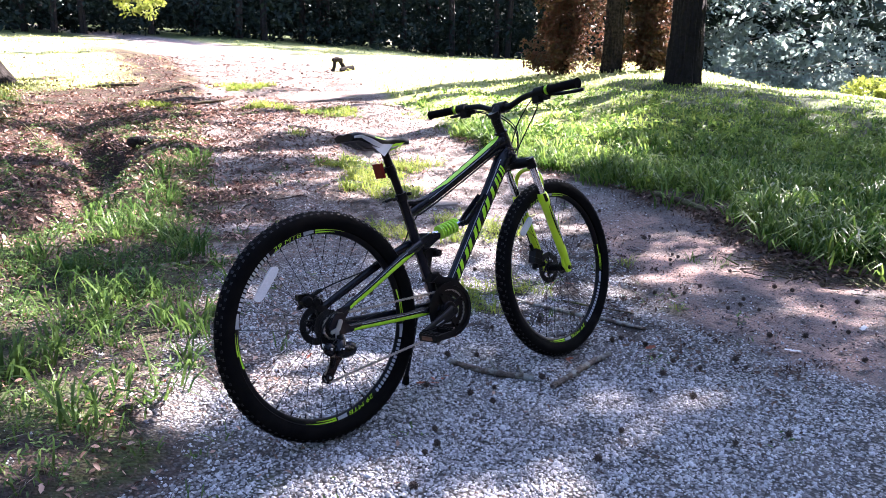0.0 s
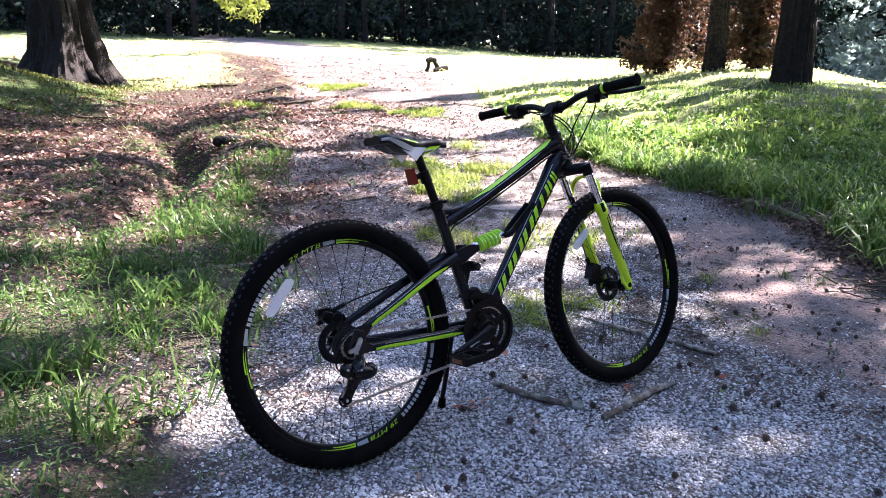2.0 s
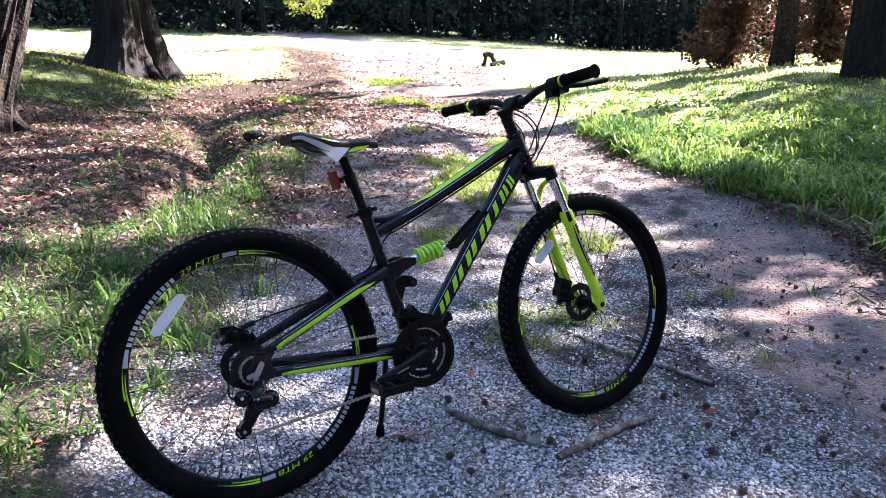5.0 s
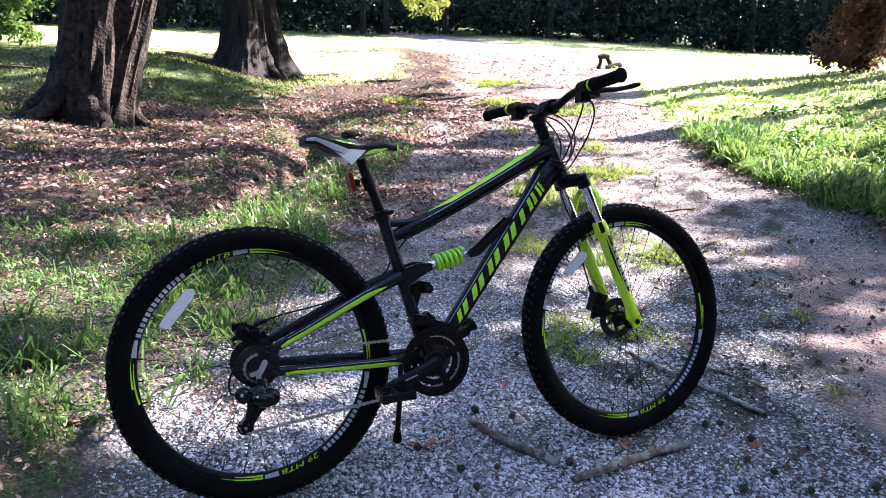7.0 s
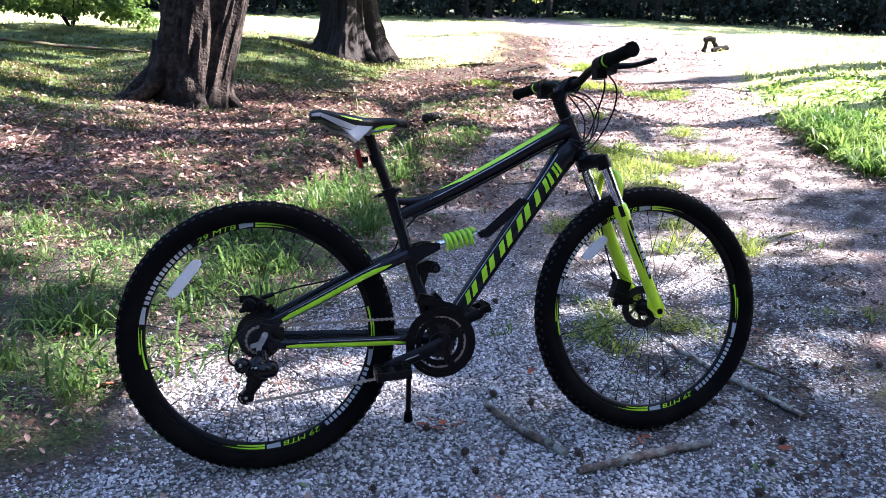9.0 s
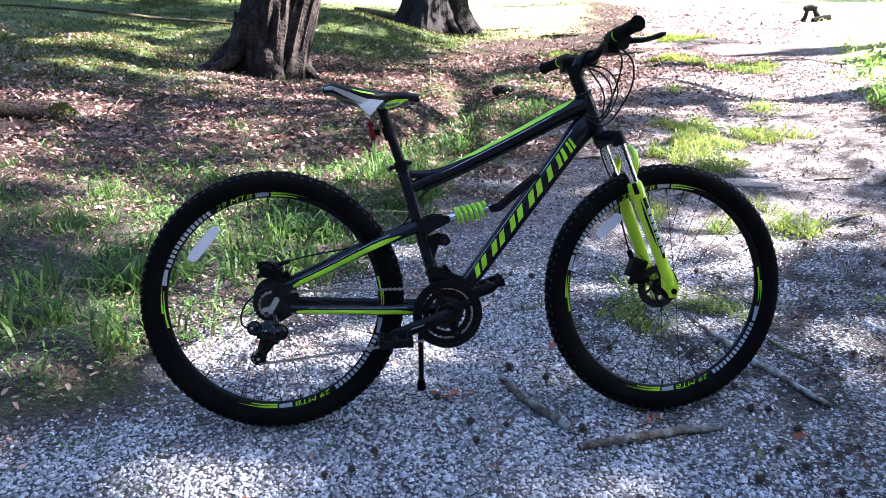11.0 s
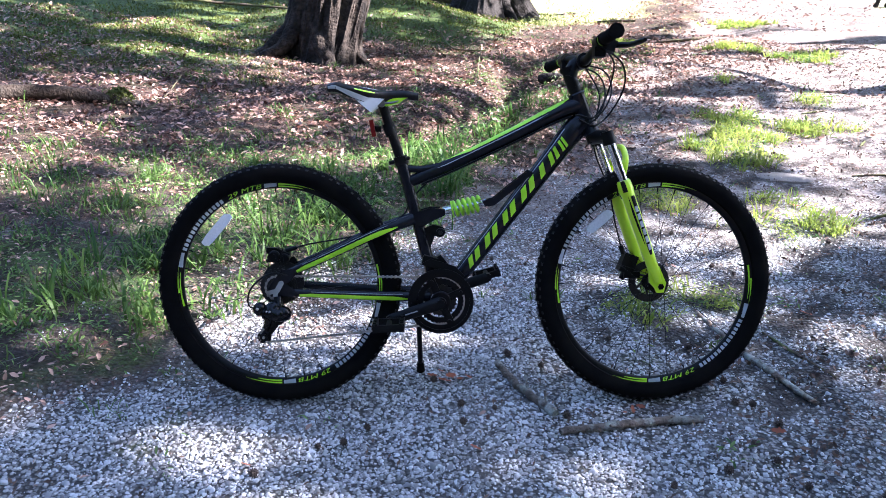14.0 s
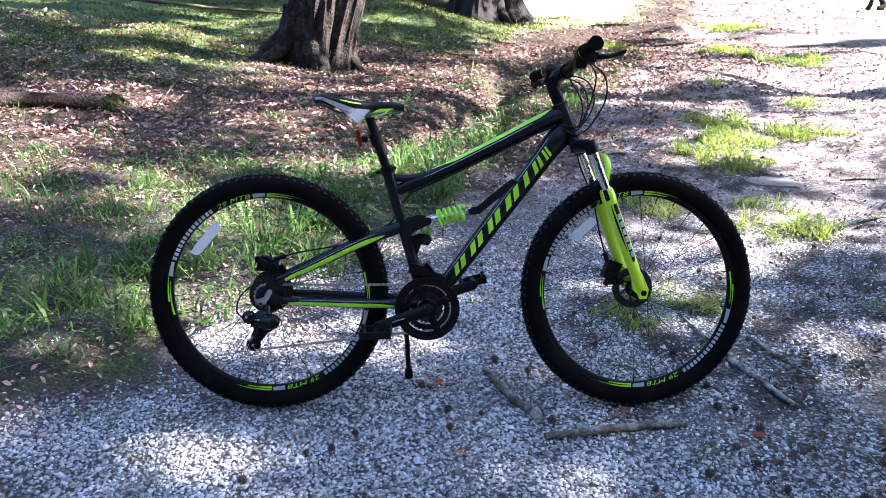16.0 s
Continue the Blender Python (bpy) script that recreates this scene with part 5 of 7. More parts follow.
def wheel(name, centre, m, label, radius_scale=1.0):
    rim = Shape().lathe((0, 0, 0), [(0.3185, -0.0118), (0.3165, -0.0128), (0.2985, -0.0096), (0.2945, -0.006), (0.2932, 0), (0.2945, 0.006), (0.2985, 0.0096), (0.3165, 0.0128), (0.3185, 0.0118)], 112)
    w = part(name, rim, BLACK_PART, bike, label)
    w.matrix_local = m @ Matrix.Translation(centre)
    tyre = part("tyre", tyre_shape(), RUBBER, w, "black knobbly off-road tyre")
    part("tread", tread_shape(), RUBBER_TREAD, w, "small rubber knobs")
    hub = Shape().tube([(0, -0.05, 0), (0, -0.032, 0), (0, -0.031, 0), (0, 0.031, 0), (0, 0.032, 0), (0, 0.05, 0)], [0.013, 0.013, 0.016, 0.016, 0.013, 0.013], 20, up=(1, 0, 0))
    for y in (-0.03, 0.03):
        hub.disc((0, y, 0), 0.026, 0.004, 28)
    hub.tube([(0, -0.068, 0), (0, 0.068, 0)], 0.0055, 12, up=(1, 0, 0))
    for y in (-0.064, 0.064):
        hub.tube([(0, y - 0.004, 0), (0, y + 0.004, 0)], 0.0095, 6, up=(1, 0, 0))
    part("hub", hub, BLACK_PART, w)
    rotor = Shape().disc((0, 0.04, 0), 0.065, 0.002, 40, hole=0.042)
    spoke_arm = Shape().tube([(0.018, 0.04, 0), (0.046 * math.cos(0.5), 0.04, 0.046 * math.sin(0.5))], 0.004, 6).mesh("rotor_arm", DARK_STEEL)
    for k in range(6):
        ra = new("rotor_arm", spoke_arm)
        ra.parent = w
        ra.matrix_local = Matrix.Rotation(k * math.tau / 6, 4, "Y")
    part("brake_rotor", rotor, DARK_STEEL, w)
    meshes = []
    for side in (-1, 1):
        for cross in (-1, 1):
            a = cross * radians(66)
            s = Shape().tube([(0.023 * math.cos(a), side * 0.03, 0.023 * math.sin(a)), (0.2955, side * 0.002, 0)], 0.00085, 5, False)
            s.tube([(0.281, side * 0.0035, 0.0), (0.2955, side * 0.002, 0)], 0.0022, 6)
            meshes.append(s.mesh("spoke", BLACK_PART))
    for k in range(32):
        sp = new("spoke", meshes[k % 4])
        sp.parent = w
        sp.matrix_local = Matrix.Rotation(-k * math.tau / 32, 4, "Y")
    for turn in (0, 180):
        part("rim_flash", arc_patch(191 + turn, 171 + turn, 0.2972, 0.303, taper=0.8), PAINT_NEON, w, "neon green flash on the rim")
        part("rim_flash", arc_patch(183 + turn, 168 + turn, 0.3042, 0.3102, taper=0.85), PAINT_NEON, w, "neon green flash on the rim")
        part("rim_panel", arc_patch(168 + turn, 159.5 + turn, taper=0.3), DECAL_WHITE, w, "white panel on the rim")
        for k in range(7):
            a = 158 + turn - k * 5.4
            s = arc_patch(a, a - 1.7, 0.2974, 0.3100, 3)
            s.add(*(lambda q: (q.v, q.f))(arc_patch(a - 2.6, a - 4.4, 0.2974, 0.3100, 3)))
            part("rim_mark", s, DECAL_WHITE, w, "white block mark on the rim")
        part("rim_lettering", rim_words("29 MTB", 118 + turn, 97.5 + turn), PAINT_NEON, w, "neon green letters on the rim")
        part("rim_panel", arc_patch(96 + turn, 89 + turn, taper=0.2), DECAL_WHITE, w, "white panel on the rim")
        part("rim_flash", arc_patch(88 + turn, 67 + turn, 0.3040, 0.3102, taper=0.85), PAINT_NEON, w, "neon green flash on the rim")
        part("rim_flash", arc_patch(88 + turn, 74 + turn, 0.2972, 0.3025, taper=0.7), PAINT_NEON, w, "neon green flash on the rim")
    return w


def oblong(a, b, half, y, thick):
    """A flat rounded bar in the x-z plane from a to b."""
    a, b = Vector((a[0], a[1])), Vector((b[0], b[1]))
    d = (b - a).normalized()
    n = Vector((-d.y, d.x))
    out = []
    for c, s in ((b, 1), (a, -1)):
        for k in range(9):
            t = radians(-90 + 180 * k / 8)
            q = c + d * (s * half * math.cos(t)) * 1.0 + n * (s * half * math.sin(t))
            out.append((q.x, q.y))
    return Shape().plate(out, y, thick)


def lens_plate(a, b, half, y, thick):
    """A flat plate from a to b with slanting, narrowed ends."""
    a, b = Vector(a), Vector(b)
    d = (b - a).normalized()
    n = Vector((-d.y, d.x))
    out = []
    for u, w in ((0, 0.35), (0.03, 0.8), (0.2, 1.0), (0.8, 1.0), (0.93, 0.85), (1, 0.1)):
        out.append(tuple(a.lerp(b, u) + n * half * w))
    for u, w in ((1, 0.55), (0.98, 0.8), (0.8, 1.0), (0.2, 1.0), (0.07, 0.85), (0, 0.1)):
        out.append(tuple(a.lerp(b, u) - n * half * w))
    return Shape().plate(out, y, thick)


rear_wheel = wheel("rear_wheel", REAR, Matrix.Identity(4), "black 29-inch rear wheel with neon and white rim marks")
front_wheel = wheel("front_wheel", FRONT, TURNED, "black 29-inch front wheel with neon and white rim marks")
rear_wheel.matrix_local = rear_wheel.matrix_local @ Matrix.Rotation(radians(-2), 4, "Y")

# spoke reflectors
s = lens_plate((-0.140, 0.220), (-0.222, 0.128), 0.0145, -0.008, 0.007)
part("spoke_reflector", s, REFLECTOR, rear_wheel, "white plastic spoke reflector")
s = lens_plate((-0.142, 0.222), (-0.212, 0.160), 0.0145, -0.008, 0.007)
part("spoke_reflector", s, REFLECTOR, front_wheel, "white plastic spoke reflector")

# cassette on the rear hub
cas = Shape()
for k, rad in enumerate((0.054, 0.048, 0.042, 0.036, 0.031, 0.027, 0.024)):
    teeth = 12 + 3 * (6 - k)
    out = [((rad + (0.003 if j % 2 else 0)) * math.cos(j * math.pi / teeth), (rad + (0.003 if j % 2 else 0)) * math.sin(j * math.pi / teeth)) for j in range(2 * teeth)]
    cas.plate(out, -0.034 - k * 0.0045, 0.002)
cas.tube([(0, -0.03, 0), (0, -0.066, 0)], 0.02, 20, up=(1, 0, 0))
part("cassette", cas, CASSETTE, rear_wheel, "dark steel cassette sprockets")

# frame tubes
part("head_tube", Shape().tube([head(0), head(0.004), head(0.012), head(0.06), head(0.118), head(0.126), head(0.13)], [0.024, 0.026, 0.0225, 0.021, 0.0225, 0.026, 0.024], 24), PAINT_BLACK, bike)
TOP = bend([(0.394, 0, 0.668), (0.52, 0, 0.722), (0.70, 0, 0.810), (0.84, 0, 0.882), (0.905, 0, 0.908)], 20)
TOP_R = list(np.interp(np.linspace(0, 1, 21), (0, 0.3, 0.7, 1), (0.017, 0.019, 0.023, 0.026)))
top_tube = part("top_tube", Shape().tube(TOP, TOP_R, 20, flat=0.85), PAINT_BLACK, bike)
part("stripe", stripe(TOP[5:19], TOP_R[5:19], [104] * 14, [108, 125] + [146] * 9 + [138, 126, 112], 0.85), PAINT_NEON, top_tube, "neon green stripe")
part("stripe", stripe(TOP[4:15], TOP_R[4:15], [158] * 11, [160] + [165] * 9 + [160], 0.85), DECAL_GREY, top_tube, "thin grey pinstripe")
part("stripe", stripe(TOP[12:20], TOP_R[12:20], [74] * 8, [78] + [88] * 6 + [80], 0.85), PAINT_NEON, top_tube, "neon green stripe")
DOWN = bend([(0.518, 0, 0.335), (0.575, 0, 0.408), (0.70, 0, 0.575), (0.83, 0, 0.748), (0.885, 0, 0.822), (0.925, 0, 0.868)], 24)
DOWN_R = list(np.interp(np.linspace(0, 1, 25), (0, 0.15, 0.6, 0.85, 1), (0.022, 0.024, 0.031, 0.036, 0.028)))
down_tube = part("down_tube", Shape().tube(DOWN, DOWN_R, 22, flat=0.82), PAINT_BLACK, bike)


def on_down_tube(u, angle):
    """A place on the down tube's skin, u along it, at an angle round it."""
    f = u * 24
    i = int(f)
    p = Vector(DOWN[i]).lerp(Vector(DOWN[i + 1]), f - i)
    rad = DOWN_R[i] * (1 - f + i) + DOWN_R[i + 1] * (f - i) + 0.0008
    d = (Vector(DOWN[i + 1]) - Vector(DOWN[i])).normalized()
    up = Vector((-d.z, 0, d.x))
    return p + Vector((0, 1, 0)) * (rad * 0.82 * math.cos(radians(angle))) + up * (rad * math.sin(radians(angle)))


def bar_on_tube(s, u0, u1, w0, w1, shear=0.024):
    """A slanting bar: u along the tube, w from the upper edge (0) to the lower (1)."""
    verts = [on_down_tube(u + shear * (1 - w), 147 + 55 * w) for u in np.linspace(u0, u1, 4) for w in np.linspace(w0, w1, 6)]
    s.add(verts, [(i * 6 + j, i * 6 + j + 1, (i + 1) * 6 + j + 1, (i + 1) * 6 + j) for i in range(3) for j in range(5)])


# plain slanting bars in the place and colour of the maker's name
for k in range(7):
    a = 0.215 + 0.078 * k - (0.03 if k > 4 else 0)
    s = Shape()
    bar_on_tube(s, a, a + 0.021, 0, 1)
    if k != 4:
        bar_on_tube(s, a + 0.032, a + 0.053, 0, 1)
    part("block_mark", s, PAINT_NEON, down_tube, "neon green block mark")
part("pinstripe", stripe(DOWN[2:20], DOWN_R[2:20], 132, 137, 0.82), DECAL_GREY, down_tube, "thin grey pinstripe")
seat_tube = part("seat_tube", Shape().tube([(0.484, 0, 0.36), (0.467, 0, 0.422), (0.42, 0, 0.59), (0.379, 0, 0.738)], [0.02, 0.0185, 0.0175, 0.0175], 20), PAINT_BLACK, bike)
part("brace", Shape().tube(bend([(0.386, 0, 0.714), (0.44, 0, 0.711), (0.50, 0, 0.722), (0.56, 0, 0.748)], 12), [0.011] * 13, 14), PAINT_BLACK, bike)
shell = Shape().tube([(0.502, -0.037, 0.312), (0.502, 0.037, 0.312)], 0.023, 24, up=(1, 0, 0))
shell.plate([(0.485, 0.33), (0.47, 0.43), (0.50, 0.455), (0.55, 0.395), (0.54, 0.34)], 0, 0.03)
part("bottom_bracket", shell, BLACK_PART, bike)

# swinging rear end
arm = Shape()
arm.plate([(0.405, 0.552), (0.428, 0.585), (0.47, 0.597), (0.512, 0.594), (0.512, 0.576), (0.475, 0.558), (0.448, 0.542)], -0.027, 0.008)
arm.plate([(0.405, 0.552), (0.428, 0.585), (0.47, 0.597), (0.512, 0.594), (0.512, 0.576), (0.475, 0.558), (0.448, 0.542)], 0.027, 0.008)
arm.plate([(0.405, 0.552), (0.43, 0.582), (0.46, 0.58), (0.45, 0.54)], 0, 0.05)
swing = part("swingarm", arm, PAINT_BLACK, bike, "charcoal swinging rear triangle")
for side in (-1, 1):
    stay = bend([(0.05, side * 0.062, 0.402), (0.16, side * 0.058, 0.452), (0.30, side * 0.046, 0.518), (0.42, side * 0.03, 0.565)], 14)
    st = part("seat_stay", Shape().tube(stay, list(np.linspace(0.012, 0.017, 15)), 16, flat=0.7), PAINT_BLACK, swing)
    stay2 = bend([(0.05, side * 0.062, 0.344), (0.2, side * 0.056, 0.338), (0.34, side * 0.044, 0.332), (0.47, side * 0.034, 0.33)], 14)
    ct = part("chain_stay", Shape().tube(stay2, list(np.linspace(0.012, 0.0165, 15)), 16, flat=0.7), PAINT_BLACK, swing)
    drop = Shape().plate([(0.0, 0.372), (0.03, 0.412), (0.062, 0.416), (0.07, 0.396), (0.045, 0.37), (0.07, 0.352), (0.062, 0.332), (0.03, 0.33), (0.0, 0.338), (-0.01, 0.356)], side * 0.066, 0.007)
    part("dropout", drop, PAINT_BLACK, swing)
    if side < 0:
        for pts, rads, a, b, home in ((stay, np.linspace(0.012, 0.017, 15), 168, 222, swing), (stay2, np.linspace(0.012, 0.0165, 15), 176, 226, swing)):
            m = len(pts) - 4
            part("stripe", stripe(pts[1:1 + m + 1], list(rads[1:1 + m + 1]), [a + 14] + [a] * (m - 2) + [a + 10, a + 26], [b] * (m - 1) + [b - 8, a + 32], 0.7), PAINT_NEON, home, "neon green stripe")
            part("pinstripe", stripe(pts[2:12], list(rads[2:12]), a - 26, a - 20, 0.7), DECAL_GREY, home, "thin grey pinstripe")
link = Shape().plate([(0.452, 0.535), (0.478, 0.545), (0.508, 0.538), (0.515, 0.522), (0.503, 0.508), (0.482, 0.51), (0.468, 0.47), (0.455, 0.44), (0.448, 0.49)], 0, 0.022)
link.tube([(0.499, -0.03, 0.523), (0.499, 0.03, 0.523)], 0.013, 18, up=(1, 0, 0))
link_ob = part("pivot_bracket", link, BLACK_PLASTIC, bike)
part("pivot_bolt", Shape().tube([(0.499, -0.034, 0.523), (0.499, -0.029, 0.523)], 0.007, 6, up=(1, 0, 0)), DARK_STEEL, link_ob, "steel bolt")

# rear shock
a, b = Vector((0.502, 0, 0.584)), Vector((0.636, 0, 0.614))
d = (b - a).normalized()
up = d.cross(Vector((0, 1, 0)))
core = Shape().tube([a, a + d * 0.004, a + d * 0.03, a + d * 0.032, b - d * 0.01, b], [0.010, 0.0135, 0.0135, 0.009, 0.009, 0.012], 18)
core.tube([a + Vector((0, -0.026, 0)), a + Vector((0, 0.026, 0))], 0.012, 16, up=(1, 0, 0))
shock = part("rear_shock", core, CHROME, bike, "chrome rear shock body")
coil = []
for k in range(0, 241):
    t = k / 240
    ang = t * math.tau * 5.4
    coil.append(a + d * (0.036 + 0.082 * t) + Vector((0, 1, 0)) * (0.0215 * math.cos(ang)) + up * (0.0215 * math.sin(ang)))
sp = Shape().tube(coil, 0.0052, 8)
sp.lathe((0, 0, 0), [(0.012, 0), (0.026, 0), (0.026, 0.005), (0.012, 0.005)], 20, "x")
ring = sp.v[-80:]
sp.v[-80:] = [tuple(a + d * (0.031 + p[0]) + Vector((0, 1, 0)) * p[1] + up * p[2]) for p in ring]
part("coil_spring", sp, PAINT_NEON, shock, "neon green coil spring")
yoke = Shape()
for y in (-0.017, 0.017):
    yoke.plate([(0.622, 0.620), (0.632, 0.602), (0.66, 0.606), (0.735, 0.668), (0.775, 0.705), (0.76, 0.712), (0.70, 0.664), (0.655, 0.626)], y, 0.006)
part("shock_mount", yoke, PAINT_BLACK, bike)

# seat post, clamp, saddle
part("seat_post", Shape().tube([(0.390, 0, 0.70), (0.376, 0, 0.745), (0.322, 0, 0.905)], 0.0142, 20), BLACK_PART, bike)
clamp = Shape().tube([(0.3835, 0, 0.724), (0.3765, 0, 0.748)], 0.0215, 20)
clamp.tube([(0.378, 0.0, 0.737), (0.345, 0.0, 0.728)], 0.006, 10)
clamp.tube([(0.352, 0.012, 0.73), (0.345, 0.045, 0.725), (0.352, 0.075, 0.722)], [0.005, 0.006, 0.004], 8)
clamp.tube([(0.395, -0.01, 0.742), (0.402, -0.028, 0.744)], 0.006, 8)
part("seat_clamp", clamp, BLACK_PART, bike)


def saddle_point(u, v):
    """u from tail to nose, v across the top from -1 to 1 and down both sides."""
    x = 0.168 + 0.262 * u
    half = float(np.interp(u, (0, 0.08, 0.25, 0.45, 0.65, 0.9, 1.0), (0.052, 0.066, 0.068, 0.050, 0.026, 0.021, 0.011)))
    top = float(np.interp(u, (0, 0.1, 0.3, 0.55, 0.85, 1.0), (0.958, 0.963, 0.952, 0.940, 0.941, 0.934)))
    drop = float(np.interp(u, (0, 0.2, 0.4, 0.52, 0.7, 1.0), (0.010, 0.020, 0.026, 0.024, 0.014, 0.006)))
    a = abs(v)
    sgn = 1 if v > 0 else -1
    if a <= 1:
        y = half * math.sin(a * math.pi / 2) ** 0.9
        z = top - 0.016 * a ** 2.6 - 0.004 * math.exp(-(a / 0.16) ** 2) * (u < 0.85)
    else:
        y = half * (1 - 0.18 * (a - 1))
        z = top - 0.016 - drop * (a - 1)
    return (x, sgn * y, z)


def saddle_skin(u0, u1, v0, v1, n=18, m=24, lift=0.0, v_edge=None):
    verts, faces = [], []
    for i in range(n + 1):
        u = u0 + (u1 - u0) * i / n
        lo, hi = v_edge(u) if v_edge else (v0, v1)
        for j in range(m + 1):
            p = Vector(saddle_point(u, lo + (hi - lo) * j / m))
            c = Vector((p.x, 0, p.z - 0.04))
            verts.append(p + (p - c).normalized() * lift)
    faces = [(i * (m + 1) + j, i * (m + 1) + j + 1, (i + 1) * (m + 1) + j + 1, (i + 1) * (m + 1) + j) for i in range(n) for j in range(m)]
    return Shape().add(verts, faces)


skin = saddle_skin(0, 1, -2, 2, 36, 40)
n0, m0 = 36, 41
skin.f.append(tuple(range(m0)))
skin.f.append(tuple(n0 * m0 + j for j in range(m0)))
for i in range(n0):
    skin.f.append((i * m0, (i + 1) * m0, (i + 1) * m0 + m0 - 1, i * m0 + m0 - 1))
saddle = part("saddle", skin, SADDLE_BLACK, bike, "black saddle with white and neon panels")
for side in (-1, 1):
    part("side_panel", saddle_skin(0.01, 0.46, 0, 0, 20, 8, 0.0012, lambda u, s=side: (s * (0.9 + 1.5 * max(0, u - 0.06)), s * min(1.98, 1.25 + 2.6 * u))), SADDLE_WHITE, saddle, "white vinyl panel")
    part("top_panel", saddle_skin(0.26, 0.66, 0, 0, 16, 6, 0.0012, lambda u, s=side: (s * 0.08, s * (0.08 + 0.4 * math.sin((u - 0.26) / 0.4 * math.pi) ** 0.6))), SADDLE_WHITE, saddle, "white vinyl top panel")
    part("flash", saddle_skin(0.30, 0.52, 0, 0, 8, 4, 0.0016, lambda u, s=side: (s * 0.84, s * (0.98 - 0.5 * abs(u - 0.4)))), PAINT_NEON, saddle, "neon green flash")
wing = Shape().plate([(0.235, 0.922), (0.292, 0.876), (0.332, 0.914)], -0.043, 0.003)
part("skirt_wing", wing, SADDLE_WHITE, saddle, "white pointed side skirt")
wing = Shape().plate([(0.235, 0.922), (0.292, 0.876), (0.332, 0.914)], 0.043, 0.003)
part("skirt_wing", wing, SADDLE_WHITE, saddle, "white pointed side skirt")
under = Shape().plate([(0.31, 0.915), (0.335, 0.893), (0.372, 0.904), (0.40, 0.92)], 0, 0.044)
part("under_shell", under, PAINT_NEON, saddle, "neon green underside")
rails = Shape()
for y in (-0.022, 0.022):
    rails.tube(bend([(0.20, y, 0.925), (0.24, y, 0.905), (0.34, y, 0.903), (0.40, y * 0.7, 0.918)], 12), 0.0035, 8)
rails.tube([(0.322, -0.03, 0.903), (0.322, 0.03, 0.903)], 0.012, 14, up=(1, 0, 0))
part("saddle_rails", rails, STEEL, saddle)
refl = Shape().box((0.3105, 0, 0.828), (0.02, 0.02, 0.016))
br = part("reflector_bracket", refl.tube([(0.34, 0, 0.845), (0.352, 0, 0.81)], 0.018, 16), BLACK_PLASTIC, bike)
part("rear_reflector", Shape().box((0.296, 0, 0.83), (0.012, 0.042, 0.05), Matrix.Rotation(radians(-12), 3, "Y")), RED_REFLECTOR, br, "red rear reflector")

# cranks, chainrings, pedals, kickstand
rings = []
for y, ro, ri, teeth in ((-0.055, 0.0915, 0.073, 42), (-0.047, 0.068, 0.052, 32), (-0.039, 0.046, 0.03, 22)):
    n = teeth * 4
    vo = [(ro + (0.0035 if (k % 4) in (0, 1) else 0.0)) for k in range(n)]
    verts = []
    for k in range(n):
        a = k * math.tau / n
        for rad, yy in ((ri, y - 0.0012), (vo[k], y - 0.0012), (vo[k], y + 0.0012), (ri, y + 0.0012)):
            verts.append((0.502 + rad * math.cos(a), yy, 0.320 + rad * math.sin(a)))
    rings.append(Shape().add(verts, [(k * 4 + j, k * 4 + (j + 1) % 4, (k + 1) % n * 4 + (j + 1) % 4, (k + 1) % n * 4 + j) for k in range(n) for j in range(4)]))
cranks = part("chainset", rings[0], BLACK_PART, bike, "black triple chainrings")
part("chainring", rings[1], BLACK_PART, cranks, "black middle chainring")
part("chainring", rings[2], CASSETTE, cranks, "dark steel inner chainring")
guard = Shape().disc((0.502, -0.060, 0.320), 0.0985, 0.003, 64, hole=0.087)
part("chain_guard", guard, BLACK_PLASTIC, cranks)
spider = Shape()
for k in range(4):
    a = radians(25 + 90 * k)
    spider.add(*(lambda s: (s.v, s.f))(oblong((0.502 + 0.012 * math.cos(a), 0.320 + 0.012 * math.sin(a)), (0.502 + 0.080 * math.cos(a), 0.320 + 0.080 * math.sin(a)), 0.011, -0.0515, 0.009)))
    spider.tube([(0.502 + 0.066 * math.cos(a), -0.064, 0.320 + 0.066 * math.sin(a)), (0.502 + 0.066 * math.cos(a), -0.05, 0.320 + 0.066 * math.sin(a))], 0.0055, 10, up=(1, 0, 0))
spider.disc((0.502, -0.053, 0.320), 0.03, 0.012, 28)
part("spider", spider, BLACK_PART, cranks)


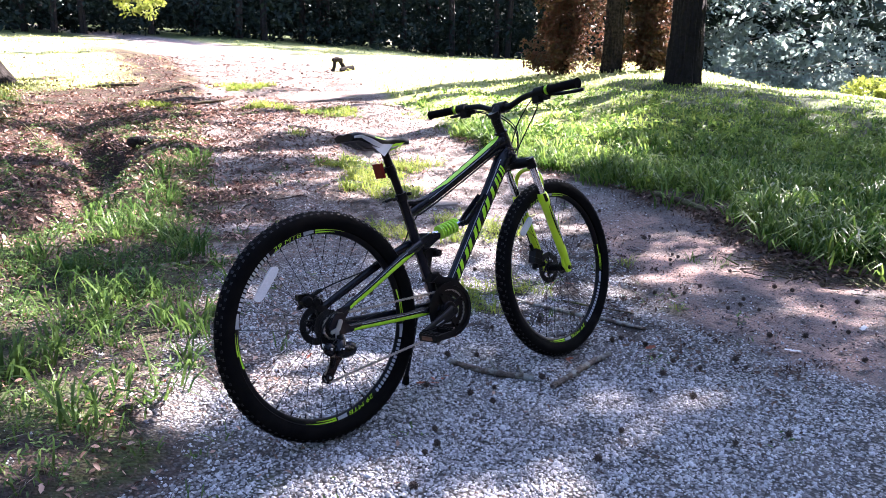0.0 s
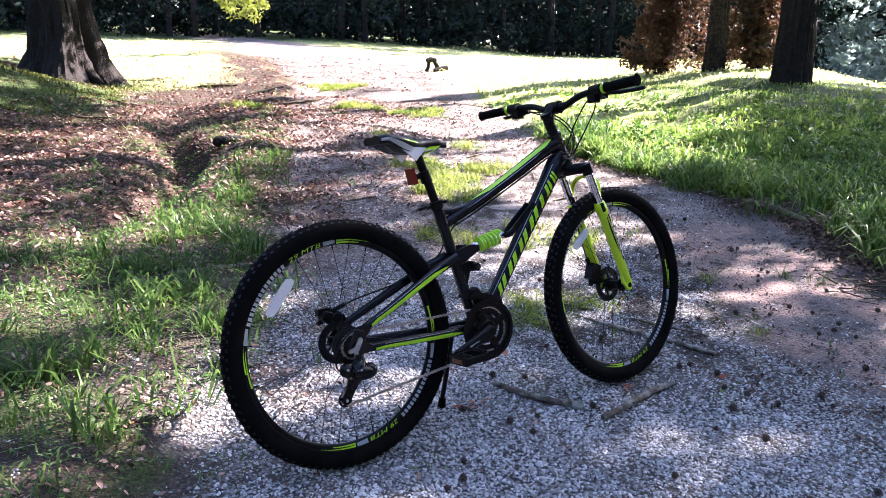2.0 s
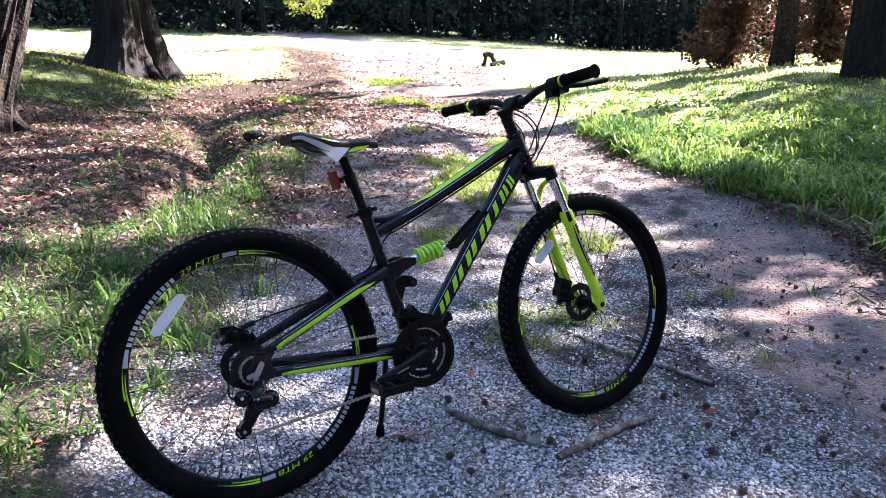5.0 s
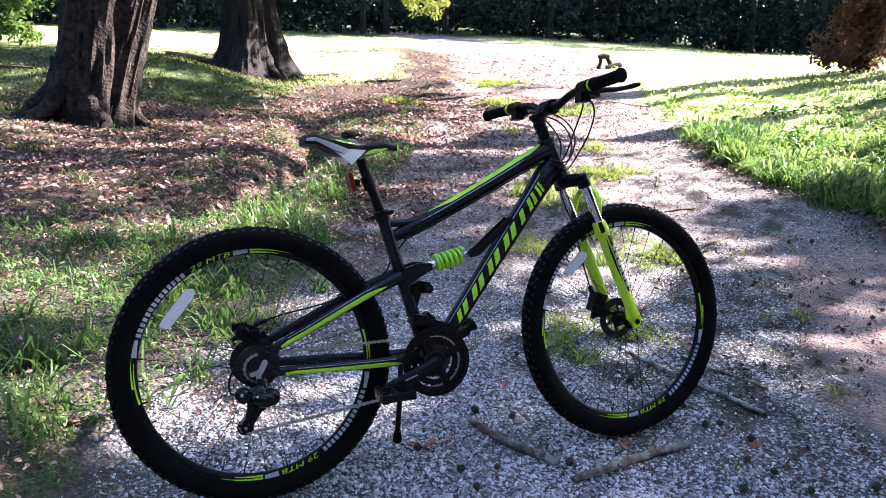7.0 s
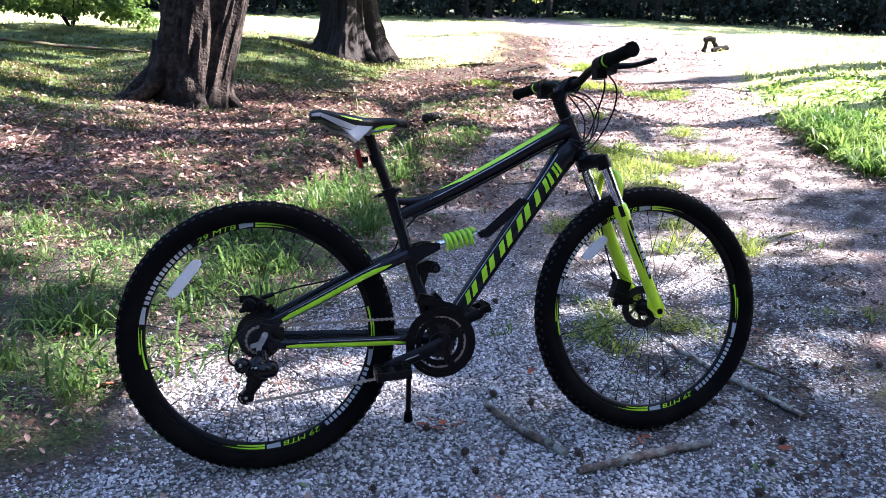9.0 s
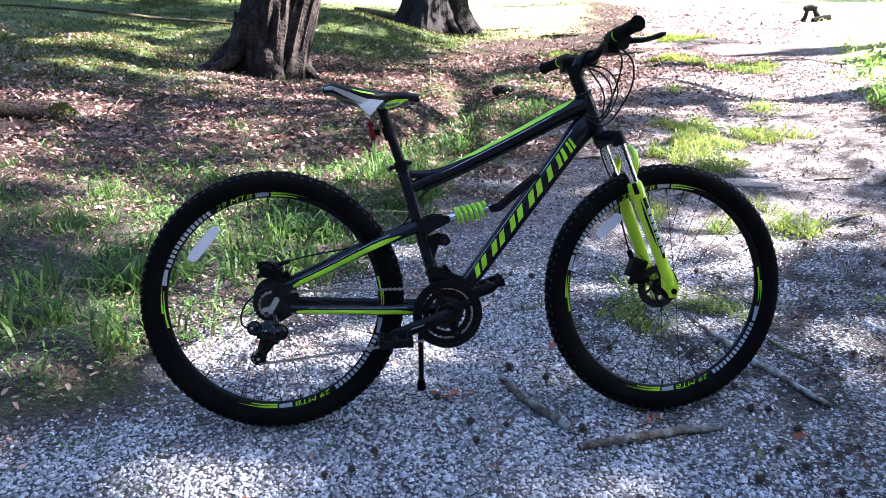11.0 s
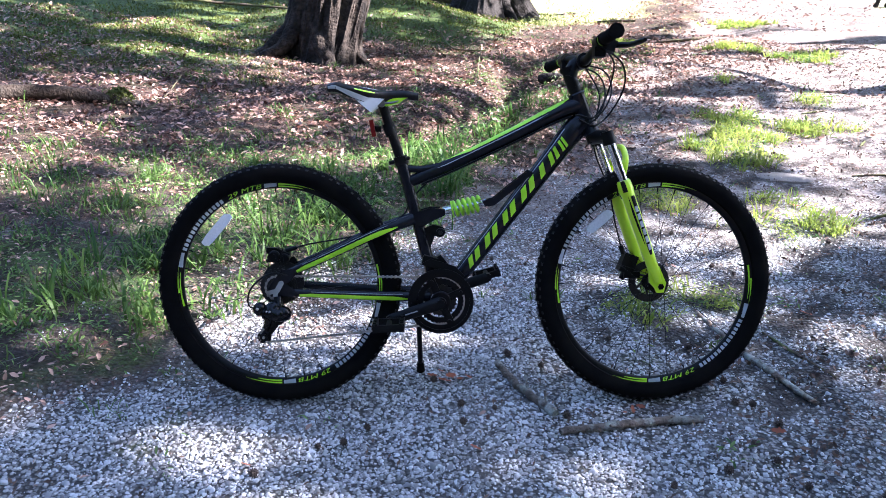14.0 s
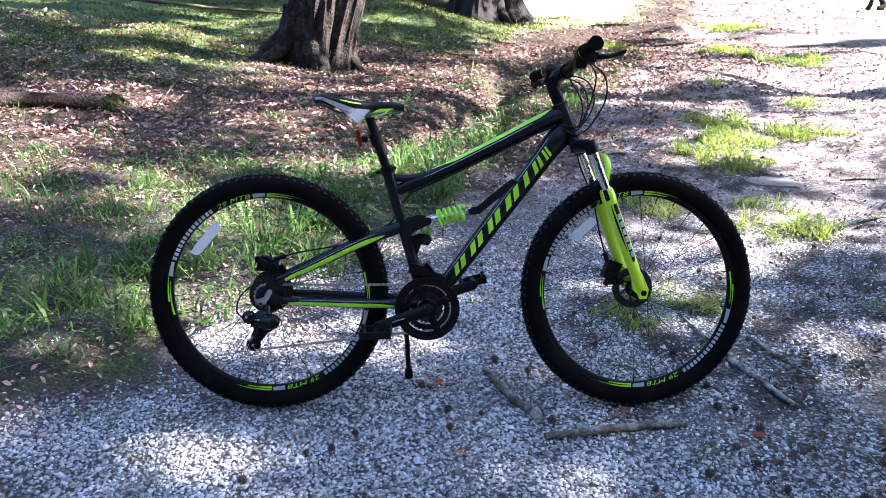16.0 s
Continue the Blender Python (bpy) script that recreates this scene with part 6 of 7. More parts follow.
def crank(name, side, end):
    y0, y1 = side * 0.072, side * 0.092
    s = Shape().tube([(0.502, y0, 0.318), (0.502 + (end[0] - 0.502) * 0.35, (y0 + y1) / 2, 0.318 + (end[1] - 0.318) * 0.35), (end[0], y1, end[1])], [0.021, 0.0185, 0.0165], 16, flat=0.55)
    s.tube([(0.502, y0 - 0.008, 0.318), (0.502, y0 + 0.008, 0.318)], 0.0165, 18, up=(1, 0, 0))
    s.tube([(end[0], y1 - 0.007, end[1]), (end[0], y1 + 0.007, end[1])], 0.0135, 18, up=(1, 0, 0))
    c = part(name, s, BLACK_PART, bike)
    p = Shape().tube([(end[0], y1, end[1]), (end[0], y1 + side * 0.105, end[1])], 0.008, 12, up=(1, 0, 0))
    tilt = Matrix.Rotation(radians(-3 if side < 0 else -17), 3, "Y")
    for dx in (-0.038, 0.038):
        q = tilt @ Vector((dx, 0, 0))
        p.box((end[0] + q.x, y1 + side * 0.062, end[1] + q.z), (0.014, 0.085, 0.024), tilt)
        for j in range(5):
            q2 = tilt @ Vector((dx, 0, 0.0145))
            p.box((end[0] + q2.x, y1 + side * (0.027 + 0.0165 * j), end[1] + q2.z), (0.01, 0.006, 0.006), tilt)
    for yy in (0.022, 0.102):
        p.box((end[0], y1 + side * yy, end[1]), (0.085, 0.010, 0.02), tilt)
    pd = part("pedal", p, BLACK_PLASTIC, c, "black plastic platform pedal")
    q = tilt @ Vector((-0.0465, 0, 0))
    part("pedal_reflector", Shape().box((end[0] + q.x, y1 + side * 0.062, end[1] + q.z), (0.004, 0.05, 0.012), tilt), AMBER, c, "amber pedal reflector")
    return c


right_crank = crank("crank_arm", -1, (0.352, 0.270))
crank("crank_arm", 1, (0.652, 0.366))
part("crank_mark", oblong((0.398, 0.287), (0.432, 0.298), 0.0016, -0.0985, 0.0015), DECAL_GREY, right_crank, "thin grey bar mark")
part("crank_bolt", Shape().disc((0.502, -0.083, 0.318), 0.012, 0.006, 20), BLACK_PLASTIC, right_crank)
kick = Shape().tube(bend([(0.425, 0.035, 0.318), (0.43, 0.055, 0.29), (0.436, 0.10, 0.19), (0.441, 0.166, 0.048)], 10), [0.011] + [0.0085] * 10, 12)
kick.box((0.42, 0.02, 0.325), (0.05, 0.05, 0.02))
kickstand = part("kickstand", kick, BLACK_PART, bike, "black steel kickstand, folded down")
part("rubber_foot", Shape().tube([(0.4405, 0.158, 0.066), (0.442, 0.170, 0.034)], [0.011, 0.0145], 14), RUBBER, kickstand)


def chain():
    """Roller chain: sprocket, upper run, chainring, lower run and the loop through the cage."""
    c0, r0 = Vector((0.502, 0.320)), 0.072
    c1, r1 = Vector((REAR[0], REAR[2])), 0.036
    path = []
    for k in range(11):
        t = radians(95 - 19 * k)
        path.append((c0.x + r0 * math.cos(t), -0.047, c0.y + r0 * math.sin(t)))
    low = path[-1]
    path += between(low, (-0.016, -0.056, 0.190), 16)[1:]
    path += [(-0.034, -0.056, 0.196), (-0.043, -0.056, 0.210), (-0.034, -0.056, 0.224), (0.004, -0.056, 0.262), (0.018, -0.056, 0.285), (0.008, -0.056, 0.300)]
    for k in range(9):
        t = radians(290 - 25 * k)
        path.append((c1.x - 0.0 + r1 * math.cos(t), -0.054, c1.y + r1 * math.sin(t)))
    path += between(path[-1], path[0], 16)[1:]
    pts = [Vector(p) for p in path]
    dist = [0]
    for p, q in zip(pts, pts[1:]):
        dist.append(dist[-1] + (q - p).length)
    s = Shape()
    count = int(dist[-1] / 0.0127)
    for k in range(count):
        at = [Vector([float(np.interp(dd, dist, [p[i] for p in pts])) for i in range(3)]) for dd in (k * 0.0127, (k + 1) * 0.0127)]
        mid, d = (at[0] + at[1]) / 2, (at[1] - at[0]).normalized()
        m = Matrix((d, (0, 1, 0), d.cross(Vector((0, 1, 0))))).transposed()
        wide = 0.0042 if k % 2 else 0.0028
        for y in (-wide, wide):
            s.box(mid + Vector((0, y, 0)), (0.0127, 0.0012, 0.0042), m)
            s.disc(at[0] + Vector((0, y, 0)), 0.0042, 0.0013, 8)
        s.tube([at[0] + Vector((0, -0.004, 0)), at[0] + Vector((0, 0.004, 0))], 0.0032, 6, up=(1, 0, 0))
    return s


part("chain", chain(), CHAIN, bike, "bright steel roller chain")

# gears and brakes
mech = Shape()
mech.tube([(0.02, -0.078, 0.335), (0.022, -0.083, 0.305)], [0.012, 0.016], 14)
mech.tube(bend([(0.02, -0.088, 0.312), (0.0, -0.098, 0.292), (0.025, -0.102, 0.285), (0.04, -0.095, 0.288)], 8), [0.017, 0.022, 0.023, 0.022, 0.022, 0.021, 0.021, 0.02, 0.016], 14)
mech.box((0.006, -0.094, 0.292), (0.06, 0.022, 0.03), Matrix.Rotation(radians(-8), 3, "Y"))
mech.tube([(-0.028, -0.09, 0.300), (-0.018, -0.09, 0.292)], [0.013, 0.02], 12)


def ball(s, c, radius, wide=1.0, n=16):
    """A rounded lump, wide times as thick across the bike."""
    s.tube([(c[0], c[1] + radius * wide * math.cos(math.pi * k / 8), c[2]) for k in range(9)], [max(0.0006, radius * math.sin(math.pi * k / 8)) for k in range(9)], n, up=(1, 0, 0))


ball(mech, (-0.030, -0.092, 0.300), 0.021, 0.9)
ball(mech, (0.040, -0.098, 0.288), 0.023, 0.8)
ball(mech, (0.012, -0.104, 0.290), 0.024, 0.5)
mech.tube([(-0.006, -0.075, 0.276), (-0.018, -0.072, 0.236)], [0.011, 0.009], 10)
derailleur = part("rear_derailleur", mech, GLOSS_BLACK, bike, "black plastic rear derailleur")
cage = Shape()
for y in (-0.051, -0.063):
    cage.add(*(lambda s: (s.v, s.f))(oblong((0.02, 0.268), (-0.026, 0.207), 0.013, y, 0.002)))
for c in ((0.016, 0.265), (-0.026, 0.207)):
    cage.disc((c[0], -0.057, c[1]), 0.021, 0.007, 22)
cage.disc((-0.026, -0.066, 0.207), 0.013, 0.005, 16)
part("cage", cage, GLOSS_BLACK, derailleur)
for c in ((-0.026, -0.070, 0.207), (0.004, -0.118, 0.296), (-0.034, -0.111, 0.304)):
    part("pivot_bolt", Shape().disc(c, 0.0042, 0.004, 12), SATIN, derailleur, "bright steel bolt")
part("name_bar", oblong((-0.004, 0.297), (0.022, 0.293), 0.0035, -0.1175, 0.0015), DECAL_GREY, derailleur, "pale bar mark")
part("axle_guard", oblong((0.030, 0.374), (0.018, 0.352), 0.0075, -0.0765, 0.004).add(*(lambda q: (q.v, q.f))(oblong((0.018, 0.352), (-0.004, 0.346), 0.006, -0.0762, 0.004))).add(*(lambda q: (q.v, q.f))(oblong((0.014, 0.35), (0.012, 0.33), 0.0065, -0.0768, 0.004))), SATIN, bike, "bare satin metal axle plate")
loop = bend([(0.052, -0.066, 0.395), (0.0, -0.085, 0.405), (-0.052, -0.098, 0.365), (-0.062, -0.1, 0.315), (-0.034, -0.095, 0.297)], 18)
part("shift_cable", Shape().tube(loop, 0.0026, 8), BLACK_PLASTIC, bike)
part("brake_caliper", Shape().box((0.006, 0.058, 0.434), (0.046, 0.034, 0.042), Matrix.Rotation(radians(24), 3, "Y")).disc((-0.012, 0.05, 0.436), 0.019, 0.04, 18).disc((0.02, 0.05, 0.43), 0.015, 0.036, 18).box((0.03, 0.058, 0.415), (0.05, 0.012, 0.02), Matrix.Rotation(radians(-30), 3, "Y")).box((-0.018, 0.058, 0.452), (0.04, 0.02, 0.02)).tube([(0.02, 0.058, 0.452), (0.055, 0.06, 0.462)], 0.007, 8).tube([(-0.01, 0.058, 0.43), (-0.04, 0.055, 0.418)], [0.012, 0.006], 8), BLACK_PLASTIC, bike)
part("brake_cable", Shape().tube(bend([(0.03, 0.058, 0.455), (0.10, 0.055, 0.475), (0.25, 0.05, 0.505), (0.38, 0.03, 0.565), (0.41, 0.012, 0.62), (0.47, 0.014, 0.682)], 20), 0.0026, 8), BLACK_PLASTIC, bike)
fd = Shape().plate([(0.44, 0.43), (0.47, 0.447), (0.545, 0.425), (0.575, 0.395), (0.565, 0.39), (0.52, 0.415), (0.465, 0.425)], -0.049, 0.004)
fd.box((0.468, -0.012, 0.436), (0.045, 0.05, 0.03), Matrix.Rotation(radians(15), 3, "Y"))
part("front_derailleur", fd, BLACK_PLASTIC, bike)
for y, off in ((-0.016, 0.0), (0.016, -0.004), (-0.006, -0.008)):
    part("frame_cable", Shape().tube([(p[0], p[1] + y, p[2] - rr - 0.003 + off * 0.3) for p, rr in zip(TOP[2:19], TOP_R[2:19])], 0.0026, 8), BLACK_PLASTIC, bike)

# fork and steering, all turned with the front wheel
def steered(name, shape, mat, label="", parent=None):
    shape.turned(TURNED)
    return part(name, shape, mat, parent or bike, label)


crown = Shape().tube([head(-0.005), head(-0.024)], [0.022, 0.024], 20)
for y in (-1, 1):
    crown.tube([head(-0.012), (0.962, y * 0.035, 0.812), (0.979, y * 0.064, 0.812)], [0.022, 0.02, 0.019], 14)
    crown.tube([(0.973, y * 0.064, 0.827), (0.986, y * 0.064, 0.790)], [0.0185, 0.0205], 20)
fork = steered("fork", crown, BLACK_PART, "suspension fork with black crown, chrome stanchions and neon legs")
for y in (-1, 1):
    top, low = Vector((0.981, y * 0.064, 0.805)), Vector((1.150, y * 0.064, 0.375))
    axis = (low - top).normalized()
    steered("stanchion", Shape().tube([top, top + axis * 0.155], 0.0145, 20), CHROME, "chrome stanchion tube", fork)
    q = top + axis * 0.128
    leg = Shape().tube([q, q + axis * 0.006, q + axis * 0.03, q + axis * 0.05, q + axis * 0.19, q + axis * 0.285, q + axis * 0.325], [0.017, 0.0205, 0.0225, 0.0195, 0.0185, 0.0165, 0.012], 20)
    leg.plate([(1.118, 0.430), (1.148, 0.432), (1.172, 0.380), (1.166, 0.352), (1.146, 0.350), (1.138, 0.366), (1.122, 0.38)], y * 0.060, 0.011)
    lg = steered("fork_leg", leg, NEON_FORK, "neon yellow-green fork lower leg", fork)
    if y < 0:
        steered("dark_panel", stripe([tuple(q + axis * t) for t in (0.05, 0.10, 0.16, 0.22, 0.235)], [0.0195, 0.0192, 0.0188, 0.0182, 0.018], [142, 142, 142, 144, 160], [180, 181, 182, 184, 182]), BLACK_PART, "black panel behind the block marks", lg)
        for k in range(7):
            c = q + axis * (0.058 + 0.024 * k)
            pts = [tuple(c), tuple(c + axis * 0.009), tuple(c + axis * 0.018)]
            steered("block_mark", stripe(pts, 0.0188, [146, 148, 150], [176, 178, 180], lift=0.0014), DECAL_WHITE, "pale block mark", lg)
        steered("dark_flash", stripe([tuple(q + axis * t) for t in (0.05, 0.10, 0.15, 0.20)], 0.0192, [196, 192, 190, 194], [200, 210, 207, 197]), BLACK_PART, "black pointed flash", lg)
        steered("dark_flash", stripe([tuple(q + axis * t) for t in (0.0, 0.012, 0.024, 0.034)], [0.0205, 0.0215, 0.0226, 0.0218], [188, 188, 188, 188], [222, 222, 222, 222]), BLACK_PART, "black pointed flash", lg)
arch = bend([(1.026, -0.066, 0.695), (1.034, -0.063, 0.745), (1.034, -0.04, 0.775), (1.034, 0, 0.785), (1.034, 0.04, 0.775), (1.034, 0.063, 0.745), (1.026, 0.066, 0.695)], 24)
steered("fork_arch", Shape().tube(arch, [0.0075] * 25, 12, flat=1.3, up=(1, 0, 0)), NEON_FORK, "neon fork brace", fork)
cal = Shape().box((1.088, 0.048, 0.425), (0.045, 0.035, 0.06), Matrix.Rotation(radians(20), 3, "Y"))
cal.tube([(1.075, 0.05, 0.455), (1.066, 0.052, 0.48)], 0.008, 10).tube([(1.085, 0.05, 0.40), (1.07, 0.05, 0.375)], [0.014, 0.008], 10).box((1.10, 0.048, 0.39), (0.05, 0.03, 0.02))
steered("front_caliper", cal, BLACK_PLASTIC, "black disc brake caliper", fork)
steered("front_brake_cable", Shape().tube(bend([(1.066, 0.052, 0.48), (1.045, 0.056, 0.56), (1.02, 0.05, 0.66), (0.975, 0.045, 0.76), (0.968, 0.05, 0.84), (0.985, 0.06, 0.94), (0.955, 0.12, 1.03)], 28), 0.0026, 8), BLACK_PLASTIC)

stem = Shape().tube([head(0.128), head(0.205)], 0.0178, 20)
for k in range(3):
    stem.tube([head(0.134 + 0.017 * k), head(0.148 + 0.017 * k)], 0.0192, 20)
bar_c = Vector((0.912, 0, 1.032))
stem.tube([head(0.180), head(0.195, 0.012), (0.887, 0, 1.022), tuple(bar_c)], [0.021, 0.0205, 0.018, 0.0195], 18, flat=0.95)
stem.tube([(bar_c.x, -0.027, bar_c.z), (bar_c.x, 0.027, bar_c.z)], 0.0225, 20, up=(1, 0, 0))
stem.tube([head(0.196), head(0.21)], 0.0215, 20)
stem_ob = steered("stem", stem, BLACK_PART)
bar = bend([(0.899, -0.372, 1.060), (0.908, -0.23, 1.060), (0.918, -0.12, 1.055), (0.914, -0.05, 1.033), (0.912, 0, 1.032), (0.914, 0.05, 1.033), (0.918, 0.12, 1.055), (0.908, 0.23, 1.060), (0.899, 0.372, 1.060)], 48)
handlebar = steered("handlebar", Shape().tube(bar, list(np.interp(np.abs(np.linspace(-1, 1, 49)), (0, 0.15, 0.3, 1), (0.0155, 0.0152, 0.0115, 0.0112))), 16, up=(1, 0, 0)), BLACK_PART)
for y in (-1, 1):
    grip = Shape()
    pts, rad = [], []
    for k in range(27):
        u = k / 26
        pts.append((0.9065 - 0.009 * u, y * (0.245 + 0.130 * u), 1.060))
        rad.append((0.0165 if k % 2 else 0.0153) + (0.004 if k in (0, 26) else 0))
    grip.tube(pts, rad, 18, up=(1, 0, 0))
    steered("grip", grip, RUBBER, "black ribbed rubber grip", handlebar)
    steered("clamp_ring", Shape().tube([(0.9072, y * 0.229, 1.060), (0.9068, y * 0.238, 1.060)], 0.0165, 18, up=(1, 0, 0)), PAINT_NEON, "thin neon green ring", handlebar)
    pod = Shape().tube([(0.909, y * 0.178, 1.060), (0.907, y * 0.222, 1.060)], 0.0185, 16, up=(1, 0, 0))
    pod.box((0.922, y * 0.198, 1.052), (0.05, 0.04, 0.03), Matrix.Rotation(radians(18), 3, "Y"))
    pod.tube([(0.925, y * 0.175, 1.048), (0.935, y * 0.150, 1.046)], [0.017, 0.013], 12)
    pod.box((0.908, y * 0.185, 1.034), (0.03, 0.03, 0.028))
    pod_ob = steered("shifter", pod, BLACK_PLASTIC, "black shifter and brake perch", handlebar)
    lever = bend([(0.932, y * 0.195, 1.050), (0.958, y * 0.215, 1.050), (0.972, y * 0.25, 1.046), (0.975, y * 0.30, 1.044), (0.982, y * 0.34, 1.045)], 14)
    steered("brake_lever", Shape().tube(lever, list(np.interp(np.linspace(0, 1, 15), (0, 0.2, 0.7, 0.9, 1), (0.009, 0.008, 0.0065, 0.0075, 0.005))), 10), BLACK_PART, "", handlebar)
for k, pts in enumerate((
        [(0.938, -0.165, 1.045), (1.005, -0.10, 1.01), (1.03, -0.03, 0.95), (0.995, 0.0, 0.875), (0.945, -0.028, 0.845), (0.90, -0.03, 0.862)],
        [(0.935, -0.15, 1.05), (0.99, -0.06, 1.02), (0.998, 0.0, 0.96), (0.975, 0.02, 0.89), (0.94, 0.03, 0.86), (0.90, 0.03, 0.868)],
        [(0.938, 0.165, 1.045), (1.0, 0.09, 1.02), (1.01, 0.02, 0.96), (0.985, -0.01, 0.90), (0.945, -0.026, 0.868), (0.89, -0.028, 0.875)],
        [(0.935, 0.15, 1.04), (0.98, 0.06, 1.0), (0.985, 0.0, 0.94), (0.965, -0.02, 0.88), (0.935, -0.024, 0.85)])):
    steered("control_cable", Shape().tube(bend(pts, 30), 0.0026, 8), BLACK_PLASTIC)


# ---- trees round the place ----
broad_tree("oak", "old oak with a wide, fluted, dark trunk on the litter slope", -1.03, 8.35, 0.41, 16, (0.16, 0.0), 101, BARK, LEAF_GREEN, 4.2, 7.0, 120, 110, 0.13, 0.36, 0.6, vase=0.05, second=(0.17, -0.13, 0.27, (0.295, 0.0)), roots=((-95, 0.75), (-130, 0.6), (-60, 0.7), (165, 0.45), (110, 0.4)))
broad_tree("oak", "old oak with flared roots at the meadow's edge", 1.9, 17.4, 0.62, 18, (-0.02, 0.0), 102, BARK_DARK, LEAF_GREEN, 4.4, 7.2, 230, 90, 0.14, 1.0, 0.55, (1.0, -1.5), ((92, 8, 6.0, 0.05, 22), (128, 9, 6.5, 0.15, 22), (88, 6, 4.7, 0.1, 30), (95, 7, 5.2, 0.12, 30)), inner=34, roots=((100, 0.7), (150, 0.6), (-110, 0.8), (-160, 0.6)))
broad_tree("lawn_tree", "large dark-barked tree standing on the lawn", 11.05, 5.5, 0.275, 16, (-0.01, 0.0), 990, BARK_DARK, LEAF_GREEN, 4.8, 6.0, 60, 66, 0.13, 0.28, 0.12, (0.5, 0.3), ((-35, 7, 6.5, 0.2, 10), (160, 6, 6.5, 0.2, 16)), inner=9)
broad_tree("lawn_tree", "slimmer tree standing on the lawn", 12.75, 8.3, 0.195, 15, (0.0, 0.0), 1009, BARK, LEAF_GREEN, 6.4, 5.5, 42, 66, 0.13, 0.25, 0.1, (-2.5, -1.5), ((-60, 7, 8, 0.2, 6), (-35, 8, 8, 0.15, 12), (70, 7, 7, 0.15, 10), (-20, 5, 7.5, 0.15, 18), (-30, 6.5, 6.5, 0.1, 14)))
# the next two trees stand out of view, added to shade gravel and lawn
broad_tree("lawn_tree", "broad unseen tree beside the track, added to shade the gravel", 12.6, -2.2, 0.3, 15, (0.0, 0.0), 1013, BARK, LEAF_GREEN, 5.0, 6.2, 130, 66, 0.13, 0.3, 0.12, (0, 0), ((-100, 5, 6.5, 0.2, 20), (10, 6, 6, 0.2, 20), (0, 5.5, 9.0, 0.1, 22), (-12, 6, 9.2, 0.25, 16)), inner=20, clusters=((1.4, 2.6, 6.8, 0.9), (2.2, 3.0, 7.2, 0.8), (0.8, 2.2, 6.5, 0.8), (1.2, 2.9, 6.2, 0.7)))
broad_tree("lawn_tree", "tall unseen tree beyond the lawn, added to shade it", 20.5, 0.8, 0.3, 18, (0.0, 0.0), 1021, BARK, LEAF_GREEN, 8.0, 6.2, 120, 66, 0.14, 0.3, 0.12, (0, 2.0), ((20, 6, 8.5, 0.15, 24),), inner=10)

# two trees out of view, added to block sky and shade the near ground
broad_tree("unseen_tree", "tall unseen tree behind the viewpoint, added to shade the ground there", 8.5, -9.0, 0.34, 17, (0.0, 0.0), 1031, BARK, LEAF_GREEN, 4.6, 6.8, 190, 60, 0.16, 0.3, 0.12, (0, 0), ((-70, 6, 6.5, 0.2, 20),), inner=20)
broad_tree("unseen_tree", "broad unseen tree behind the viewpoint, added to block sky light", -3.5, -10.5, 0.36, 16, (0.0, 0.0), 1033, BARK, LEAF_GREEN, 3.8, 6.8, 190, 60, 0.16, 0.3, 0.12, (0, 0), (), inner=20)


def cedar(x, y, tall, wide, seed, label):
    """A browned cedar: many drooping sprays down to the ground."""
    r = np.random.default_rng(seed)
    tree = tagged(new("cedar"), label, "tree")
    tree.location = (x, y, ground_z(x, y))
    part("trunk", Shape().tube([(0, 0, -0.2), (0.05, 0, tall * 0.5), (0, 0, tall)], [0.09, 0.06, 0.015], 10), BARK, tree)
    n = 260
    h = r.random(n) ** 1.1 * tall
    a = r.uniform(0, math.tau, n)
    d = wide * (1 - 0.75 * h / tall) * r.random(n) ** 0.5 * (0.6 + 0.4 * np.sin(3 * a + seed))
    c = np.stack([d * np.cos(a), d * np.sin(a), 0.15 + h], 1)
    v, f = leaf_cloud(c, r.uniform(0.12, 0.34, n), 70, 0.055, r, 1.2)
    crown = new("crown", bulk("crown", v, f, LEAF_CEDAR))
    crown.parent = tree


cedar(12.95, 9.75, 4.0, 1.25, 5, "rust-brown cedar with dead foliage on the lawn")
cedar(13.8, 8.0, 3.4, 0.8, 8, "thin brownish cedar between two lawn trees")


def bush(x, y, wide, tall, seed, leaf, label, size=0.09, n=120):
    r = np.random.default_rng(seed)
    ob = tagged(new("bush"), label, "bush")
    ob.location = (x, y, ground_z(x, y))
    stems = Shape()
    for k in range(9):
        a = r.uniform(0, math.tau)
        e = Vector((math.cos(a) * wide * 0.6, math.sin(a) * wide * 0.6, tall * r.uniform(0.5, 0.9)))
        stems.tube([(0, 0, -0.1), tuple(e * 0.5 + Vector((0, 0, 0.2))), tuple(e)], [0.03, 0.02, 0.008], 6)
    part("stems", stems, BARK, ob)
    a, d, h = r.uniform(0, math.tau, n), r.random(n) ** 0.5, r.random(n)
    c = np.stack([wide * d * np.cos(a), wide * d * np.sin(a), 0.2 + h * tall * (1 - 0.5 * d)], 1)
    v, f = leaf_cloud(c, r.uniform(0.2, 0.5, n) * min(1, wide / 2), 70, size, r)
    crown = new("crown", bulk("crown", v, f, leaf))
    crown.parent = ob


bush(-5.6, 22.5, 2.6, 2.6, 61, LEAF_GREEN, "sunlit pale green bush at the meadow's edge")
bush(-9.5, 21.0, 2.4, 3.0, 62, LEAF_GREEN, "green bush beside the meadow")
bush(-13.5, 19.5, 2.6, 3.2, 63, LEAF_GREEN, "green bush beside the meadow")
bush(33, 9.0, 2.2, 1.7, 64, LEAF_BRIGHT, "pale green bush below the lawn's crest")


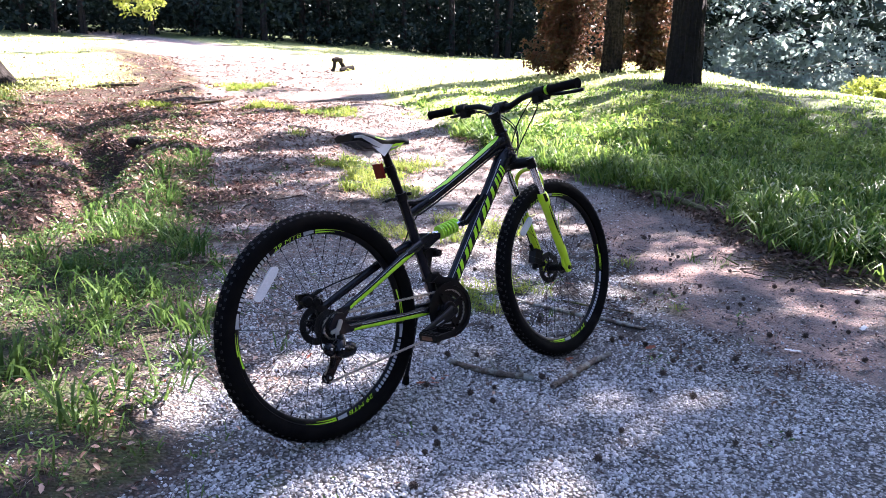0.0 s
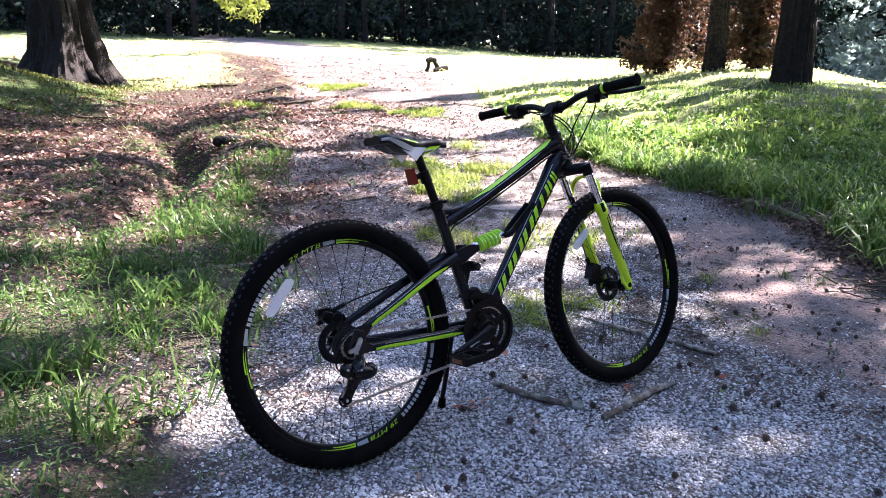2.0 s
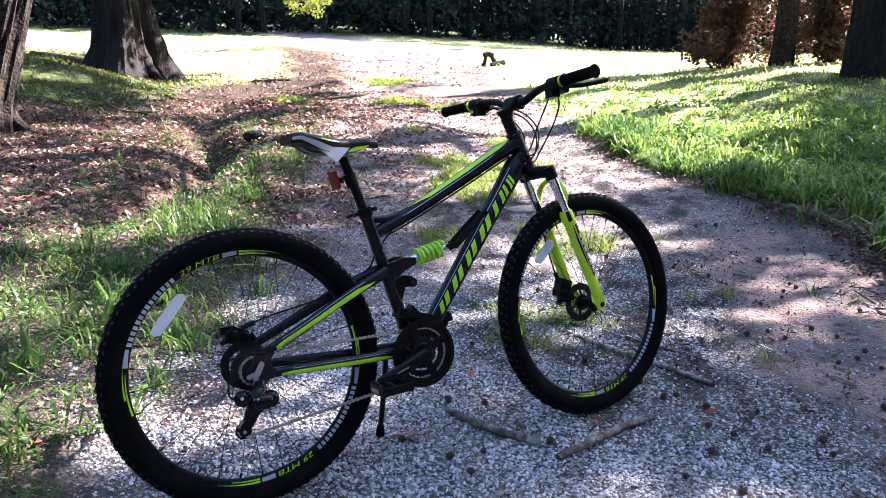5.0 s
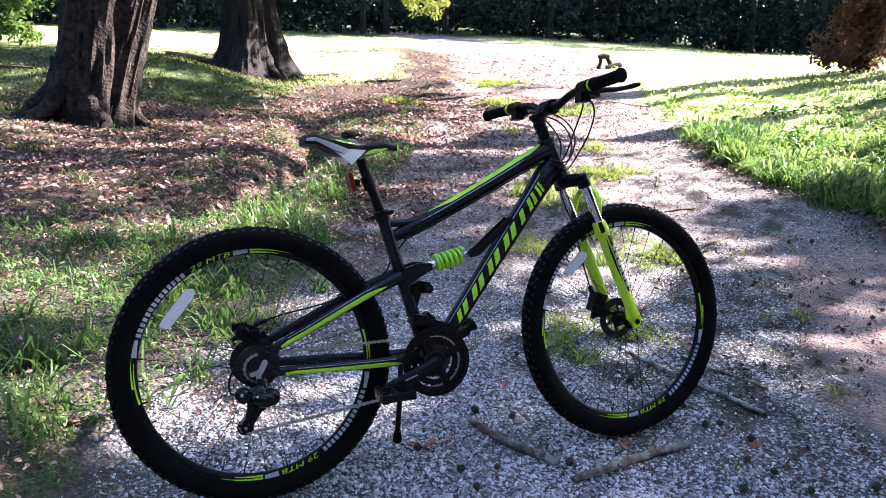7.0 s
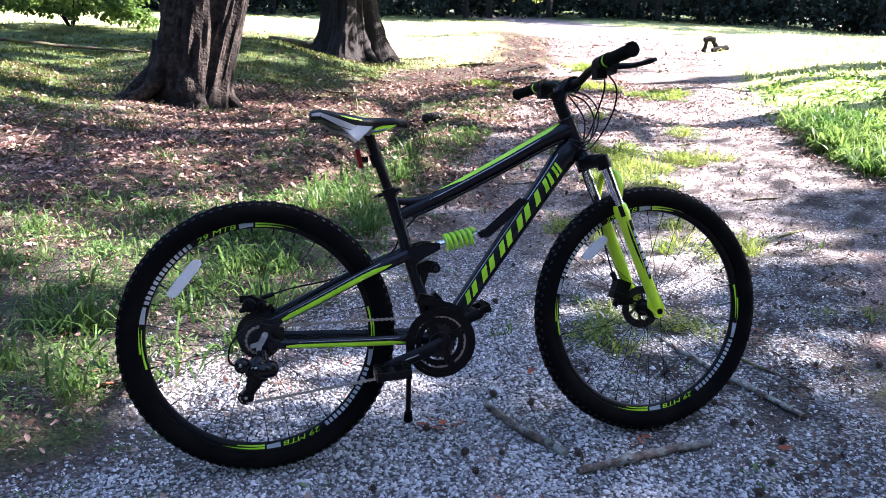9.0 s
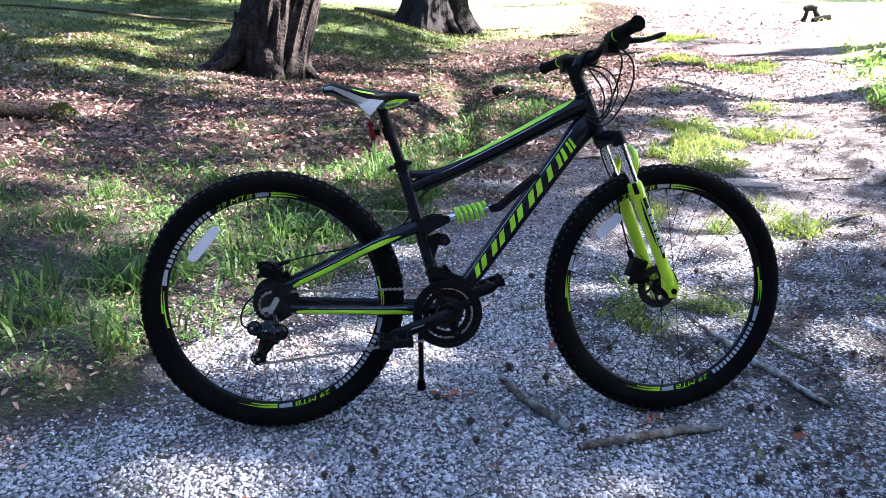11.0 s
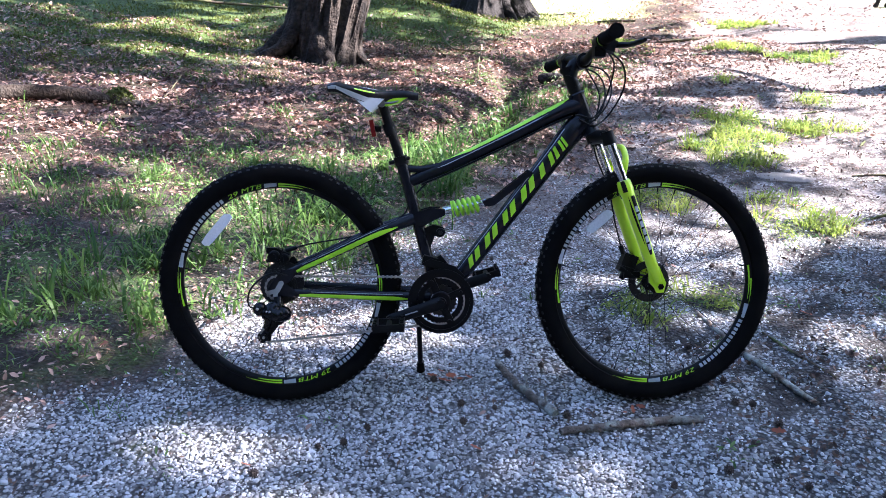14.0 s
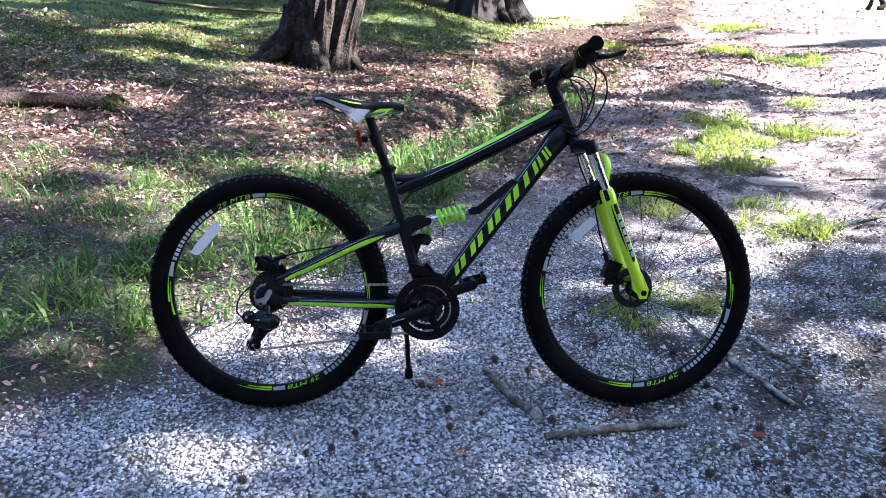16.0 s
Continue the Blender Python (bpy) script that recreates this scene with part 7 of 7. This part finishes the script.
def hanging_branch():
    """A leafy low branch of the far oak."""
    r = np.random.default_rng(71)
    b = tagged(new("leafy_branch"), "low oak branch with bright young leaves in sunlight", "branch")
    pts = bend([(2.4, 17.6, 6.2), (5.5, 21.5, 6.6), (8.0, 24.6, 4.3), (9.3, 26.0, 2.75)], 16)
    part("limb", Shape().tube(pts, list(np.linspace(0.11, 0.02, 17)), 8), BARK, b)
    c = np.array([np.array(pts[r.integers(12, 17)]) + r.normal(0, (0.65, 0.4, 0.22)) for _ in range(46)])
    v, f = leaf_cloud(c, r.uniform(0.15, 0.36, 46), 26, 0.085, r)
    leaves = new("leaves", bulk("leaves", v, f, LEAF_BRIGHT))
    leaves.parent = b


hanging_branch()
woods()


def cable(a, b, sag, label):
    pts = [Vector(a).lerp(Vector(b), k / 16) - Vector((0, 0, sag * 4 * (k / 16) * (1 - k / 16))) for k in range(17)]
    thing("power_line", Shape().tube(pts, 0.02, 6), WIRE, label, "cable", group="power lines")


cable((47.7, 23.4, 1.0), (39.8, -5.4, 4.6), 0.1, "sagging overhead cable catching the light")
cable((47.7, 23.4, 0.8), (39.8, -5.4, 4.2), 0.1, "sagging overhead cable catching the light")
cable((47.7, 23.4, 3.2), (39.8, -5.4, 7.4), 0.1, "thin overhead cable before the woods")


# ---- things on the ground ----
def branch(name, points, radii, label, mat=WOOD_STICK, seed=0, knots=3, group="fallen sticks", wander=0.12):
    """A stick that lies on the ground, a little crooked, with stubs of twigs."""
    r = np.random.default_rng(seed)
    pts = [Vector((x, y, ground_z(x, y) + max(radii) * 0.75 + lift)) for x, y, lift in points]
    line = bend(pts, 22)
    line = [tuple(Vector(p) + Vector(r.normal(0, max(radii) * wander, 3))) for p in line]
    rad = np.interp(np.linspace(0, 1, 23), np.linspace(0, 1, len(radii)), radii) * (1 + r.normal(0, 0.5 * wander, 23))
    s = Shape().tube(line, list(rad), 10)
    for k in range(knots):
        i = int(r.integers(3, 20))
        d = Vector((r.normal(), r.normal(), abs(r.normal()) * 0.6)).normalized()
        s.tube([line[i], tuple(Vector(line[i]) + d * float(rad[i]) * r.uniform(2, 5))], [float(rad[i]) * 0.5, float(rad[i]) * 0.25], 6)
    return thing(name, s, mat, label, "stick", group=group)


branch("stick", [(0.70, 0.14, 0), (0.75, 0.02, 0), (0.81, -0.10, 0), (0.85, -0.175, 0)], [0.0115, 0.013, 0.014, 0.014], "grey lichen-covered stick lying on gravel", seed=1)
branch("stick", [(0.85, -0.27, 0), (1.0, -0.245, 0), (1.12, -0.215, 0), (1.29, -0.205, 0)], [0.010, 0.014, 0.0135, 0.011], "peeling brown and grey stick on gravel", seed=2)
branch("stick", [(1.53, 0.59, 0), (1.56, 0.36, 0), (1.60, 0.07, 0), (1.67, -0.13, 0)], [0.008, 0.011, 0.011, 0.009], "long lichen-grey stick lying on gravel", WOOD_STICK, seed=3)
branch("twig", [(1.72, 0.40, 0), (1.76, 0.22, 0), (1.81, 0.04, 0)], [0.005, 0.006, 0.004], "thin dark twig on gravel", ROT_WOOD, seed=4)
branch("twig", [(0.10, 2.12, 0), (0.37, 2.12, 0), (0.79, 2.06, 0)], [0.008, 0.010, 0.007], "thin pale stick across the verge", seed=5)
branch("twig", [(1.29, 3.14, 0), (1.42, 3.30, 0.02), (1.55, 3.41, 0), (1.98, 3.32, 0)], [0.008, 0.010, 0.010, 0.007], "bent dry twig on the track", seed=6)
branch("stick", [(4.12, 1.45, 0.02), (4.08, 1.2, 0.03), (4.02, 0.90, 0.0)], [0.022, 0.03, 0.022], "short mossy branch in the grass edge", ROT_WOOD, seed=7)
branch("stick", [(4.72, 1.70, 0.01), (4.45, 1.75, 0.02), (4.2, 1.9, 0.0)], [0.012, 0.016, 0.012], "short dead stick in the grass edge", seed=8)
branch("fallen_log", [(-4.7, 3.95, 0.0), (-3.5, 4.35, 0.0), (-2.8, 4.58, 0.0), (-2.12, 4.72, -0.03)], [0.078, 0.076, 0.07, 0.062, 0.03], "rotting log with moss at its end on leaf litter", LOG, seed=9, knots=0, group="fallen logs", wander=0.035)


def moss_cushion(x, y, wide, label, seed):
    """A soft lump of moss, made of many short tufts."""
    r = np.random.default_rng(seed)
    n = 420
    a, d = r.uniform(0, math.tau, n), r.random(n) ** 0.5
    px, py = x + wide * 1.5 * d * np.cos(a), y + wide * d * np.sin(a)
    z = ground_z(x, y) + 0.02 + 0.13 * np.sqrt(np.clip(1 - d * d, 0, 1)) * r.uniform(0.75, 1.0, n)
    v, f = strewn(FLAKE_V, FLAKE_F, np.stack([px, py, z], 1), turns(r.uniform(0, math.tau, n), r.normal(0.6, 0.5, n), r.normal(0, 0.5, n)), r.uniform(0.012, 0.026, n))
    tagged(new("moss", bulk("moss", v, f, MOSS)), label, "moss", kind="stuff")


moss_cushion(-2.3, 4.71, 0.085, "yellow-green moss cushion on the log's end", 12)
branch("twig", [(-2.02, 4.5, 0.02), (-1.98, 5.0, 0.07), (-2.1, 6.0, 0.08), (-2.2, 7.0, 0.03)], [0.004, 0.005, 0.004, 0.003], "thin crooked twig beside the log", ROT_WOOD, seed=10)
branch("fallen_branch", [(0.62, 11.0, 0.04), (0.7, 10.2, 0.05), (0.85, 9.5, 0.04), (1.3, 9.4, 0.02)], [0.008, 0.014, 0.015, 0.008], "dark forked dead branch on the leaf slope", ROT_WOOD, seed=11)
branch("twig", [(1.2, 9.2, 0.06), (1.12, 8.2, 0.05), (1.05, 7.2, 0.03), (1.12, 6.3, 0.0)], [0.008, 0.009, 0.008, 0.005], "long bent twig on the leaf slope", ROT_WOOD, seed=13, knots=1)
branch("fallen_log", [(0.0, 19.6, 0.05), (0.5, 19.4, 0.05), (1.1, 19.3, 0.0)], [0.095, 0.105, 0.09], "short sawn log beside the far oak", ROT_WOOD, seed=14, knots=0, group="fallen logs", wander=0.03)
branch("fallen_branch", [(-7.5, 13.5, 0.1), (-5.2, 13.2, 0.15), (-3.4, 13.4, 0.1), (-2.2, 13.0, 0)], [0.02, 0.03, 0.03, 0.015], "long fallen branch in shaded grass", ROT_WOOD, seed=15, knots=1, group="fallen logs")
branch("stick", [(4.2, 10.5, 0.02), (4.6, 10.4, 0.02), (4.95, 10.5, 0)], [0.02, 0.025, 0.015], "dead stick beside the track", ROT_WOOD, seed=17)
branch("stick", [(4.1, 15.0, 0.02), (4.5, 14.6, 0.02), (4.8, 14.4, 0)], [0.02, 0.03, 0.02], "dead stick on the leaf slope", ROT_WOOD, seed=18)
for k, (x, y, a) in enumerate(((2.95, 1.75, 0.3), (3.3, 2.55, -0.2), (2.2, 3.4, 0.5), (3.9, 4.6, 0.1), (4.6, 5.6, -0.2), (3.7, 3.4, 0.9))):
    branch("twig", [(x - 0.11 * math.cos(a), y - 0.11 * math.sin(a), 0), (x, y, 0.004), (x + 0.12 * math.cos(a), y + 0.12 * math.sin(a), 0)], [0.006, 0.008, 0.005], "short dark twig lying on the track", ROT_WOOD, seed=30 + k)


def broken_stump():
    """The dark, broken piece of wood on the far track."""
    x, y = 11.1, 16.3
    z = ground_z(x, y)
    s = Shape().tube([(x - 0.24, y, z + 0.29), (x - 0.1, y, z + 0.32), (x + 0.06, y - 0.02, z + 0.30)], [0.06, 0.08, 0.06], 9)
    s.tube([(x - 0.16, y, z + 0.29), (x - 0.19, y, z + 0.1), (x - 0.24, y, z + 0.0)], [0.05, 0.05, 0.06], 8)
    s.tube([(x, y, z + 0.29), (x + 0.1, y, z + 0.16), (x + 0.19, y, z - 0.03)], [0.055, 0.065, 0.09], 8)
    s.tube([(x - 0.05, y - 0.1, z + 0.03), (x + 0.2, y - 0.1, z + 0.06), (x + 0.38, y - 0.1, z + 0.10)], [0.06, 0.09, 0.08], 8)
    thing("broken_stump", s, BARK_DARK, "dark broken stump of wood standing on the track", "stump")


broken_stump()
stub_z = ground_z(2.0, 6.3) - 0.01
thing("rotten_stub", Shape().tube([(1.66, 6.36, stub_z), (1.7, 6.35, stub_z), (1.82, 6.31, stub_z + 0.01), (1.98, 6.27, stub_z), (2.0, 6.27, stub_z)], [0.03, 0.06, 0.065, 0.055, 0.03], 11), BARK_DARK, "short dark rotten stub at the ditch's edge", "log", group="fallen logs")


def slab(x, y, sx, sy, tall, seed, label, mat):
    r = np.random.default_rng(seed)
    n = 18
    out = [(1 + r.normal(0, 0.17)) for _ in range(n)]
    verts, faces = [], []
    for lay, (sc, z) in enumerate(((1.05, -0.03), (1.0, tall * 0.6), (0.88, tall))):
        for k in range(n):
            a = k * math.tau / n
            verts.append((x + sx * sc * out[k] * math.cos(a), y + sy * sc * out[k] * math.sin(a), ground_z(x, y) + z + r.normal(0, 0.003)))
    for lay in range(2):
        faces += [(lay * n + k, lay * n + (k + 1) % n, (lay + 1) * n + (k + 1) % n, (lay + 1) * n + k) for k in range(n)]
    faces.append(tuple(2 * n + k for k in range(n)))
    thing("stone_slab", Shape().add(verts, faces), mat, label, "stone", group="flat stones")


SLAB = material("pale_stone", (0.27, 0.235, 0.21), 0.9, other=(0.14, 0.115, 0.10), scale=9, bump=0.5, bump_scale=60)
slab(2.78, 2.60, 0.18, 0.14, 0.006, 1, "flat pale stone embedded in the track", SLAB)
slab(3.35, 4.55, 0.26, 0.18, 0.006, 2, "flat pale stone embedded in the track", SLAB)

# spiky seed balls of a sweetgum, strewn over the track
ball = Shape().add(ICO_V * 0.0125, [tuple(f) for f in ICO_F])
for k in range(46):
    d = Vector((math.cos(k * 2.4) * math.sqrt(1 - (1 - 2 * (k + 0.5) / 46) ** 2), math.sin(k * 2.4) * math.sqrt(1 - (1 - 2 * (k + 0.5) / 46) ** 2), 1 - 2 * (k + 0.5) / 46))
    o = d.orthogonal().normalized()
    q = d.cross(o)
    base = d * 0.0105
    ball.add([base + o * 0.0024, base - o * 0.0012 + q * 0.0021, base - o * 0.0012 - q * 0.0021, d * 0.0178], [(0, 1, 3), (1, 2, 3), (2, 0, 3)])
first = thing("seed_ball", ball, CONE, "spiky dark brown seed ball on the track", "seed ball", group="seed balls", smooth=False)
r = np.random.default_rng(91)
spots = [(0.29, -0.24), (0.23, -0.32), (0.01, -0.47), (0.67, -0.14), (0.88, -0.19), (0.57, -0.23), (0.74, 0.2), (1.41, -0.13), (1.46, -0.14), (1.26, -0.48), (1.1, -0.53), (0.85, 0.14), (1.5, -0.24), (0.16, -0.34), (1.12, 0.32), (1.4, 0.28),
         (2.33, -0.24), (2.0, -0.55), (2.48, -0.05), (2.48, 0.07), (2.8, -0.29), (2.9, 0.12), (2.81, -0.19), (3.45, -0.11), (0.96, -0.94), (1.18, -0.66), (1.45, -0.53), (1.57, -0.66), (1.62, -0.59), (0.75, -0.65), (0.56, -0.7), (2.3, -0.77), (2.06, -0.93), (2.02, 0.15), (2.18, 0.16), (1.41, -0.43)]
while len(spots) < 95:
    x, y = r.uniform(0.2, 3.6), r.uniform(-1.2, 1.7)
    if left_edge(y) + 0.3 < x < right_edge(y) and r.random() < 0.25 + 0.75 * (x > 1.3):
        spots.append((x, y))
for k, (x, y) in enumerate(spots):
    m = Matrix.Translation((x, y, ground_z(x, y) + 0.013)) @ Euler(r.uniform(0, 6, 3)).to_matrix().to_4x4()
    ob = first if k == 0 else copy_thing(first, m)
    s = r.uniform(0.6, 1.0)
    ob.matrix_world = m @ Matrix.Scale(s, 4)


def strewn_leaves(name, spots, size, mat, label, seed):
    """Single leaves or flakes that lie apart, each a thing of its own."""
    r = np.random.default_rng(seed)
    outline = [(0, -1), (0.35, -0.6), (0.25, -0.3), (0.6, 0.05), (0.3, 0.3), (0.35, 0.7), (0, 1), (-0.3, 0.65), (-0.28, 0.3), (-0.55, 0.1), (-0.25, -0.3), (-0.32, -0.6)]
    verts = [(x, y, 0.16 * abs(x) + 0.08 * y * y) for x, y in outline] + [(0, 0, 0)]
    s = Shape().add([tuple(c * size for c in v) for v in verts], [(k, (k + 1) % 12, 12) for k in range(12)])
    one = thing(name, s, mat, label, "leaf", group=label)
    for k, (x, y) in enumerate(spots):
        m = Matrix.Translation((x, y, ground_z(x, y) + 0.012)) @ Euler((r.normal(0, 0.3), r.normal(0, 0.3), r.uniform(0, 6))).to_matrix().to_4x4()
        ob = one if k == 0 else copy_thing(one, m)
        ob.matrix_world = m @ Matrix.Scale(r.uniform(0.7, 1.3), 4)


LEAF_RED = material("rust_leaf", (0.30, 0.075, 0.03), 0.75, other=(0.20, 0.06, 0.03), scale=60, through_light=0.2)
strewn_leaves("dead_leaf", [(1.09, -0.15), (1.06, -0.17), (1.12, -0.13), (0.54, 0.06), (0.51, 0.09), (0.57, 0.04), (0.52, 0.03), (0.60, 0.05), (0.48, 0.06), (1.48, -0.28), (0.6, -0.36), (2.62, 1.98), (2.58, 2.02), (2.66, 1.9), (-0.28, 0.62), (0.05, 0.9), (-0.1, 0.75), (-0.5, 0.5), (-0.9, 0.7), (-0.02, -0.43), (0.92, 0.35), (0.3, 0.55), (1.95, 0.55), (1.9, 0.62)], 0.021, LEAF_RED, "rust-coloured dead leaf on the gravel", 5)
strewn_leaves("pale_flake", [(2.02, -0.55), (2.10, 0.0), (2.87, 0.71), (2.42, -0.79), (-1.2, 2.2), (2.2, 0.05), (1.9, -0.7)], 0.032, PAPER, "pale dry leaf lying on the track", 6)


def bark_chips():
    """The band of bark and dead stalks along the grass edge of the apron."""
    r = np.random.default_rng(93)
    n = 300
    u = r.random(n)
    x = np.interp(u, (0, 0.35, 0.7, 1), (3.12, 3.2, 3.3, 3.9)) + r.normal(0, 0.13, n)
    y = np.interp(u, (0, 0.35, 0.7, 1), (0.12, -0.12, -0.45, -1.2)) + r.normal(0, 0.15, n)
    t = np.array([(-1, -0.08, 0), (1, -0.05, 0.03), (1, 0.05, 0.03), (-1, 0.08, 0), (-1, -0.05, 0.1), (1, -0.03, 0.1), (1, 0.03, 0.1), (-1, 0.05, 0.1)])
    f = np.array([(0, 3, 2, 1), (4, 5, 6, 7), (0, 1, 5, 4), (2, 3, 7, 6), (1, 2, 6, 5), (3, 0, 4, 7)])
    rot = turns(r.uniform(0, math.tau, n), r.normal(0, 0.1, n), r.normal(0, 0.12, n))
    v, fa = strewn(t, f, np.stack([x, y, height(x, y) + 0.008 + 0.02 * r.random(n)], 1), rot, r.uniform(0.012, 0.075, n))
    m = 5200
    u = r.random(m)
    drift = np.clip(0.2 + 1.2 * field_noise(u * 3, u * 0, 0.5, 94), 0.05, 1)
    wx = np.interp(u, (0, 0.35, 0.6, 0.85, 1), (4.2, 3.95, 3.6, 3.3, 3.6)) + r.normal(0, 0.22, m) * drift
    wy = np.interp(u, (0, 0.35, 0.6, 0.85, 1), (1.5, 0.75, 0.3, -0.2, -0.9)) + r.normal(0, 0.14, m)
    wv, wf = strewn(FLAKE_V, FLAKE_F, np.stack([wx, wy, height(wx, wy) + r.uniform(0.006, 0.03, m)], 1), turns(r.uniform(0, math.tau, m), r.normal(0, 0.5, m), r.normal(0, 0.5, m)), r.uniform(0.008, 0.03, m))
    tagged(new("leaf_drift", bulk("leaf_drift", wv, wf, CRUMB)), "drift of dark dead leaves along the grass edge", "leaves", kind="stuff")
    tagged(new("bark_chips", bulk("bark_chips", v, fa, ROT_WOOD)), "brown bark strips and dead stalks along the grass edge", "bark chips", kind="stuff")


bark_chips()
gravel()
grass()
weeds()
fallen_leaves()
